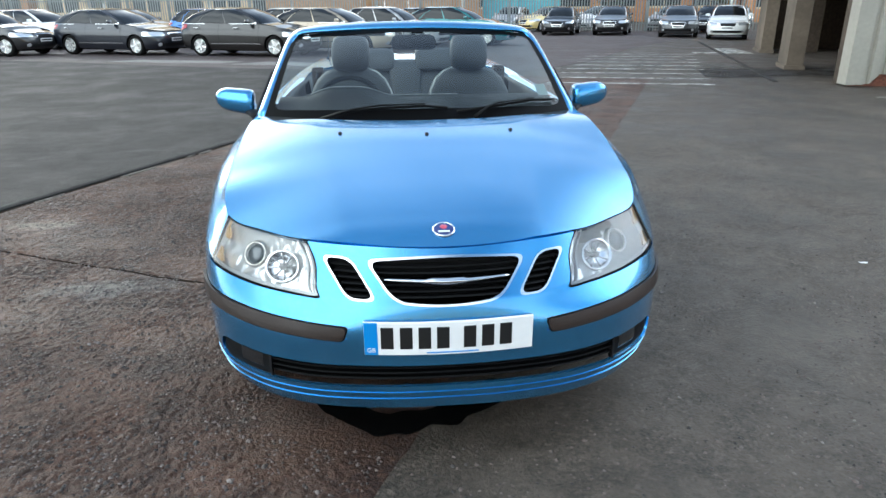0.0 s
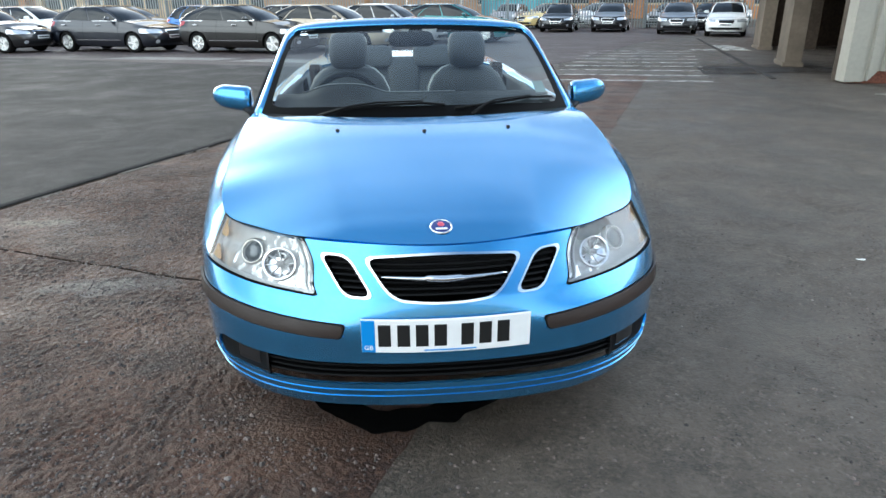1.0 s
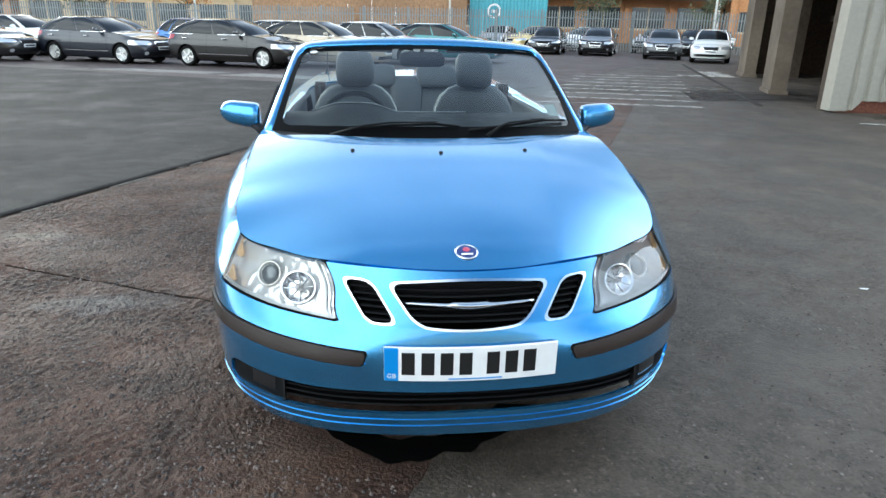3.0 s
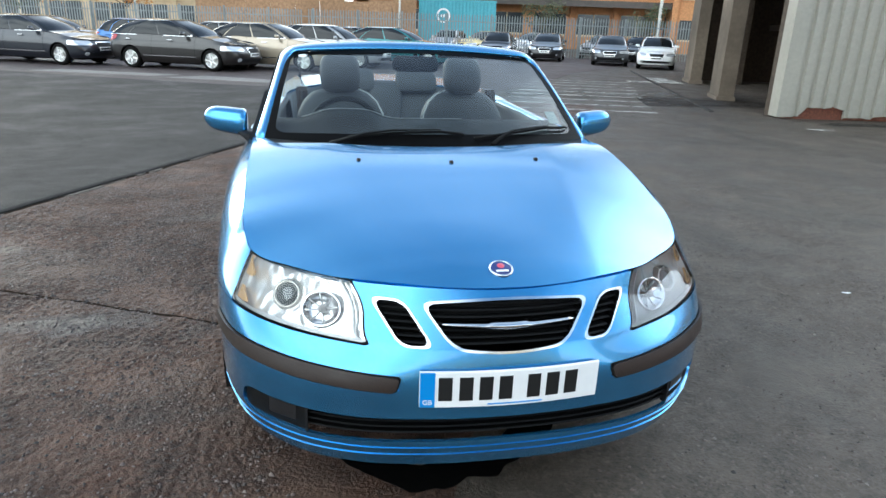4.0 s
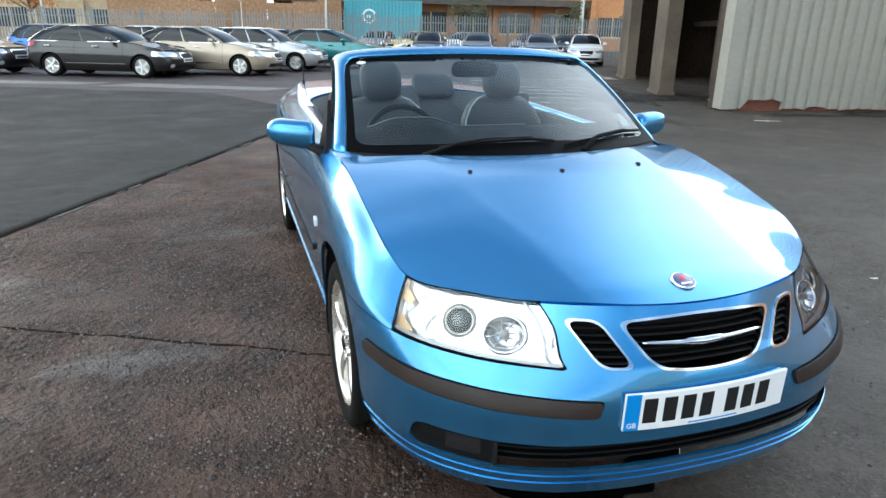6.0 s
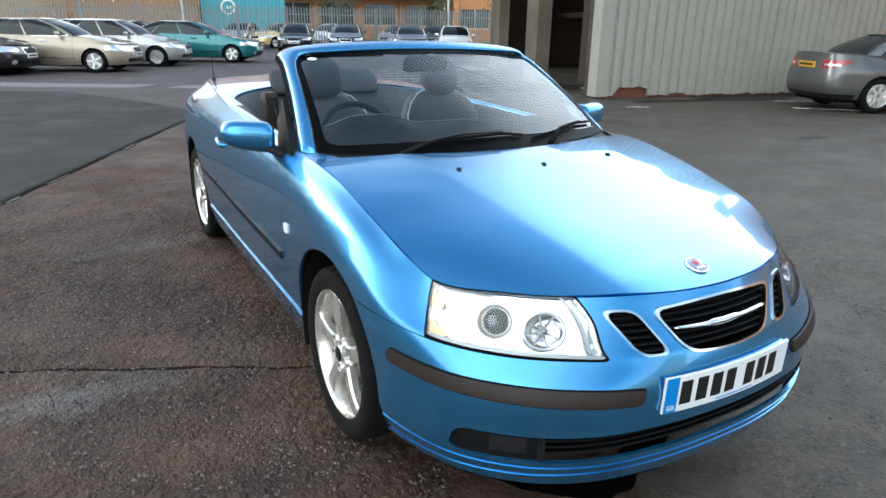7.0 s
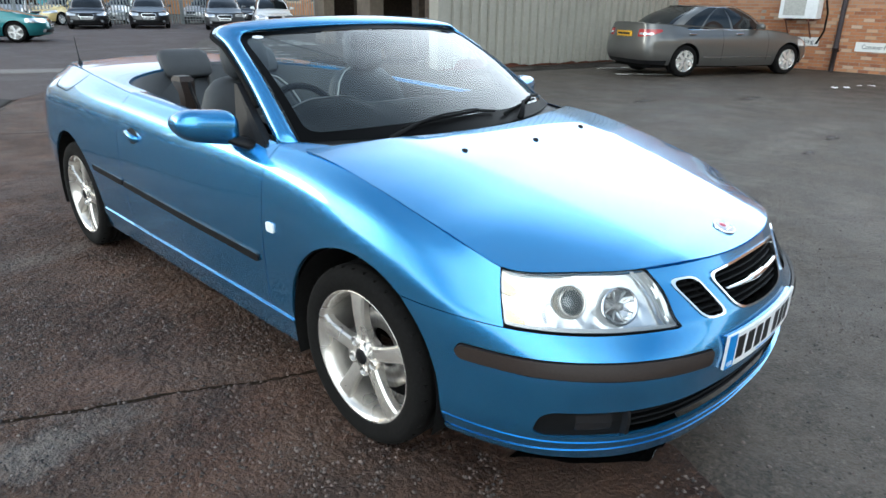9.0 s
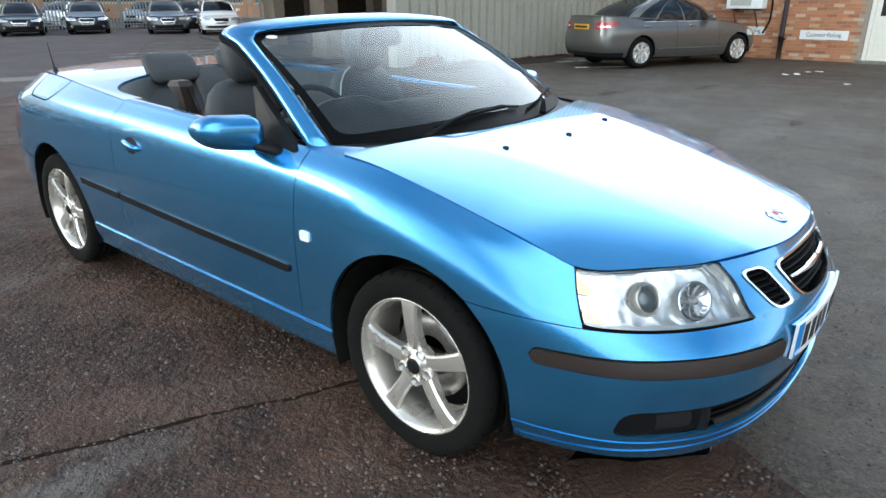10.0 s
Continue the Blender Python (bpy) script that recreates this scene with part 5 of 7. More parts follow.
deck = Field(deck_z)
for nm, lo, hi in (("tonneau_cover", 1.862, 2.94), ("boot_lid", 2.944, 3.60)):
    v_, f_ = cut(deck, steps(-0.80, 0.80, 0.016), steps(lo - 0.01, hi, 0.014), lambda p, u, v: np.minimum.reduce([deck_in(p[:, 0], p[:, 1]) - 2.2 * GAP, p[:, 1] - lo, hi - p[:, 1], -cockpit(p[:, 0], p[:, 1])]), depth=0.03)
    mesh_ob(nm, v_, f_, BLUE, car)
mesh_ob("antenna", *tube([(-0.625, 3.035, 1.035), (-0.625, 3.04, 1.05), (-0.622, 3.06, 1.07), (-0.618, 3.10, 1.20)], 0.004, 8, radii=[0.02, 0.014, 0.005, 0.0025]), BLACK, car, "short black whip aerial")

# floor, wheel arches and bulkheads
boxed("floor_pan", (-0.56, 0.56, -0.62, 3.40, 0.20, 0.235), DARK, car, bevel=0.01)
boxed("engine_bay_wall", (-0.60, 0.60, -0.70, 0.15, 0.24, 0.62), DARK, car, bevel=0.02)
boxed("bulkhead", (-0.72, 0.72, 0.36, 0.42, 0.24, 0.90), DARK, car, bevel=0.01)
boxed("boot_wall", (-0.66, 0.66, 2.60, 2.64, 0.24, 0.99), DARK, car, bevel=0.01)
boxed("cabin_floor", (-0.72, 0.72, 0.42, 2.60, 0.236, 0.30), CARPET, car, "dark carpet", bevel=0.01)
for yc in (0.0, 2.675):
    for s in (1, -1):
        pv, pf = lathe([(0.10, 0.60), (0.366, 0.60), (0.376, 0.64), (0.3735, 0.858)], 40, "x", -0.35, math.pi + 0.35, (0, yc, 0.322))
        mesh_ob("arch_liner", np.array(pv) * (s, 1, 1), pf, RUBBER, car)


# wheels
def wheel(y, s, turn=0.0):
    """One wheel with tyre, five-spoke rim, brake disc; s is the side."""
    w = new("wheel")
    w.parent = car
    w.matrix_local = pose(0, y, 0.317, turn, 0, 0)
    k = lambda vs: [(p[0] * s, p[1], p[2]) for p in vs]
    fx = lambda f: f if s > 0 else [q[::-1] for q in f]
    prof = [(0.228, 0.842), (0.236, 0.852), (0.25, 0.8585), (0.275, 0.862), (0.292, 0.860), (0.303, 0.853), (0.311, 0.842), (0.3160, 0.826), (0.3165, 0.80), (0.310, 0.798), (0.310, 0.792), (0.317, 0.79), (0.317, 0.772), (0.310, 0.77), (0.310, 0.764), (0.317, 0.762), (0.317, 0.73), (0.310, 0.728), (0.310, 0.722), (0.3165, 0.72), (0.315, 0.68), (0.305, 0.655), (0.27, 0.642), (0.224, 0.655)]
    v, f = lathe(prof, 72, "x")
    tyre = mesh_ob("tyre", k(v), fx(f), RUBBER, w, "black road tyre, a little dusty")
    for j in range(0, 72):
        a = 2 * math.pi * j / 72
        bm = bmesh.new()
        box(bm, 0.806, 0.848, -0.0025, 0.0025, 0.3095, 0.3145, m=Matrix.Rotation(a, 4, "X"))
        for q in bm.verts:
            q.co.x *= s
        if j % 2 == 0:
            part("tread_block", bm, RUBBER, tyre)
        else:
            bm.free()
    rimp = [(0.196, 0.665), (0.222, 0.660), (0.226, 0.668), (0.208, 0.69), (0.206, 0.78), (0.211, 0.815), (0.221, 0.838), (0.230, 0.851), (0.2355, 0.852), (0.236, 0.846)]
    v, f = lathe(rimp, 72, "x")
    rim_ = mesh_ob("rim", k(v), fx(f), ALLOY, w, "silver five-spoke alloy rim")
    for j in range(5):
        m = Matrix.Rotation(radians(90 + 72 * j), 4, "X")
        rows = []
        for r, half, x, thick in ((0.035, 0.030, 0.832, 0.045), (0.07, 0.0265, 0.838, 0.04), (0.11, 0.026, 0.843, 0.036), (0.15, 0.0275, 0.846, 0.034), (0.185, 0.030, 0.846, 0.034), (0.210, 0.034, 0.844, 0.036), (0.226, 0.042, 0.841, 0.03)):
            rows.append([m @ Vector(q) for q in ((x - thick, r, -half * 0.9), (x - 0.010, r, -half), (x - 0.002, r, -half * 0.78), (x, r, 0), (x - 0.002, r, half * 0.78), (x - 0.010, r, half), (x - thick, r, half * 0.9))])
        v, f = loft(rows, close=True, caps=True)
        mesh_ob("spoke", k(v), fx(f), ALLOY, rim_, smooth=False)
        v, f = lathe([(0.0195, 0.815), (0.0185, 0.8420), (0.0170, 0.8432), (0.0150, 0.8425), (0.0142, 0.824), (0.0100, 0.823), (0.0095, 0.832), (0.001, 0.833)], 18, "x", centre=(0, 0, 0))
        mm = Matrix.Rotation(radians(126 + 72 * j), 4, "X")
        mesh_ob("wheel_bolt", k([mm @ (Vector(p) + Vector((0, 0.055, 0))) for p in v]), fx(f), [ALLOY, STEEL], rim_)
        for q in rim_.children[-1].data.polygons:
            q.material_index = 1 if math.hypot(*(mm.inverted() @ Vector((q.center.x * s, q.center.y, q.center.z)) - Vector((0, 0.055, 0))).yz) < 0.0145 else 0
    v, f = lathe([(0.062, 0.79), (0.064, 0.826), (0.058, 0.835), (0.034, 0.838), (0.030, 0.842), (0.028, 0.843), (0.001, 0.8445)], 36, "x")
    mesh_ob("hub", k(v), fx(f), ALLOY, rim_)
    v, f = lathe([(0.0275, 0.8435), (0.027, 0.8465), (0.020, 0.849), (0.001, 0.8495)], 28, "x")
    mesh_ob("hub_cap", k(v), fx(f), BLACK, rim_, "dark hub cap")
    v, f = lathe([(0.07, 0.735), (0.072, 0.752), (0.145, 0.752), (0.145, 0.73), (0.07, 0.73)], 48, "x")
    mesh_ob("brake_disc", k(v), fx(f), STEEL, w, "grey steel brake disc")
    bm = bmesh.new()
    box(bm, 0.70, 0.79, -0.06, 0.06, 0.085, 0.160, m=Matrix.Rotation(radians(-100), 4, "X"), bevel=0.012, segments=2)
    for q in bm.verts:
        q.co.x *= s
    part("brake_caliper", bm, STEEL, w)
    v, f = lathe([(0.196, 0.66), (0.20, 0.70), (0.07, 0.70)], 40, "x")
    mesh_ob("inner_shield", k(v), fx(f), DARK, w)
    return w


for y in (0.0, 2.675):
    wheel(y, 1, 12)
    wheel(y, -1, 17 if y else -5)


# windscreen
class Screen:
    def at(self, u, v):
        u, v = np.asarray(u, float), np.asarray(v, float)
        base = np.stack([0.735 * u, 0.215 + 0.235 * u**2, 0.957 + 0 * u], -1)
        top = np.stack([0.640 * u, 0.965 + 0.062 * u**2, 1.327 - 0.034 * u**2], -1)
        p = base + (top - base) * v[..., None]
        b = 0.020 * np.sin(np.pi * np.clip(v, 0, 1))[..., None]
        return p + b * np.array((0, -0.45, 0.9))


screen = Screen()
u_, v_ = np.meshgrid(np.linspace(-1, 1, 41), np.linspace(0, 1, 21), indexing="ij")
gp = screen.at(u_, v_)
wind = mesh_ob("windscreen", *loft([list(r) for r in gp[::-1]]), GLASS, car, "clear raked windscreen glass")
wind.visible_shadow = False
fu, fv = np.linspace(-1, 1, 121), np.linspace(0, 1, 61)
v_, f_ = cut(screen, fu, fv, lambda p, u, v: -smin(0.952 + 0.015 * v - np.abs(u), (v - 0.055 - 0.045 * (1 - u**2)) * 1.0, 0.95 - v, k=0.08), lift=0.0025, depth=0.0)
mesh_ob("screen_border", v_, f_, mat("printed_border", (0.003, 0.003, 0.003), 0.45, spec=0.04), wind, "black printed border")
inn = [(0.738, 0.452, 0.950), (0.684, 0.742, 1.140), (0.652, 0.930, 1.245), (0.628, 1.000, 1.290), (0.585, 0.998, 1.312), (0.48, 0.985, 1.320), (0.25, 0.970, 1.329), (0, 0.966, 1.332)]
out = [(0.790, 0.518, 0.950), (0.730, 0.800, 1.134), (0.693, 1.020, 1.258), (0.678, 1.145, 1.300), (0.62, 1.150, 1.332), (0.50, 1.118, 1.349), (0.25, 1.075, 1.364), (0, 1.065, 1.368)]
inn += [(-x, y, z) for x, y, z in inn[-2::-1]]
out += [(-x, y, z) for x, y, z in out[-2::-1]]
tt = np.linspace(0, len(inn) - 1, 90)
I, O = blend(range(len(inn)), tt) @ np.array(inn), blend(range(len(out)), tt) @ np.array(out)
rows = []
for a, b in zip(I, O):
    d = b - a
    side = np.array((0, 0, 1.0)) if abs(a[0]) < 0.5 else np.array((math.copysign(0.55, a[0]), 0, 0.75))
    n = side - d * (side @ d) / (d @ d)
    n /= np.linalg.norm(n)
    rows.append([a, a + 0.008 * n + 0.06 * d, a + 0.013 * n + 0.35 * d, a + 0.010 * n + 0.72 * d, b, b - 0.014 * n - 0.10 * d, a + 0.55 * d - 0.020 * n, a - 0.014 * n + 0.1 * d])
wf = mesh_ob("windscreen_frame", *loft([list(r) for r in rows], close=True, caps=True), BLUE, car)
mesh_ob("header_seal", *tube([o + np.array((0, 0.006, -0.014)) for o in O[4:-4]], 0.011, 6), RUBBER, wf)
sn = normals(screen, np.array([-0.88]), np.array([0.94]))[0]
sn = sn * np.sign(sn[2])
sp = screen.at(np.array([-0.88]), np.array([0.94]))[0] + 0.006 * sn
bm = bmesh.new()
bmesh.ops.create_circle(bm, cap_ends=True, radius=1, segments=24, matrix=toward(sp, sn) @ Matrix.Diagonal((0.023, 0.0145, 1, 1)))
part("windscreen_sticker", bm, WHITE, wind, "small white oval sticker")
su, sv = np.meshgrid(np.linspace(0.82, 0.90, 5), np.linspace(0.18, 0.30, 5), indexing="ij")
mesh_ob("permit_sticker", *loft([list(r) for r in screen.at(su, sv) + np.array((0, 0.006, -0.004))]), mat("permit_paper", (0.30, 0.36, 0.34), 0.6), wind, "pale paper permit behind the glass")
for s in (1, -1):
    rows = []
    for q in np.linspace(0, 1, 7):
        a, b = Vector((0.690 + 0.05 * q, 0.335 + 0.115 * q, 0.9585 + 0.001 * q)), Vector((0.787 + 0.004 * q, 0.345 + 0.19 * q, 0.938 + 0.012 * q))
        rows.append([tuple(Vector((s * (a.x + (b.x - a.x) * k), a.y + (b.y - a.y) * k, a.z + (b.z - a.z) * k + 0.010 * k * (1 - k)))) for k in np.linspace(0, 1, 6)])
    mesh_ob("cowl_corner", *loft(rows if s < 0 else rows[::-1]), BLUE, car)
# scuttle and wipers
rows = []
for s in np.linspace(-1, 1, 25):
    rows.append([(0.75 * s, 0.17 + 0.20 * s**2, 0.948), (0.745 * s, 0.22 + 0.22 * s**2, 0.950), (0.735 * s, 0.26 + 0.235 * s**2, 0.968)])
mesh_ob("scuttle", *loft(rows), BLACK, car, "black plastic scuttle")


def wiper(pivot, uv):
    p = screen.at(np.array([q[0] for q in uv]), np.array([q[1] for q in uv]))
    n = normals(screen, np.array([q[0] for q in uv]), np.array([q[1] for q in uv]))
    n *= np.sign(n[:, 2:3])
    arm = mesh_ob("wiper", *tube([pivot, p[1] * 0.55 + np.array(pivot) * 0.45 + n[1] * 0.03, p[1] + 0.03 * n[1], p[2] + 0.026 * n[2]], 0.009, 8, 0.6, radii=[0.015, 0.009, 0.007, 0.005]), SLAT, car, "black wiper arm")
    mesh_ob("wiper_blade", *tube([q + 0.014 * k for q, k in zip(p, n)], 0.007, 6, 0.9), SLAT, arm)


wiper((-0.46, 0.27, 0.965), [(-0.52, 0.045), (-0.26, 0.090), (0.02, 0.105), (0.16, 0.085)])
wiper((0.24, 0.23, 0.968), [(0.22, 0.050), (0.48, 0.085), (0.74, 0.115), (0.90, 0.105)])

# door furniture
for d, s in zip(doors, (1, -1)):
    zl = lambda p: 0.516 + 0.030 * (p[:, 1] - 0.585)
    for lo, hi in ((0.575, 1.855), (1.87, 2.275)):
        v_, f_ = cut(skin, steps(u_at(lo - 0.03), u_at(hi + 0.03), 0.008), steps(CV[2], CV[4], 0.004), lambda p, u, v: smin(p[:, 1] - lo, hi - p[:, 1], 0.0155 - np.abs(p[:, 2] - zl(p)), k=0.01), lift=0.009, depth=0.012)
        mesh_ob("side_moulding", v_ * (s, 1, 1), f_ if s > 0 else [f[::-1] for f in f_], BLACK, d, "black side moulding")
    v_, f_ = cut(skin, steps(u_at(1.55), u_at(1.80), 0.004), steps(CV[4], CV[5] + 0.03, 0.004), lambda p, u, v: 1 - np.sqrt(((p[:, 1] - 1.665) / 0.062) ** 2 + ((p[:, 2] - 0.822) / 0.036) ** 2), lift=0.0015, depth=0.0)
    mesh_ob("handle_cup", v_ * (s, 1, 1), f_ if s > 0 else [f[::-1] for f in f_], BLACK, d, "dark recessed handle cup")
    hx = 0.8745
    v, f = tube([(hx - 0.004, 1.592, 0.812), (hx + 0.012, 1.615, 0.817), (hx + 0.017, 1.66, 0.824), (hx + 0.014, 1.71, 0.829), (hx - 0.002, 1.735, 0.831)], 0.012, 10, 1.3, radii=[0.010, 0.012, 0.014, 0.012, 0.009])
    mesh_ob("door_handle", [(p[0] * s, p[1], p[2]) for p in v], f if s > 0 else [q[::-1] for q in f], BLUE, d)
    v_, f_ = cut(skin, steps(u_at(0.38), u_at(0.55), 0.003), steps(CV[3], CV[5], 0.003), lambda p, u, v: smin(0.026 - np.abs(p[:, 1] - 0.462), 0.018 - np.abs(p[:, 2] - 0.667), k=0.012), lift=0.006, depth=0.008)
    rep = mesh_ob("side_repeater", v_ * (s, 1, 1), f_ if s > 0 else [f[::-1] for f in f_], WHITE, car, "clear white side indicator")
    # sail panel and mirror
    tri = [(0.822, 0.572, 0.886), (0.818, 0.73, 0.918), (0.800, 0.79, 0.965), (0.752, 0.862, 1.125), (0.752, 0.845, 1.128), (0.808, 0.566, 0.945)]
    inner = [(x - 0.03, y, z) for x, y, z in tri]
    v, f = loft([tri, inner], close=True, caps=True)
    mesh_ob("sail_panel", [(p[0] * s, p[1], p[2]) for p in v], f, BLACK, d, "black mirror base panel", smooth=False)
    mirror = mesh_ob("mirror_stem", *tube([(s * 0.79, 0.66, 0.918), (s * 0.825, 0.70, 0.932), (s * 0.87, 0.745, 0.948), (s * 0.93, 0.77, 0.955)], 0.03, 12, 0.55, radii=[0.046, 0.036, 0.030, 0.022]), BLACK, d)
    shell = []
    for q in (0.0, 0.03, 0.08, 0.16, 0.28, 0.42, 0.56, 0.68, 0.78, 0.86, 0.92, 0.965, 0.99, 1.0):
        x = 0.834 + 0.204 * q
        full = (1 - max(0, (q - 0.58) / 0.42) ** 2.6) ** 0.5 if q < 1 else 0.04
        full *= min(1, 0.80 + 2.2 * q)
        hh, dd = 0.064 * (1.04 - 0.16 * q) * full, 0.075 * (0.25 + 0.75 * full) if q < 1 else 0.006
        yc, zc = 0.765 + 0.050 * q, 0.981 + 0.020 * q
        ring = []
        for j in range(28):
            a = 2 * math.pi * j / 28
            c, e = math.cos(a), math.sin(a)
            along = dd * -math.sqrt(abs(c)) ** 1.5 if c < 0 else 0.028 * min(1, 1.6 * c)
            ring.append((s * x, yc + along, zc + hh * math.copysign(abs(e) ** 0.60, e) + 0.004 * q))
        shell.append(ring)
    v, f = loft(shell, close=True, caps=True)
    mesh_ob("mirror_cap", v, f if s < 0 else [q[::-1] for q in f], BLUE, mirror)
    boxed("mirror_glass", (s * 0.925 - 0.065, s * 0.925 + 0.06, 0.812, 0.822, 0.955, 1.030), CHROME, mirror, "mirror glass", bevel=0.003)
    # trim inside the door and beside the rear seat
    rows, ledge = [], []
    for y in np.linspace(0.60, 1.86, 12):
        zb = float(np.interp(y, [0.5, 1.2, 1.85], [0.950, 0.968, 0.990]))
        back_in = 0.030 * min(1, max(0, (y - 1.35) / 0.5))
        if y > 0.75:
            ledge.append([(s * 0.7875, y, zb - 0.006), (s * 0.782, y, zb + 0.002), (s * 0.768, y, zb + 0.007), (s * 0.745, y, zb + 0.008), (s * (0.728 - back_in), y, zb + 0.004), (s * (0.724 - back_in), y, zb - 0.012)])
        rows.append([(s * (0.7245 - back_in), y, zb - 0.006), (s * (0.716 - back_in), y, zb - 0.004), (s * (0.704 - back_in), y, zb - 0.016), (s * 0.698, y, zb - 0.04), (s * 0.692, y, 0.78), (s * 0.655, y, 0.70), (s * 0.66, y, 0.55), (s * 0.70, y, 0.31)])
    mesh_ob("door_trim", *loft(rows), DARK_LEATHER, d, "charcoal door trim")
    mesh_ob("door_top", *loft(ledge if s < 0 else ledge[::-1]), BLUE, d)
    rows = []
    for y in np.linspace(1.86, 2.42, 12):
        ws = np.linspace(0.30, 0.72, 85)
        inside = cockpit(ws, np.full(85, y)) > 0
        w = float(ws[inside].max()) if inside.any() else 0.30
        zb = float(deck_z(w, y)) - 0.012
        rows.append([(s * (w + 0.012), y, zb - 0.012), (s * (w - 0.004), y, zb), (s * (w - 0.022), y, zb - 0.006), (s * (w - 0.05), y, 0.75), (s * max(w - 0.08, 0.2), y, 0.31)])
    mesh_ob("rear_side_trim", *loft(rows), DARK_LEATHER, car, "charcoal rear side trim")

# number plate with plain bars for its characters, bent to the bumper
m = pose(0, -0.9745, 0.4925, 1.5, 0, 0)


def bent(name, x0, x1, y0, y1, z0, z1, material, parent, label=""):
    """A thin block that follows the plate's curve."""
    rows = []
    for x in np.linspace(x0, x1, max(2, int((x1 - x0) / 0.03) + 2)):
        d = 0.30 * x * x
        rows.append([m @ Vector((x, y + d, z)) for y, z in ((y0, z0 + 0.002), (y0, z1 - 0.002), (y0 + 0.0012, z1), (y1, z1), (y1, z0), (y0 + 0.0012, z0))])
    return mesh_ob(name, *loft(rows, close=True, caps=True), material, parent, label, smooth=False)


plate = bent("number_plate", -0.26, 0.26, -0.006, 0.003, -0.0555, 0.0555, WHITE, car, "white number plate with a blue end")
bent("plate_end", -0.2595, -0.2185, -0.0068, -0.005, -0.055, 0.055, PLATE_BLUE, plate, "blue end of the plate")
for x in (-0.190, -0.132, -0.076, -0.020, 0.062, 0.118, 0.174):
    bent("plate_bar", x - 0.019, x + 0.019, -0.0075, -0.0055, -0.034, 0.040, INK, plate)
bent("plate_small_print", -0.07, 0.09, -0.0072, -0.0055, -0.050, -0.045, PLATE_BLUE, plate)
bent("plate_plinth", -0.255, 0.255, 0.003, 0.030, -0.05, 0.05, BLUE, plate)
txt = bpy.data.curves.new("plate_letters", "FONT")
txt.body, txt.size, txt.extrude, txt.align_x = "GB", 0.021, 0.0006, "CENTER"
txt.materials.append(WHITE)
tx = new("plate_letters", txt)
tx.parent, tx.matrix_local = plate, m @ pose(-0.239, 0.0098, -0.045, 90, 0, -8)

# badge and washer jets
n = normals(bonnet_field, np.array([0.0]), np.array([-0.794]))[0]
m = toward((0, -0.794, hz(0, -0.794) + 0.001), n)
v, f = lathe([(0.036, 0), (0.0355, 0.004), (0.032, 0.005), (0.031, 0.0035)], 36, "z")
badge = mesh_ob("bonnet_badge", [m @ Vector(p) for p in v], f, CHROME, car, "round chrome-rimmed blue badge")
v, f = lathe([(0.0312, 0.0035), (0.02, 0.005), (0.001, 0.0055)], 36, "z")
mesh_ob("badge_face", [m @ Vector(p) for p in v], f, mat("badge_navy", (0.02, 0.03, 0.14), 0.2, 0, 1.0), badge, "navy blue enamel")
v, f = lathe([(0.012, 0.0055), (0.010, 0.007), (0.001, 0.0075)], 7, "z", centre=(0, 0.008, 0))
mesh_ob("badge_device", [m @ Vector(p) for p in v], f, mat("badge_red", (0.45, 0.06, 0.10), 0.3), badge, "small red shape")
boxed("badge_bar", (-0.018, 0.018, -0.019, -0.012, 0.004, 0.0068), WHITE, badge, m=m)
for x, y in ((0.358, 0.0), (-0.358, 0.0), (0, -0.037)):
    v, f = lathe([(0.009, -0.002), (0.0085, 0.004), (0.005, 0.007), (0.001, 0.008)], 14, "z", centre=(x, y, hz(x, y)))
    mesh_ob("washer_jet", [(p[0], y + (p[1] - y) * 1.5, p[2]) for p in v], f, BLACK, car)


# cabin
def cushion(rings, n=28, power=0.55):
    """A padded form through rings of (centre, half width, half depth, lean) with rounded corners."""
    rows = []
    for (x, y, z), hw, hd, lean in rings:
        row = []
        for j in range(n):
            a = 2 * math.pi * j / n
            c, e = math.cos(a), math.sin(a)
            dx, dy = hw * math.copysign(abs(c) ** power, c), hd * math.copysign(abs(e) ** power, e)
            row.append((x + dx, y + dy * math.cos(lean), z - dy * math.sin(lean)))
        rows.append(row)
    return loft(rows, close=True, caps=True)


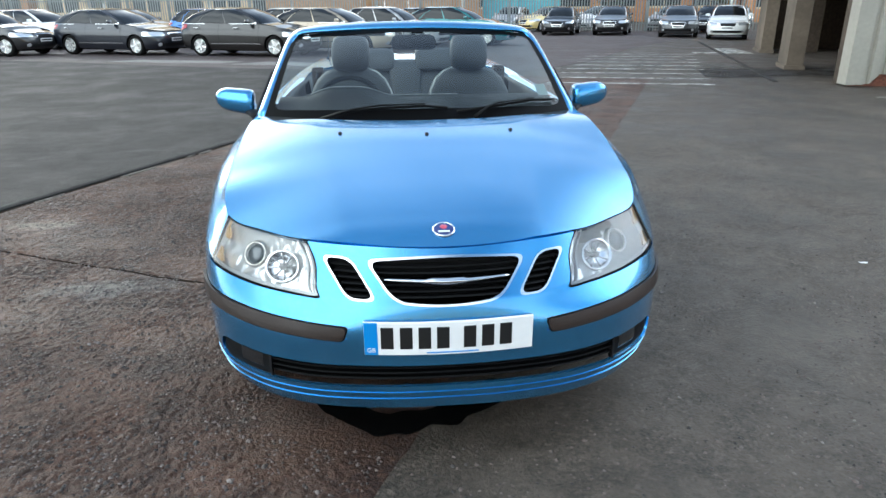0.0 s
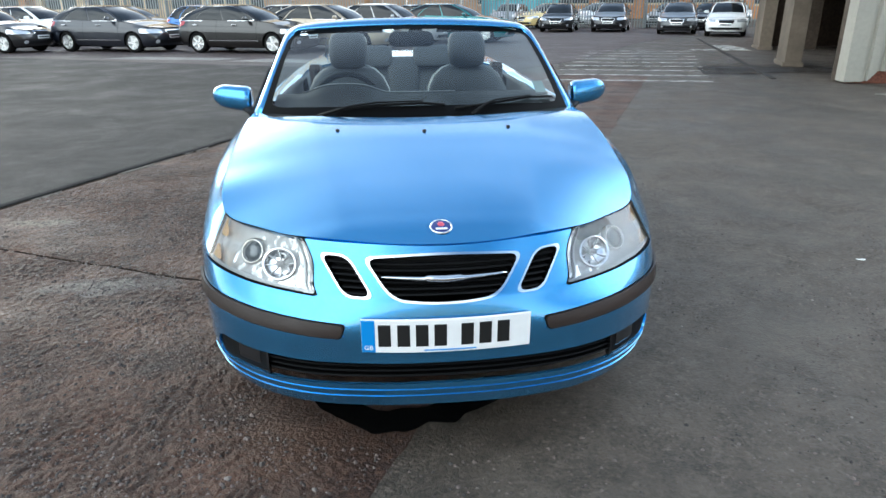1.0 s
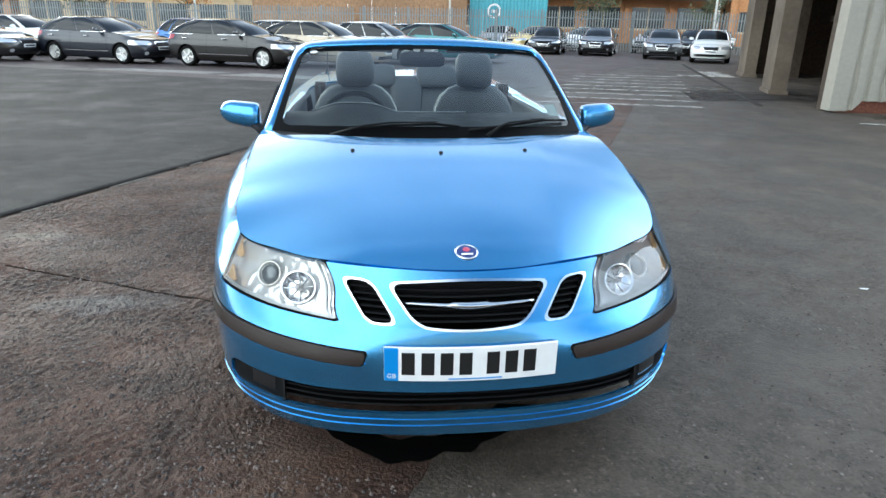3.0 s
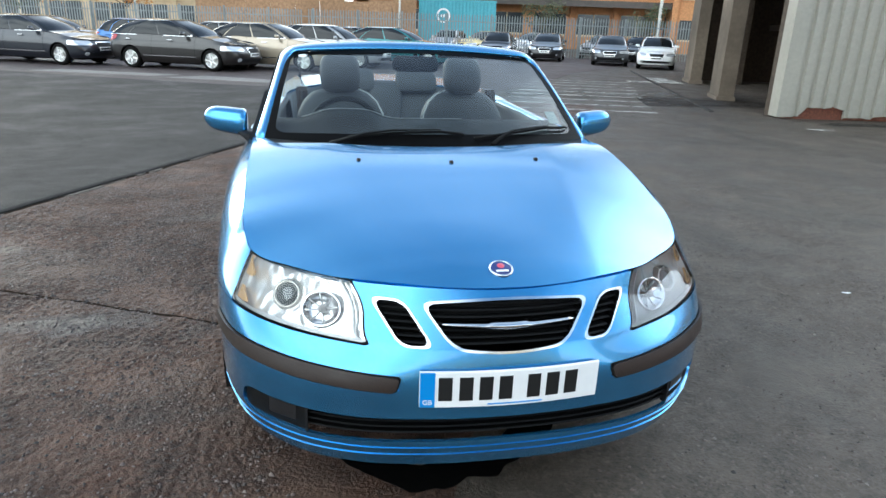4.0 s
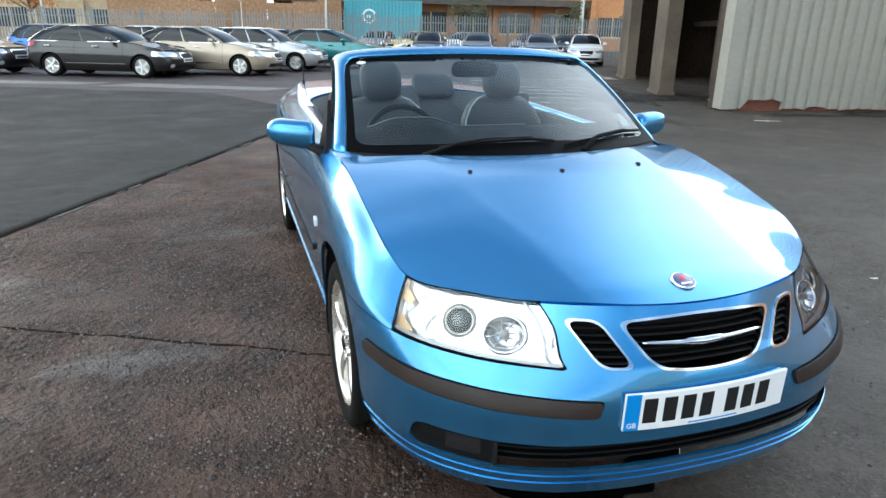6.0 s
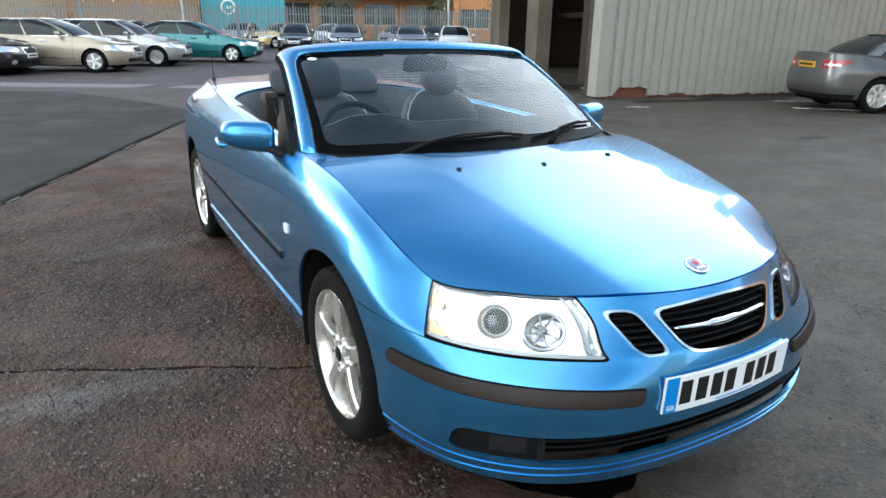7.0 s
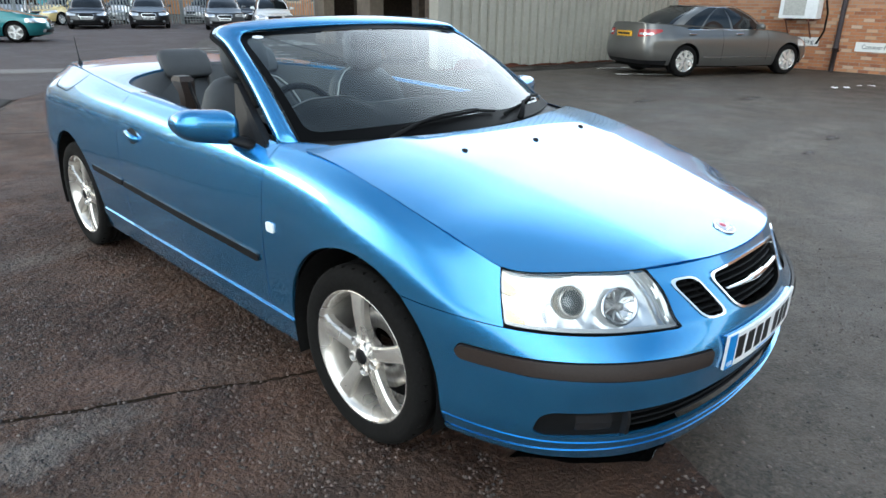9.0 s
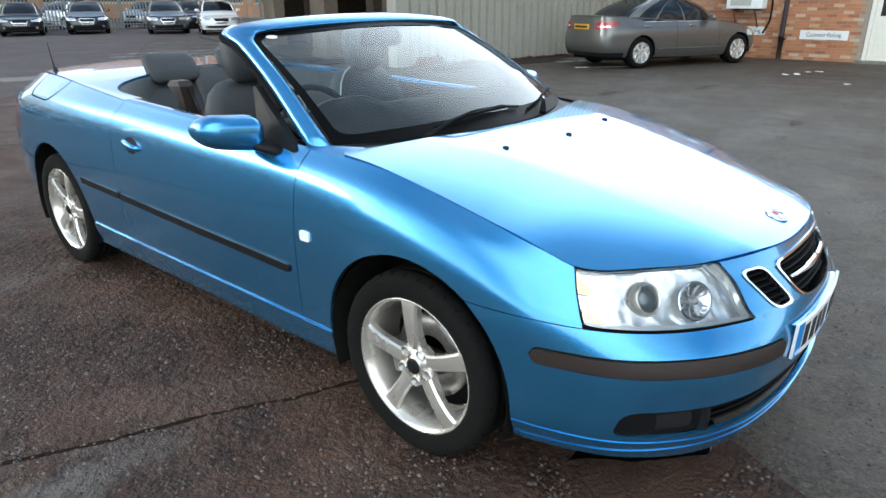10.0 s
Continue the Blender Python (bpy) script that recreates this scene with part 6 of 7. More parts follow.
def front_seat(cx, s):
    base = mesh_ob("seat_cushion", *cushion([((cx, 1.12, 0.32), 0.22, 0.22, 0), ((cx, 1.12, 0.38), 0.255, 0.26, 0), ((cx, 1.11, 0.47), 0.26, 0.27, 0), ((cx, 1.11, 0.53), 0.24, 0.25, 0), ((cx, 1.11, 0.545), 0.18, 0.18, 0)]), DARK_LEATHER, car, "charcoal leather front seat")
    lean = radians(-20)
    rg = [((cx, 1.31, 0.48), 0.23, 0.06, lean), ((cx, 1.33, 0.54), 0.265, 0.085, lean), ((cx, 1.37, 0.68), 0.265, 0.09, lean), ((cx, 1.415, 0.84), 0.262, 0.085, lean), ((cx, 1.44, 0.94), 0.25, 0.075, lean), ((cx, 1.46, 1.01), 0.215, 0.065, lean), ((cx, 1.472, 1.055), 0.165, 0.05, lean), ((cx, 1.478, 1.075), 0.11, 0.03, lean)]
    back_ = mesh_ob("backrest", *cushion(rg), DARK_LEATHER, base)
    for e in (-s,):
        edge_ = [(cx + e * (hw - 0.006), y - hd * 0.72, z + 0.012) for (x, y, z), hw, hd, l in rg[2:]]
        mesh_ob("piping", *tube(edge_, 0.0045, 6), PIPING, back_, "pale seam piping")
    hr = mesh_ob("headrest", *cushion([((cx, 1.462, 1.082), 0.085, 0.035, lean), ((cx, 1.463, 1.10), 0.108, 0.05, lean), ((cx, 1.47, 1.16), 0.117, 0.056, lean), ((cx, 1.48, 1.225), 0.113, 0.052, lean), ((cx, 1.486, 1.258), 0.098, 0.04, lean), ((cx, 1.488, 1.272), 0.07, 0.02, lean)]), DARK_LEATHER, base)
    # belt tower on the outer shoulder
    ox = cx + s * 0.225
    tower = mesh_ob("belt_tower", *loft([[(ox - 0.03, 1.56, 0.70), (ox + 0.03, 1.56, 0.70), (ox + 0.03, 1.63, 0.70), (ox - 0.03, 1.63, 0.70)], [(ox - 0.03, 1.62, 1.0), (ox + 0.03, 1.62, 1.0), (ox + 0.03, 1.68, 1.0), (ox - 0.03, 1.68, 1.0)], [(ox - 0.036, 1.63, 1.055), (ox + 0.036, 1.63, 1.055), (ox + 0.036, 1.74, 1.055), (ox - 0.036, 1.74, 1.055)], [(ox - 0.03, 1.65, 1.078), (ox + 0.03, 1.65, 1.078), (ox + 0.03, 1.72, 1.078), (ox - 0.03, 1.72, 1.078)]], close=True, caps=True), STRIP, base, "grey belt guide", smooth=False)
    mesh_ob("seat_belt", *tube([(ox, 1.62, 1.05), (ox - s * 0.005, 1.56, 0.95), (ox, 1.54, 0.75), (ox + s * 0.02, 1.50, 0.45)], 0.022, 6, 0.12, up=(1, 0, 0)), BLACK, base, "black seat belt")


front_seat(-0.365, -1)
front_seat(0.365, 1)
bench = mesh_ob("rear_bench", *cushion([((0, 2.10, 0.30), 0.53, 0.22, 0), ((0, 2.10, 0.42), 0.56, 0.25, 0), ((0, 2.10, 0.50), 0.55, 0.25, 0), ((0, 2.10, 0.525), 0.46, 0.18, 0)], power=0.4), DARK_LEATHER, car, "charcoal leather rear bench")
for cx in (-0.30, 0.30):
    l = radians(-24)
    mesh_ob("rear_backrest", *cushion([((cx, 2.28, 0.47), 0.24, 0.05, l), ((cx, 2.30, 0.55), 0.275, 0.075, l), ((cx, 2.36, 0.75), 0.275, 0.08, l), ((cx, 2.43, 0.93), 0.265, 0.07, l), ((cx, 2.455, 1.0), 0.24, 0.055, l), ((cx, 2.465, 1.025), 0.18, 0.03, l)], power=0.45), DARK_LEATHER, bench)
    mesh_ob("rear_headrest", *cushion([((cx + (0.07 if cx < 0 else -0.07), 2.40, 1.0), 0.13, 0.03, l), ((cx + (0.07 if cx < 0 else -0.07), 2.41, 1.03), 0.15, 0.05, l), ((cx + (0.07 if cx < 0 else -0.07), 2.44, 1.09), 0.152, 0.052, l), ((cx + (0.07 if cx < 0 else -0.07), 2.455, 1.125), 0.145, 0.04, l), ((cx + (0.07 if cx < 0 else -0.07), 2.46, 1.14), 0.11, 0.018, l)], power=0.4), DARK_LEATHER, bench)
mesh_ob("rear_armrest", *cushion([((0, 2.26, 0.50), 0.08, 0.05, -0.4), ((0, 2.30, 0.60), 0.10, 0.06, -0.4), ((0, 2.35, 0.80), 0.11, 0.06, -0.4), ((0, 2.40, 1.00), 0.12, 0.05, -0.4), ((0, 2.42, 1.055), 0.11, 0.03, -0.4)]), DARK_LEATHER, bench)
# dashboard with binnacle, wheel, console, mirror
rows = []
for s in np.linspace(-1, 1, 41):
    x = 0.71 * s
    hump = 0.045 * math.exp(-(((x + 0.36) / 0.17) ** 4))
    yb = 0.30 + 0.21 * s**2
    rows.append([(x, yb, 0.930), (x, yb + 0.15, 0.955 + hump * 0.1), (x, 0.66 + 0.06 * s**2, 0.985 + hump * 0.5), (x, 0.78 + 0.03 * s**2, 1.000 + hump), (x, 0.835 + 0.02 * s**2, 0.995 + hump), (x, 0.855, 0.960 + hump), (x, 0.85, 0.80), (x, 0.80, 0.55), (x, 0.70, 0.31)])
dash = mesh_ob("dashboard", *loft(rows), DASH, car, "dark grey dashboard")
# pale reflection along the dash edge, built as a thin steel tube
mesh_ob("dash_edge", *tube([(x, 0.79 + 0.06 * x * x, 1.004 + 0.045 * math.exp(-(((x + 0.36) / 0.17) ** 4))) for x in np.linspace(-0.58, 0.22, 30)], 0.003, 6), STEEL, dash, "thin pale edge line")
m = pose(-0.36, 0.955, 0.905, 64, 0, 0)
ring = [m @ Vector((0.187 * math.cos(a), 0.187 * math.sin(a), 0)) for a in np.linspace(0, 2 * math.pi, 41)]
sw = mesh_ob("steering_wheel", *tube(ring, 0.0155, 10, up=tuple(m.to_3x3() @ Vector((0, 0, 1)))), DASH, car, "dark leather steering wheel")
v, f = lathe([(0.075, -0.03), (0.078, 0.0), (0.06, 0.018), (0.001, 0.024)], 24, "z")
mesh_ob("wheel_boss", [m @ Vector(p) for p in v], f, DASH, sw)
for a in (200, 340, 270):
    bm = bmesh.new()
    box(bm, 0.06, 0.182, -0.016, 0.016, -0.008, 0.006, m=m @ pose(0, 0, 0, 0, 0, a), bevel=0.004)
    part("wheel_spoke", bm, DASH, sw)
mesh_ob("steering_column", *tube([(-0.36, 0.80, 0.84), (-0.36, 0.95, 0.90)], 0.04, 12), DASH, sw)
mesh_ob("centre_console", *cushion([((0, 1.15, 0.30), 0.10, 0.42, 0), ((0, 1.15, 0.50), 0.10, 0.42, 0), ((0, 1.15, 0.56), 0.08, 0.40, 0)], power=0.4), DASH, car)
rv = mesh_ob("interior_mirror", *cushion([((0, 0.955, 1.222), 0.095, 0.012, 0), ((0, 0.95, 1.232), 0.117, 0.02, 0), ((0, 0.945, 1.262), 0.122, 0.024, 0), ((0, 0.95, 1.290), 0.112, 0.02, 0), ((0, 0.955, 1.300), 0.09, 0.012, 0)], power=0.4), BLACK, wf, "black interior mirror")
mesh_ob("mirror_foot", *tube([(0, 0.95, 1.28), (0, 0.955, 1.31)], 0.012, 8), BLACK, rv)
for s in (1, -1):
    bm = bmesh.new()
    box(bm, -0.19, 0.19, -0.008, 0.008, -0.085, 0.02, m=pose(s * 0.34, 1.06, 1.325, 68, 0, 0), bevel=0.006, segments=2)
    part("sun_visor", bm, DASH, wf, "dark sun visor folded up")


# ---- parked cars ----
TINT = mat("tinted_car_glass", (0.010, 0.012, 0.014), 0.04, 0.0, 0.0, spec=0.4)
LAMP = mat("far_headlamp", (0.72, 0.74, 0.76), 0.12, 0.6, 1.0)
RIMS = grained("far_alloy", (0.78, 0.77, 0.75), 0.3, 20, 0.08, 0.0, 0.7)
YELLOW = mat("yellow_plate", (0.75, 0.42, 0.02), 0.4)

KINDS = {
    # wheelbase, half width, nose, tail, bonnet height, belt, roof, screen base, roof front, roof rear, tail glass base, tail deck height
    "estate": dict(wb=2.78, w=0.92, nose=-0.95, tail=3.68, hood=0.84, base=1.02, belt=1.00, roof=1.485, s0=0.42, r0=1.38, r1=2.75, s1=3.66, deck=1.06, cabin=0.79, top=0.585),
    "saloon": dict(wb=2.76, w=0.885, nose=-0.83, tail=3.76, hood=0.78, base=0.97, belt=0.95, roof=1.45, s0=0.50, r0=1.26, r1=2.35, s1=3.22, deck=1.06, cabin=0.77, top=0.57),
    "hatch": dict(wb=2.62, w=0.88, nose=-0.85, tail=3.42, hood=0.80, base=1.02, belt=0.98, roof=1.48, s0=0.42, r0=1.20, r1=2.70, s1=3.28, deck=1.04, cabin=0.77, top=0.59),
}


def parked_car(label, paint, kind, place, turn, group="parked cars", rim="five", plate=WHITE, step=0.05, trim=None):
    k = KINDS[kind]
    w, n, t, wb = k["w"], k["nose"], k["tail"], k["wb"]
    whole = thing("parked_car", label, "car", pose(place[0], place[1], 0.004, 0, 0, turn), group)
    ys = [n + 0.42, 0.0, k["s0"], 1.25, 2.0, wb - 0.1, wb + 0.45]

    def rail(zf, zs, zt, inset, nose_in, tail_in):
        """zf, zs, zt: heights at nose, flank and tail."""
        wf = w - inset
        pts = [(0, n + nose_in, zf), (0.5 * wf, n + 0.05 + nose_in, zf), (0.80 * wf, n + 0.19 + nose_in, zf + 0.005)]
        for i, y in enumerate(ys):
            f = i / (len(ys) - 1)
            z = np.interp(f, [0, 0.5, 1], zs)
            pts.append((wf * (0.955, 0.99, 1, 1, 1, 0.995, 0.975)[i], y, float(z)))
        pts += [(0.84 * wf, t - 0.10 - tail_in, zt), (0.5 * wf, t - 0.02 - tail_in, zt), (0, t - tail_in, zt)]
        return pts

    b = k["belt"]
    crest = [(0, n + 0.10, k["hood"] - 0.09), (0.45 * w, n + 0.16, k["hood"] - 0.09), (0.72 * w, n + 0.34, k["hood"] - 0.06)]
    zc = [k["hood"] - 0.01, 0.5 * (k["hood"] + k["base"]) - 0.02, k["base"] - 0.05, b, b + 0.01, b + 0.03, k["deck"] - 0.01]
    crest += [(w * f, y, z) for f, y, z in zip((0.83, 0.86, 0.875, 0.88, 0.88, 0.87, 0.83), ys, zc)]
    crest += [(0.70 * w, t - 0.16, k["deck"]), (0.42 * w, t - 0.10, k["deck"]), (0, t - 0.08, k["deck"])]
    sk = Skin([rail(0.22, (0.22, 0.20, 0.24), 0.26, 0.07, 0.06, 0.08), rail(0.34, (0.33, 0.32, 0.36), 0.38, 0.02, 0.0, 0.02), rail(0.52, (0.54, 0.56, 0.58), 0.58, 0.0, 0.0, 0.0), rail(0.64, (0.70, 0.78, 0.80), 0.80, 0.012, 0.035, 0.03), crest])
    um, vm, vv = sk.cols()[-1], sk.V[-1], sk.V
    rr = 0.325

    def arch2(p):
        d = lambda yc: np.sqrt((p[:, 1] - yc) ** 2 + np.maximum(p[:, 2] - rr, 0) ** 2) - 0.365
        return np.where(np.abs(p[:, 0]) > 0.55, np.minimum(d(0.0), d(wb)), 1.0)

    body = mesh_ob("body", *cut(sk, steps(-um, um, step), steps(0, vm, 0.04), lambda p, u, v: arch2(p), depth=0.02), paint, whole)
    front = lambda p: n + 0.62 - p[:, 1]
    head = lambda p, u, v: smin(front(p), np.abs(p[:, 0]) - 0.50 * w, 0.735 - p[:, 2] + 0.04 * (p[:, 1] - n), p[:, 2] - 0.615, k=0.05)
    us = steps(0.1, 1.5, 0.022)
    for s in (1, -1):
        v, f = cut(sk, us, steps(vv[2], vm, 0.016), head, lift=0.006, depth=0.01)
        mesh_ob("headlamp", v * (s, 1, 1), f if s > 0 else [q[::-1] for q in f], LAMP, body, "clear headlamp")
        tl = lambda p, u, v: smin(p[:, 1] - (t - 0.42), np.abs(p[:, 0]) - 0.50 * w, (0.955 if kind != "estate" else 1.0) - p[:, 2], p[:, 2] - (0.80 if kind != "estate" else 0.76) - 0.12 * np.clip((t - 0.05 - p[:, 1]) / 0.4, 0, 1), k=0.04)
        v, f = cut(sk, steps(um - 1.6, um, 0.025), steps(vv[2], vm, 0.018), tl, lift=0.006, depth=0.01)
        mesh_ob("tail_lamp", v * (s, 1, 1), f if s > 0 else [q[::-1] for q in f], RED, body, "red tail lamp")
    usn = steps(-0.75, 0.75, 0.025)
    gr = lambda p, u, v: smin(0.30 + 0.25 * (p[:, 2] - 0.6) - np.abs(p[:, 0]), 0.70 - p[:, 2], p[:, 2] - 0.56, k=0.04)
    grl = mesh_ob("grille", *cut(sk, usn, steps(vv[1], vm, 0.016), gr, lift=0.008, depth=0.012), BLACK, body, "black grille")
    mesh_ob("grille_frame", *cut(sk, usn, steps(vv[1], vm, 0.012), lambda p, u, v: 0.010 - np.abs(gr(p, u, v)), lift=0.012, depth=0.012), CHROME, grl)
    mesh_ob("lower_intake", *cut(sk, usn, steps(vv[0], vv[2], 0.016), lambda p, u, v: smin(0.62 - np.abs(p[:, 0]), 0.40 - p[:, 2], p[:, 2] - 0.30, k=0.05), lift=0.006, depth=0.01), BLACK, body)
    for s in (1, -1):
        v, f = cut(sk, steps(0.5, 1.3, 0.025), steps(vv[0], vv[2], 0.018), lambda p, u, v: 0.055 - np.sqrt((p[:, 2] - 0.36) ** 2 + (np.abs(p[:, 0]) - 0.72 * w) ** 2), lift=0.008, depth=0.008)
        if f:
            mesh_ob("fog_lamp", v * (s, 1, 1), f if s > 0 else [q[::-1] for q in f], LAMP, body)
    pl = boxed("number_plate", (-0.26, 0.26, n - 0.018, n - 0.004, 0.455, 0.56), WHITE, body, bevel=0.004)
    boxed("plate_bar", (-0.22, 0.22, n - 0.021, n - 0.017, 0.485, 0.53), INK, pl)
    pl = boxed("number_plate", (-0.26, 0.26, t - 0.036, t - 0.010, 0.80, 0.91), YELLOW, body, "yellow rear number plate", bevel=0.004)
    boxed("plate_bar", (-0.22, 0.22, t - 0.012, t - 0.0075, 0.835, 0.875), INK, pl)
    v, f = cut(sk, steps(um - 1.2, um, 0.025), steps(vv[0], vv[2], 0.018), lambda p, u, v: np.minimum(p[:, 1] - (t - 0.55), 0.34 - p[:, 2]), lift=0.006, depth=0.01)
    for s in (1, -1):
        if f:
            mesh_ob("rear_valance", v * (s, 1, 1), f if s > 0 else [q[::-1] for q in f], BLACK, body)
        v2, f2 = cut(sk, steps(um - 1.6, um, 0.02), steps(vv[2], vm, 0.012), lambda p, u, v: smin(p[:, 1] - (t - 0.22), np.abs(p[:, 0]) - 0.55 * w, 0.885 - p[:, 2], p[:, 2] - 0.845, k=0.02), lift=0.010, depth=0.006)
        if f2 and kind == "saloon":
            mesh_ob("reversing_lamp", v2 * (s, 1, 1), f2 if s > 0 else [q[::-1] for q in f2], LAMP, body)
    # top of the body
    rim_ = [tuple(sk.at(np.array([u]), np.array([vm]))[0]) for u in np.linspace(0, um, 60)]
    ins = poly_dist([(r[0], r[1]) for r in rim_] + [(-r[0], r[1]) for r in rim_[::-1]])

    def top_z(x, y):
        we = 0.80 * w
        ez = np.interp(y, [n + 0.1, n + 0.34, n + 0.7, 0.0, k["s0"], 1.25, wb, t], [k["hood"] - 0.085, k["hood"] - 0.035, k["hood"] + 0.015, 0.5 * (k["hood"] + k["base"]) + 0.01, k["base"] - 0.02, b, k["deck"] - 0.01, k["deck"]])
        return ez + 0.030 * (1 - np.clip(np.abs(x) / we, 0, 1.2) ** 2)

    mesh_ob("bonnet", *cut(Field(top_z), steps(-w, w, 0.05), steps(n, t, 0.05), lambda p, u, v: ins(p[:, 0], p[:, 1]) + 0.004, depth=0.05), paint, whole)
    # cabin
    def ring(z, y0, y1, wg, bow):
        return [(0, y0 - bow, z), (0.5 * wg, y0 - bow * 0.5, z), (0.90 * wg, y0 + 0.10, z), (wg, y0 + 0.34, z), (wg * 1.015, 0.5 * (y0 + y1), z), (wg * 0.99, y1 - 0.30, z), (0.88 * wg, y1 - 0.06, z), (0.5 * wg, y1 + 0.03, z), (0, y1 + 0.05, z)]

    cb = Skin([ring(b - 0.03, k["s0"], k["s1"], k["cabin"], 0.10), ring(0.5 * (b + k["roof"]), 0.5 * (k["s0"] + k["r0"]) - 0.03, 0.5 * (k["s1"] + k["r1"]) + 0.05, 0.5 * (k["cabin"] + k["top"]) + 0.025, 0.09), ring(k["roof"] - 0.05, k["r0"], k["r1"], k["top"], 0.08)])
    cu, cv = cb.cols(), cb.V
    cabin = mesh_ob("cabin", *cut(cb, steps(-cu[-1], cu[-1], 0.06), steps(0, cv[-1], 0.05), lambda p, u, v: v * 0 + 1.0, depth=0), paint, whole)
    roof_in = poly_dist([tuple(p[:2]) for p in cb.at(np.linspace(-cu[-1], cu[-1], 80), np.full(80, cv[-1]))])
    rise = lambda x, y: k["roof"] - 0.05 + 0.055 * np.clip(1 - (np.abs(x) / (k["top"] * 1.03)) ** 2.5, 0, 1) * np.clip(1 - ((y - 0.5 * (k["r0"] + k["r1"])) / (0.5 * (k["r1"] - k["r0"]) + 0.14)) ** 4, 0, 1)
    mesh_ob("roof", *cut(Field(rise), steps(-0.75, 0.75, 0.05), steps(k["r0"] - 0.2, k["r1"] + 0.15, 0.05), lambda p, u, v: roof_in(p[:, 0], p[:, 1]) + 0.002, depth=0.01), paint, cabin)
    lo, hi = cv[0] + 0.05, cv[-1] - 0.03
    belt = lambda v: np.minimum(v - lo, hi - v)
    mesh_ob("windscreen", *cut(cb, steps(-cu[2] - 0.05, cu[2] + 0.05, 0.04), steps(lo - 0.05, cv[-1], 0.03), lambda p, u, v: smin(cu[2] - 0.02 - np.abs(u), v - lo + 0.04, hi - v, k=0.06), lift=0.006, depth=0.008), TINT, cabin, "dark glossy windscreen")
    mesh_ob("rear_screen", *cut(cb, np.concatenate([steps(cu[6] - 0.05, cu[-1], 0.04)]), steps(lo - 0.05, cv[-1], 0.03), lambda p, u, v: smin(np.abs(u) - cu[6] - 0.03, v - lo - 0.02, hi - v, k=0.06), lift=0.006, depth=0.008), TINT, cabin)
    v, f = cut(cb, np.concatenate([steps(cu[6] - 0.05, cu[-1], 0.04)]), steps(lo - 0.05, cv[-1], 0.03), lambda p, u, v: smin(np.abs(u) - cu[6] - 0.03, v - lo - 0.02, hi - v, k=0.06), lift=0.006, depth=0.008)
    mesh_ob("rear_screen", v * (-1, 1, 1), [q[::-1] for q in f], TINT, cabin)
    a0, a1 = cu[2] + 0.11, cu[6] - (0.06 if kind != "saloon" else 0.20)
    mid1, mid2 = a0 + 0.40 * (a1 - a0), a0 + 0.74 * (a1 - a0)
    for s in (1, -1):
        v, f = cut(cb, steps(a0 - 0.05, a1 + 0.05, 0.03), steps(0, cv[-1], 0.018), lambda p, u, v: 0.011 - np.abs(smin(u - a0 + 0.2 * 0, a1 - u, v - lo, hi - v, k=0.10) + 0.006), lift=0.009, depth=0.01)
        mesh_ob("window_trim", v * (s, 1, 1), f if s > 0 else [q[::-1] for q in f], trim or CHROME, cabin)
        for p0, p1 in ((a0, mid1), (mid1, mid2), (mid2, a1)):
            v, f = cut(cb, steps(p0 - 0.04, p1 + 0.04, 0.03), steps(0, cv[-1], 0.022), lambda p, u, v: np.minimum(smin(u - a0, a1 - u, v - lo, hi - v, k=0.10), np.minimum(u - p0, p1 - u) - 0.018), lift=0.006, depth=0.008)
            if f:
                mesh_ob("side_window", v * (s, 1, 1), f if s > 0 else [q[::-1] for q in f], TINT, cabin)
        mesh_ob("door_mirror", *cushion([((s * (w * 0.93), k["s0"] + 0.42, b + 0.00), 0.03, 0.03, 0), ((s * (w * 1.04), k["s0"] + 0.44, b + 0.02), 0.10, 0.055, 0), ((s * (w * 1.05), k["s0"] + 0.45, b + 0.08), 0.10, 0.055, 0), ((s * (w * 1.04), k["s0"] + 0.45, b + 0.125), 0.07, 0.035, 0)], 12), paint, whole)
        # door gaps, sill trim and handles
        for y0 in (k["s0"] + 0.12, 0.5 * (k["s0"] + k["s1"]) - 0.02):
            uc = float(np.interp(y0, [p[1] for p in sk.at(sk.cols()[3:10], np.full(7, vv[2]))], sk.cols()[3:10]))
            v, f = cut(sk, np.linspace(uc - 0.004, uc + 0.004, 3), steps(vv[1], vm, 0.04), lambda p, u, v: v * 0 + 1.0, lift=0.0025, depth=0)
            mesh_ob("door_gap", v * (s, 1, 1), f if s > 0 else [q[::-1] for q in f], DARK, body)
            boxed("door_handle", (s * w * 0.99 - 0.016, s * w * 0.99 + 0.016, y0 + 0.72, y0 + 0.90, 0.855, 0.885), paint if trim else CHROME, body, bevel=0.008)
        v, f = cut(sk, steps(sk.cols()[3], sk.cols()[10], 0.05), steps(vv[1], vv[2], 0.02), lambda p, u, v: np.minimum.reduce([0.012 - np.abs(p[:, 2] - 0.40), p[:, 1] - 0.5, wb - 0.45 - p[:, 1]]), lift=0.008, depth=0.01)
        if f:
            mesh_ob("sill_trim", v * (s, 1, 1), f if s > 0 else [q[::-1] for q in f], trim or CHROME, body)
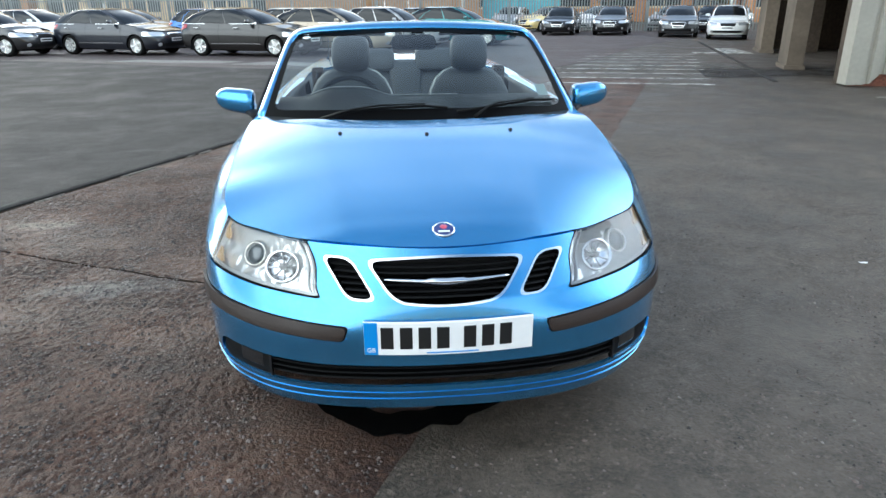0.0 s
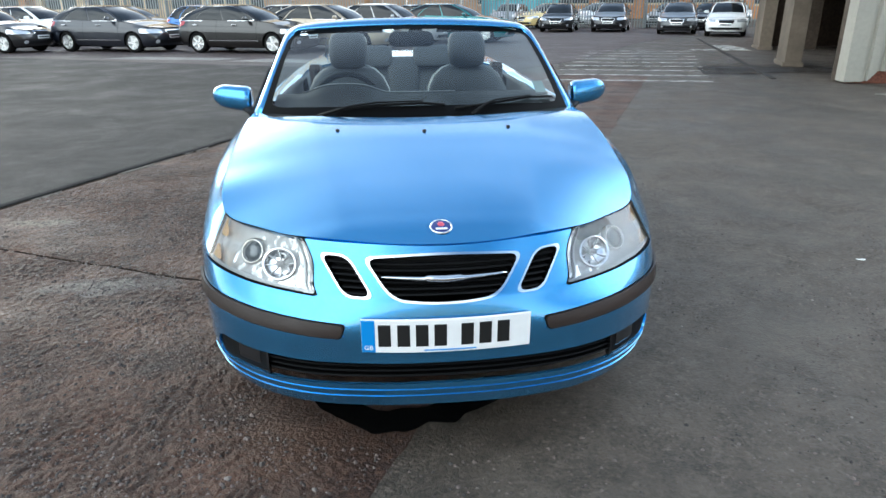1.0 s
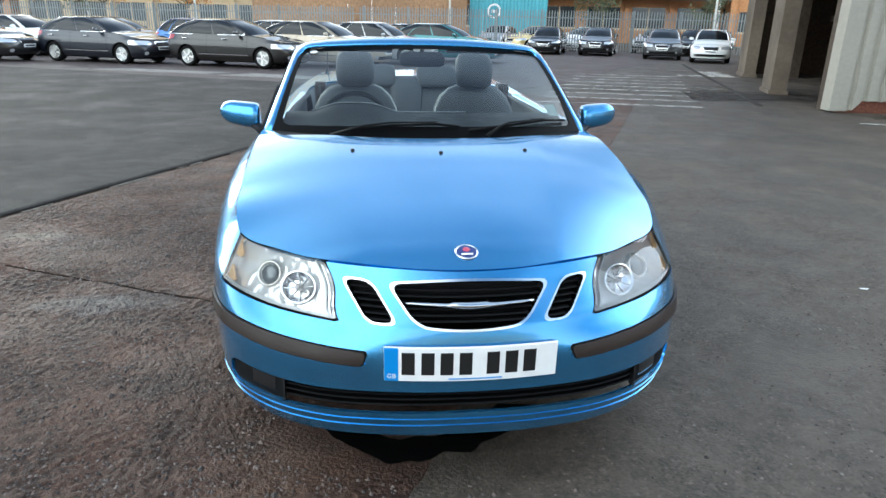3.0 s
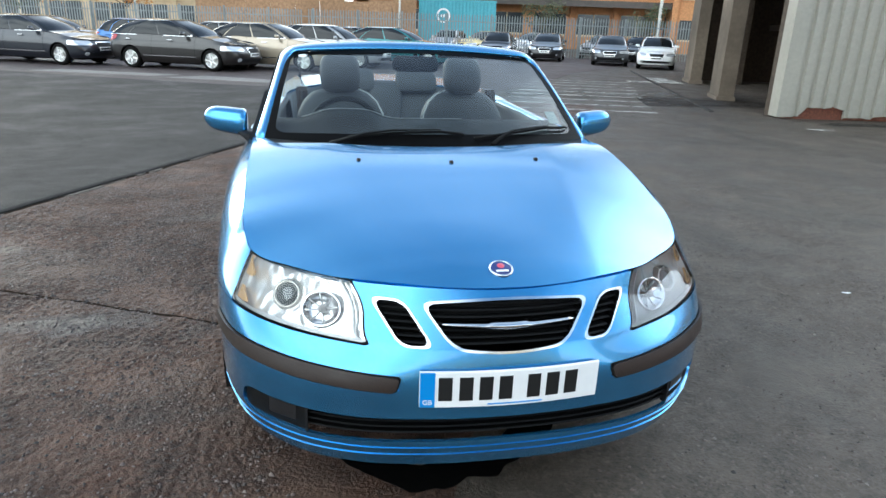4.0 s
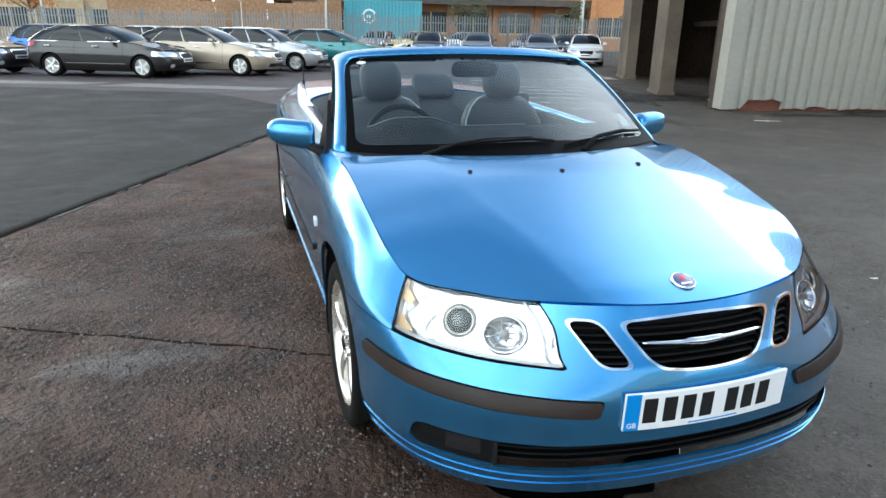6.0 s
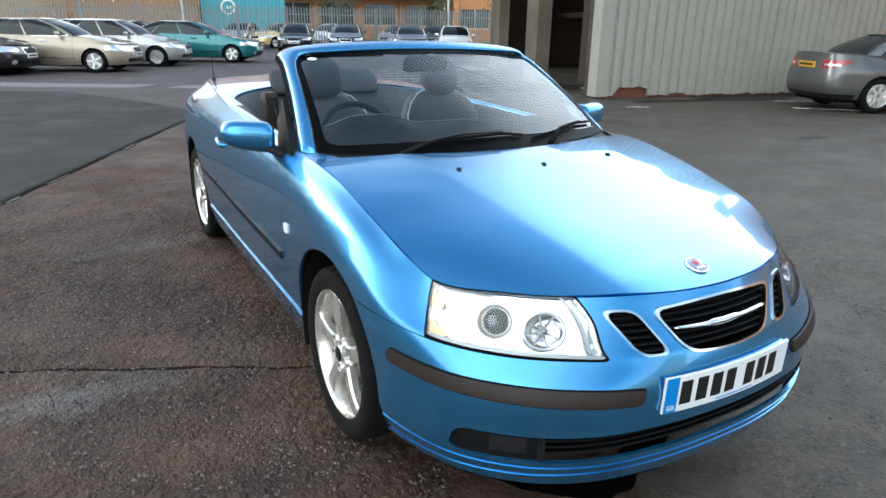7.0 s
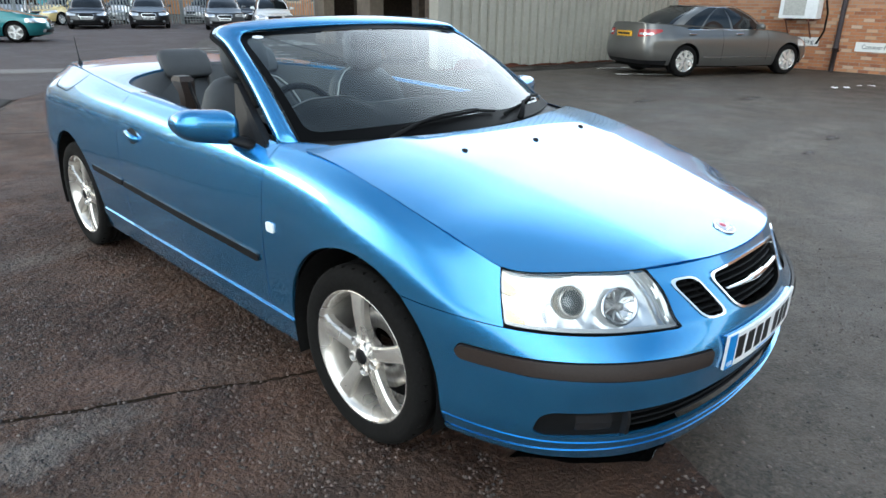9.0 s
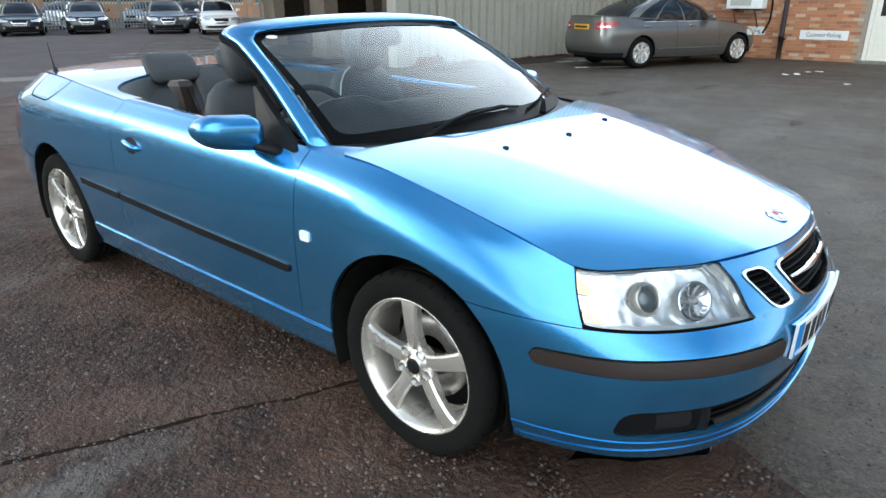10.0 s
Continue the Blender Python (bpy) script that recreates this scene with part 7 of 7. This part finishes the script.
        for yc in (0.0, wb):
            wh = mesh_ob("wheel", *[(np.array(q) * (s, 1, 1) if i == 0 else q) for i, q in enumerate(lathe([(0.20, w - 0.04), (0.225, w - 0.02), (0.27, w - 0.012), (0.305, w - 0.025), (rr - 0.004, w - 0.06), (rr - 0.004, w - 0.19), (0.28, w - 0.22)], 32, "x", centre=(0, yc, rr - 0.004)))], RUBBER, whole, "black tyre")
            v, f = lathe([(0.222, w - 0.026), (0.214, w - 0.018), (0.205, w - 0.04), (0.19, w - 0.11), (0.02, w - 0.12)], 30, "x", centre=(0, yc, rr - 0.004))
            rim2 = mesh_ob("rim", np.array(v) * (s, 1, 1), f, RIMS, wh, "silver alloy rim")
            bmr = bmesh.new()
            for j in range(5 if rim == "five" else 7):
                box(bmr, w - 0.06, w - 0.024, 0.02, 0.212, -0.027, 0.027, m=Matrix.Translation((0, yc, rr - 0.004)) @ Matrix.Rotation(2 * math.pi * j / (5 if rim == "five" else 7) + 0.3 * yc, 4, "X"))
            for q in bmr.verts:
                q.co.x *= s
            part("spokes", bmr, RIMS, rim2)
            v, f = lathe([(0.36, w - 0.30), (0.365, w - 0.02)], 26, "x", -0.2, math.pi + 0.2, (0, yc, rr))
            mesh_ob("arch_liner", np.array(v) * (s, 1, 1), f, DARK, body)
            v, f = lathe([(0.36, w - 0.26), (0.01, w - 0.26)], 20, "x", centre=(0, yc, rr + 0.06))
            mesh_ob("arch_liner", np.array(v) * (s, 1, 1), f, DARK, body)
    boxed("underside", (-w * 0.72, w * 0.72, n + 0.35, t - 0.3, 0.17, 0.26), DARK, body)
    return whole


P_NAVY = car_paint("navy_lacquer", (0.006, 0.008, 0.015), 0.3, 0.35, 0.02)
P_BROWN = car_paint("dark_brown_lacquer", (0.008, 0.006, 0.005), 0.3, 0.35, 0.02)
P_GOLD = car_paint("champagne_lacquer", (0.36, 0.30, 0.22), 0.5, 0.38)
P_SILVER = car_paint("silver_lacquer", (0.42, 0.42, 0.42), 0.6, 0.38)
P_TEAL = car_paint("teal_lacquer", (0.02, 0.16, 0.17), 0.5, 0.38)
P_BLACK = car_paint("black_lacquer", (0.012, 0.012, 0.013), 0.3, 0.3, 0.02)
P_GREY = car_paint("grey_lacquer", (0.05, 0.052, 0.056), 0.5, 0.36, 0.02)
P_WHITE = car_paint("white_lacquer", (0.78, 0.78, 0.77), 0.0, 0.3)
P_PEWTER = car_paint("pewter_lacquer", (0.13, 0.126, 0.118), 0.6, 0.36)
P_BRIGHT = car_paint("bright_blue_lacquer", (0.02, 0.14, 0.42), 0.4, 0.35)
P_YELLOW = car_paint("cream_lacquer", (0.66, 0.52, 0.22), 0.1, 0.35)

parked_car("pewter grey saloon car parked beside the corrugated wall", P_PEWTER, "saloon", (14.58, 4.49), 64, rim="seven", step=0.04)
ROW = 66.1
brown = parked_car("dark brown estate car parked at the edge of the tarmac", P_BROWN, "estate", (-3.14, 19.79), ROW)
navy = parked_car("dark navy estate car parked behind the brown estate", P_NAVY, "estate", (-7.88, 21.4), ROW)
parked_car("champagne gold estate car in the parked row", P_GOLD, "estate", (-0.42, 20.6), ROW)
parked_car("silver hatchback car with a sunlit bonnet in the row", P_SILVER, "hatch", (1.50, 23.0), ROW, trim=BLACK)
parked_car("teal green older estate car in the row", P_TEAL, "estate", (4.35, 24.9), ROW, trim=BLACK)
dark = parked_car("dark grey saloon car facing the lane, parked by the fence", P_BLACK, "saloon", (9.4, 33.8), -22)
parked_car("black estate car facing the lane, parked by the fence", P_BLACK, "estate", (12.1, 33.2), -24)
parked_car("slate grey estate car facing the lane", P_GREY, "estate", (14.4, 29.9), -26)
parked_car("white hatchback car parked beside the warehouse columns", P_WHITE, "hatch", (15.5, 27.2), -28, trim=BLACK)
parked_car("black hatchback car at the edge of the tarmac", P_BLACK, "hatch", (-12.3, 21.8), 75, trim=BLACK)
whitec = parked_car("white estate car behind the black hatchback", P_WHITE, "estate", (-12.4, 25.6), ROW)
bright = parked_car("bright blue hatchback car in the second row", P_BRIGHT, "hatch", (-5.2, 24.6), ROW, trim=BLACK)
silver = parked_car("silver hatchback car in the second row", P_SILVER, "hatch", (7.6, 40.2), -30, trim=BLACK)
cream = parked_car("cream yellow car parked behind the dark saloon", P_YELLOW, "hatch", (9.2, 39.2), -60, trim=BLACK)
for src, x, y, a, lab in ((whitec, -2.2, 27.0, ROW, "white estate car in the second row"), (silver, 1.2, 29.3, ROW, "silver hatchback car in the second row"), (navy, -9.6, 27.9, ROW, "dark navy estate car in the second row"),
                          (whitec, 12.8, 40.0, -50, "white estate car near the fence"), (silver, 17.0, 38.2, -50, "silver hatchback car near the fence"), (silver, 20.0, 37.0, -50, "silver hatchback car near the fence"),
                          (dark, 17.9, 34.4, -40, "dark grey saloon car near the fence"), (whitec, -16.5, 31.0, ROW, "white estate car at the far end"), (silver, -6.0, 33.5, ROW, "silver hatchback car far back in the yard"), (dark, 3.5, 36.5, 70, "dark grey saloon car far back in the yard")):
    tagged(copy_thing(src, pose(x, y, 0.004, 0, 0, a)), lab)


# ---- beyond the yard: palisade fence, lamp posts, hoarding, works buildings, trees ----
GALV = grained("galvanised_steel", (0.24, 0.26, 0.26), 0.5, 20, 0.15, 0.05, 0.5, dirt=0.3)
F0, F2 = Vector((-30, 47, 0)), Vector((30, 34.5, 0))
fd = (F2 - F0).normalized()
fang = math.degrees(math.atan2(fd.y, fd.x))
fence = thing("palisade_fence", "grey galvanised palisade fence with pointed pales", "fence")
fence.matrix_world = pose(F0.x, F0.y, 0, 0, 0, fang)
flen = (F2 - F0).length
bm = bmesh.new()
v = [(-0.034, 0, 0.05), (0.034, 0, 0.05), (0.034, 0, 2.30), (0.012, 0, 2.42), (0, 0, 2.36), (-0.012, 0, 2.42), (-0.034, 0, 2.30)]
fr = [bm.verts.new((x, -0.008 + 0.014 * (abs(x) > 0.02), z)) for x, y, z in v]
bk = [bm.verts.new((x, 0.008, z)) for x, y, z in v]
bm.faces.new(fr[::-1])
bm.faces.new(bk)
for i in range(7):
    bm.faces.new((fr[i], fr[(i + 1) % 7], bk[(i + 1) % 7], bk[i]))
bmesh.ops.recalc_face_normals(bm, faces=bm.faces)
pale = bpy.data.meshes.new("pale")
bm.to_mesh(pale)
bm.free()
pale.materials.append(GALV)
lo, hi = 30.0, flen
step_ = (hi - lo) / 190
for i in range(190):
    o = new("pale", pale)
    o.parent = fence
    o.matrix_local = pose(lo + i * step_, 0, 0)
bm = bmesh.new()
for i in range(180):
    box(bm, i * 0.165 - 0.034, i * 0.165 + 0.034, -0.008, 0.008, 0.05, 2.36)
tagged(part("pale_run", bm, GALV, fence), kind="stuff")
for z in (0.45, 1.95):
    boxed("rail", (0, flen, 0.012, 0.06, z, z + 0.05), GALV, fence)
for x in np.arange(0, flen, 2.75):
    boxed("post", (x - 0.05, x + 0.05, 0.06, 0.16, 0, 2.45), GALV, fence)

LAMP_GREY = grained("lamp_post_paint", (0.50, 0.48, 0.43), 0.5, 20, 0.1, 0.0)
for x, y, h in ((5.3, 43.4, 7), (21.3, 38.2, 7), (-11.2, 43.6, 7), (-21.0, 52, 7), (31, 56, 8)):
    l = thing("lamp_post", "pale grey steel lamp post behind the fence", "lamp post", pose(x, y, 0), "lamp posts")
    mesh_ob("pole", *lathe([(0.11, 0), (0.11, 1.2), (0.07, 1.25), (0.05, h)], 12, "z"), LAMP_GREY, l)
    mesh_ob("arm", *tube([(0, 0, h - 0.05), (0.3, 0, h + 0.15), (1.0, 0, h + 0.22)], 0.035, 8), LAMP_GREY, l)
    boxed("head", (0.9, 1.45, -0.12, 0.12, h + 0.14, h + 0.27), LAMP_GREY, l, bevel=0.03)

TEAL_M = grained("teal_hoarding_paint", (0.10, 0.36, 0.42), 0.5, 8, 0.12, 0.0, dirt=0.3)
cont = thing("shipping_container", "teal blue corrugated container with a round white mark", "container", pose(9.9, 51.6, 0, 0, 0, -12))
vs, fs, i = [], [], 0
prof = []
x = -2.0
while x < 4.0:
    prof += [(x, 0.0), (x + 0.10, 0.0), (x + 0.14, 0.05), (x + 0.24, 0.05)]
    x += 0.28
vs = [(a, b, z) for a, b in prof for z in (0.15, 3.7)]
fs = [(2 * i, 2 * i + 2, 2 * i + 3, 2 * i + 1) for i in range(len(prof) - 1)]
mesh_ob("side", vs, fs, TEAL_M, cont, smooth=False)
boxed("body", (-2.0, 4.1, 0.08, 2.4, 0.0, 3.68), TEAL_M, cont)
for z in (0.0, 3.6):
    boxed("rail", (-2.05, 4.15, -0.04, 0.1, z, z + 0.15), TEAL_M, cont)
v, f = lathe([(0.55, -0.07), (0.55, -0.05), (0.40, -0.05), (0.40, -0.07)], 32, "y", centre=(-0.05, 0, 2.55))
mesh_ob("round_mark", v, f, WHITE, cont, "white ring mark")
boxed("mark_bar", (-0.25, 0.15, -0.07, -0.05, 2.42, 2.62), WHITE, cont)

# brick and render colours are raised and warmed to hold low sunlight
FAR_BRICK_LIT = grained("far_brick_lit", (0.50, 0.24, 0.10), 0.9, 6, 0.25, 0.0, dirt=0.3)
FAR_PALE_LIT = grained("far_render_lit", (0.66, 0.50, 0.31), 0.9, 2, 0.15, 0.0, dirt=0.3)
FAR_ROOF = grained("far_roof", (0.09, 0.075, 0.065), 0.8, 2, 0.2, 0.0, dirt=0.3)
FAR_GLASS = mat("far_window", (0.03, 0.035, 0.04), 0.1)


def works(x, y, a, w, d, h, wall_m_, label, bays, storeys=1, overhang=1.2):
    """A long works building with a row of openings under a deep roof edge."""
    b = thing("works_building", label, "building", pose(x, y, 0, 0, 0, a))
    bay_w = w / bays
    sh = h / storeys
    boxed("wall", (0, w, 0.5, d, 0, h), wall_m_, b)
    for i in range(bays):
        boxed("pier", (i * bay_w - 0.25, i * bay_w + 0.25, 0.1, 0.52, 0, h), wall_m_, b)
        for k in range(storeys):
            win = boxed("window", (i * bay_w + 0.6, (i + 1) * bay_w - 0.6, 0.42, 0.497, k * sh + sh * 0.35, k * sh + sh * 0.82), FAR_GLASS, b)
            boxed("window_frame", (i * bay_w + 0.5, (i + 1) * bay_w - 0.5, 0.38, 0.49, k * sh + sh * 0.30, k * sh + sh * 0.35), FAR_PALE_LIT, win)
            boxed("mullion", ((i + 0.5) * bay_w - 0.05, (i + 0.5) * bay_w + 0.05, 0.39, 0.44, k * sh + sh * 0.35, k * sh + sh * 0.82), FAR_PALE_LIT, win)
    roof = boxed("roof", (-0.6, w + 0.6, -overhang, d + 0.5, h, h + 0.45), FAR_ROOF, b)
    boxed("fascia", (-0.6, w + 0.6, -overhang - 0.05, -overhang, h - 0.15, h + 0.4), FAR_ROOF, roof)
    # unseen block added on top, to cover low bright sky in reflections
    boxed("upper_wall", (0.5, w - 0.5, 2.0, d - 0.5, h + 0.45, h * 2.0 + 4.0), wall_m_, b)
    return b


works(4.0, 69, -12, 40, 14, 4.2, FAR_BRICK_LIT, "long brown brick works with a deep dark canopy roof", 9, 1, 3.2)
works(33.5, 58.0, -20, 16, 10, 7.5, FAR_BRICK_LIT, "orange brick building behind the fence", 4, 2, 0.4)
works(-32, 66, 4, 30, 12, 7.0, FAR_PALE_LIT, "pale rendered building, warm sunlight put into its colour", 8, 2, 0.5)
works(-62, 58, 14, 30, 12, 6.5, FAR_BRICK_LIT, "orange brick terrace, warm sunlight put into its colour", 8, 2, 0.5)
hut = thing("site_wall", "rusty brown sheet hoarding along the fence, sunlight put into its colour", "hoarding", pose(-9.0, 52.5, 0, 0, 0, -6))
# rusty brown, brightened so that the sheet looks sunlit
HOARD_LIT = grained("rusty_sheet_lit", (0.36, 0.21, 0.11), 0.8, 5, 0.3, 0.0, dirt=0.5)
for i in range(9):
    boxed("panel", (i * 1.85, i * 1.85 + 1.83, -0.02 * (i % 2), 0.06, 0, 3.3 + 0.15 * ((i * 7) % 3)), HOARD_LIT, hut)

# low street trees and bushes
BARK = grained("bark", (0.10, 0.075, 0.055), 0.9, 20, 0.4, 0.4)
AUTUMN = grained("autumn_leaf", (0.50, 0.20, 0.035), 0.7, 8, 0.4, 0.0)
LEAF = grained("dull_leaf", (0.075, 0.085, 0.035), 0.7, 8, 0.4, 0.0)
random.seed(3)


def tree_(x, y, h, spread, n=900, leaf=LEAF, words="small street tree with sparse brownish green leaves"):
    t = thing("tree", words, "tree", pose(x, y, 0), "street trees")
    ends = []
    trunk = [(0, 0, 0), (0.05, 0.02, h * 0.25), (-0.03, 0.05, h * 0.5), (0.04, 0, h * 0.78)]
    mesh_ob("trunk", *tube(trunk, 0.1, 8, radii=[0.14, 0.11, 0.08, 0.03]), BARK, t)
    for i in range(14):
        z = h * random.uniform(0.3, 0.75)
        a = random.uniform(0, 6.28)
        r = spread * random.uniform(0.5, 1.0)
        p1 = (math.cos(a) * r * 0.5, math.sin(a) * r * 0.5, z + h * 0.12)
        p2 = (math.cos(a) * r, math.sin(a) * r, z + h * random.uniform(0.1, 0.3))
        mesh_ob("limb", *tube([(0, 0, z), p1, p2], 0.03, 5, radii=[0.05, 0.03, 0.01]), BARK, t)
        ends += [p1, p2]
    vs, fs = [], []
    for i in range(n):
        c = Vector(random.choice(ends)) + Vector((random.gauss(0, 0.32), random.gauss(0, 0.32), random.gauss(0, 0.28)))
        q = Euler((random.uniform(0, 6.3), random.uniform(0, 6.3), 0)).to_matrix()
        s = random.uniform(0.05, 0.12)
        k = len(vs)
        vs += [c + q @ Vector(p) * s for p in ((-1, 0, 0), (0, -0.5, 0.1), (1, 0, 0), (0, 0.5, 0.1))]
        fs.append((k, k + 1, k + 2, k + 3))
    mesh_ob("crown", vs, fs, leaf, t, smooth=False)


for x, y, h, s in ((17.5, 50, 4.0, 1.6), (24.5, 46, 3.6, 1.6), (29.5, 43.0, 3.8, 1.8), (-2, 56, 4.5, 1.8), (-20, 48, 4.5, 1.8), (13.5, 55, 4.2, 1.8)):
    tree_(x, y, h, s)

for x, y, h, s in ((-25, 52, 6.5, 2.6), (-20.5, 54, 7, 2.8), (-14.5, 55, 6, 2.4), (-36, 50, 7, 3.0), (-8.5, 60, 8, 2.8), (-3.0, 63, 8, 2.6), (2.5, 61, 7.5, 2.4), (-29, 56, 7.5, 2.8)):
    tree_(x, y, h, s, 2200, AUTUMN, "tree with orange autumn leaves behind the fence")

# unseen block added behind the camera, which only the paintwork mirrors
nb = thing("neighbour_building", "plain unseen block behind the camera, added for reflections", "building", pose(-14, -34, 0, 0, 0, 0))
boxed("wall", (0, 34, -10, 0, 0, 5.5), FAR_PALE_LIT, nb)
boxed("roof", (-0.5, 34.5, -10.5, 0.4, 5.5, 5.9), FAR_ROOF, nb)

# bricks of the office wall where the camera sees them, laid in stretcher bond
bm = bmesh.new()
box(bm, -0.107, 0.107, -0.0325, 0.0325, -0.004, 0.006, bevel=0.003)
brick_me = bpy.data.meshes.new("brick")
bm.to_mesh(brick_me)
bm.free()
brick_me.materials.append(BRICK_M)
random.seed(11)
row, z = 0, 0.04
while z < SH - 0.03:
    x = S0 + 0.112 + (0.1125 if row % 2 else 0)
    while x < S1 - 0.10:
        b = new("brick", brick_me)
        b.parent = brick_wall
        b.matrix_local = pose(x + random.uniform(-0.002, 0.002), z, 0.013 + random.uniform(-0.002, 0.003), random.uniform(-0.6, 0.6), random.uniform(-0.5, 0.5), random.uniform(-0.3, 0.3))
        x += 0.225
    row += 1
    z += 0.075
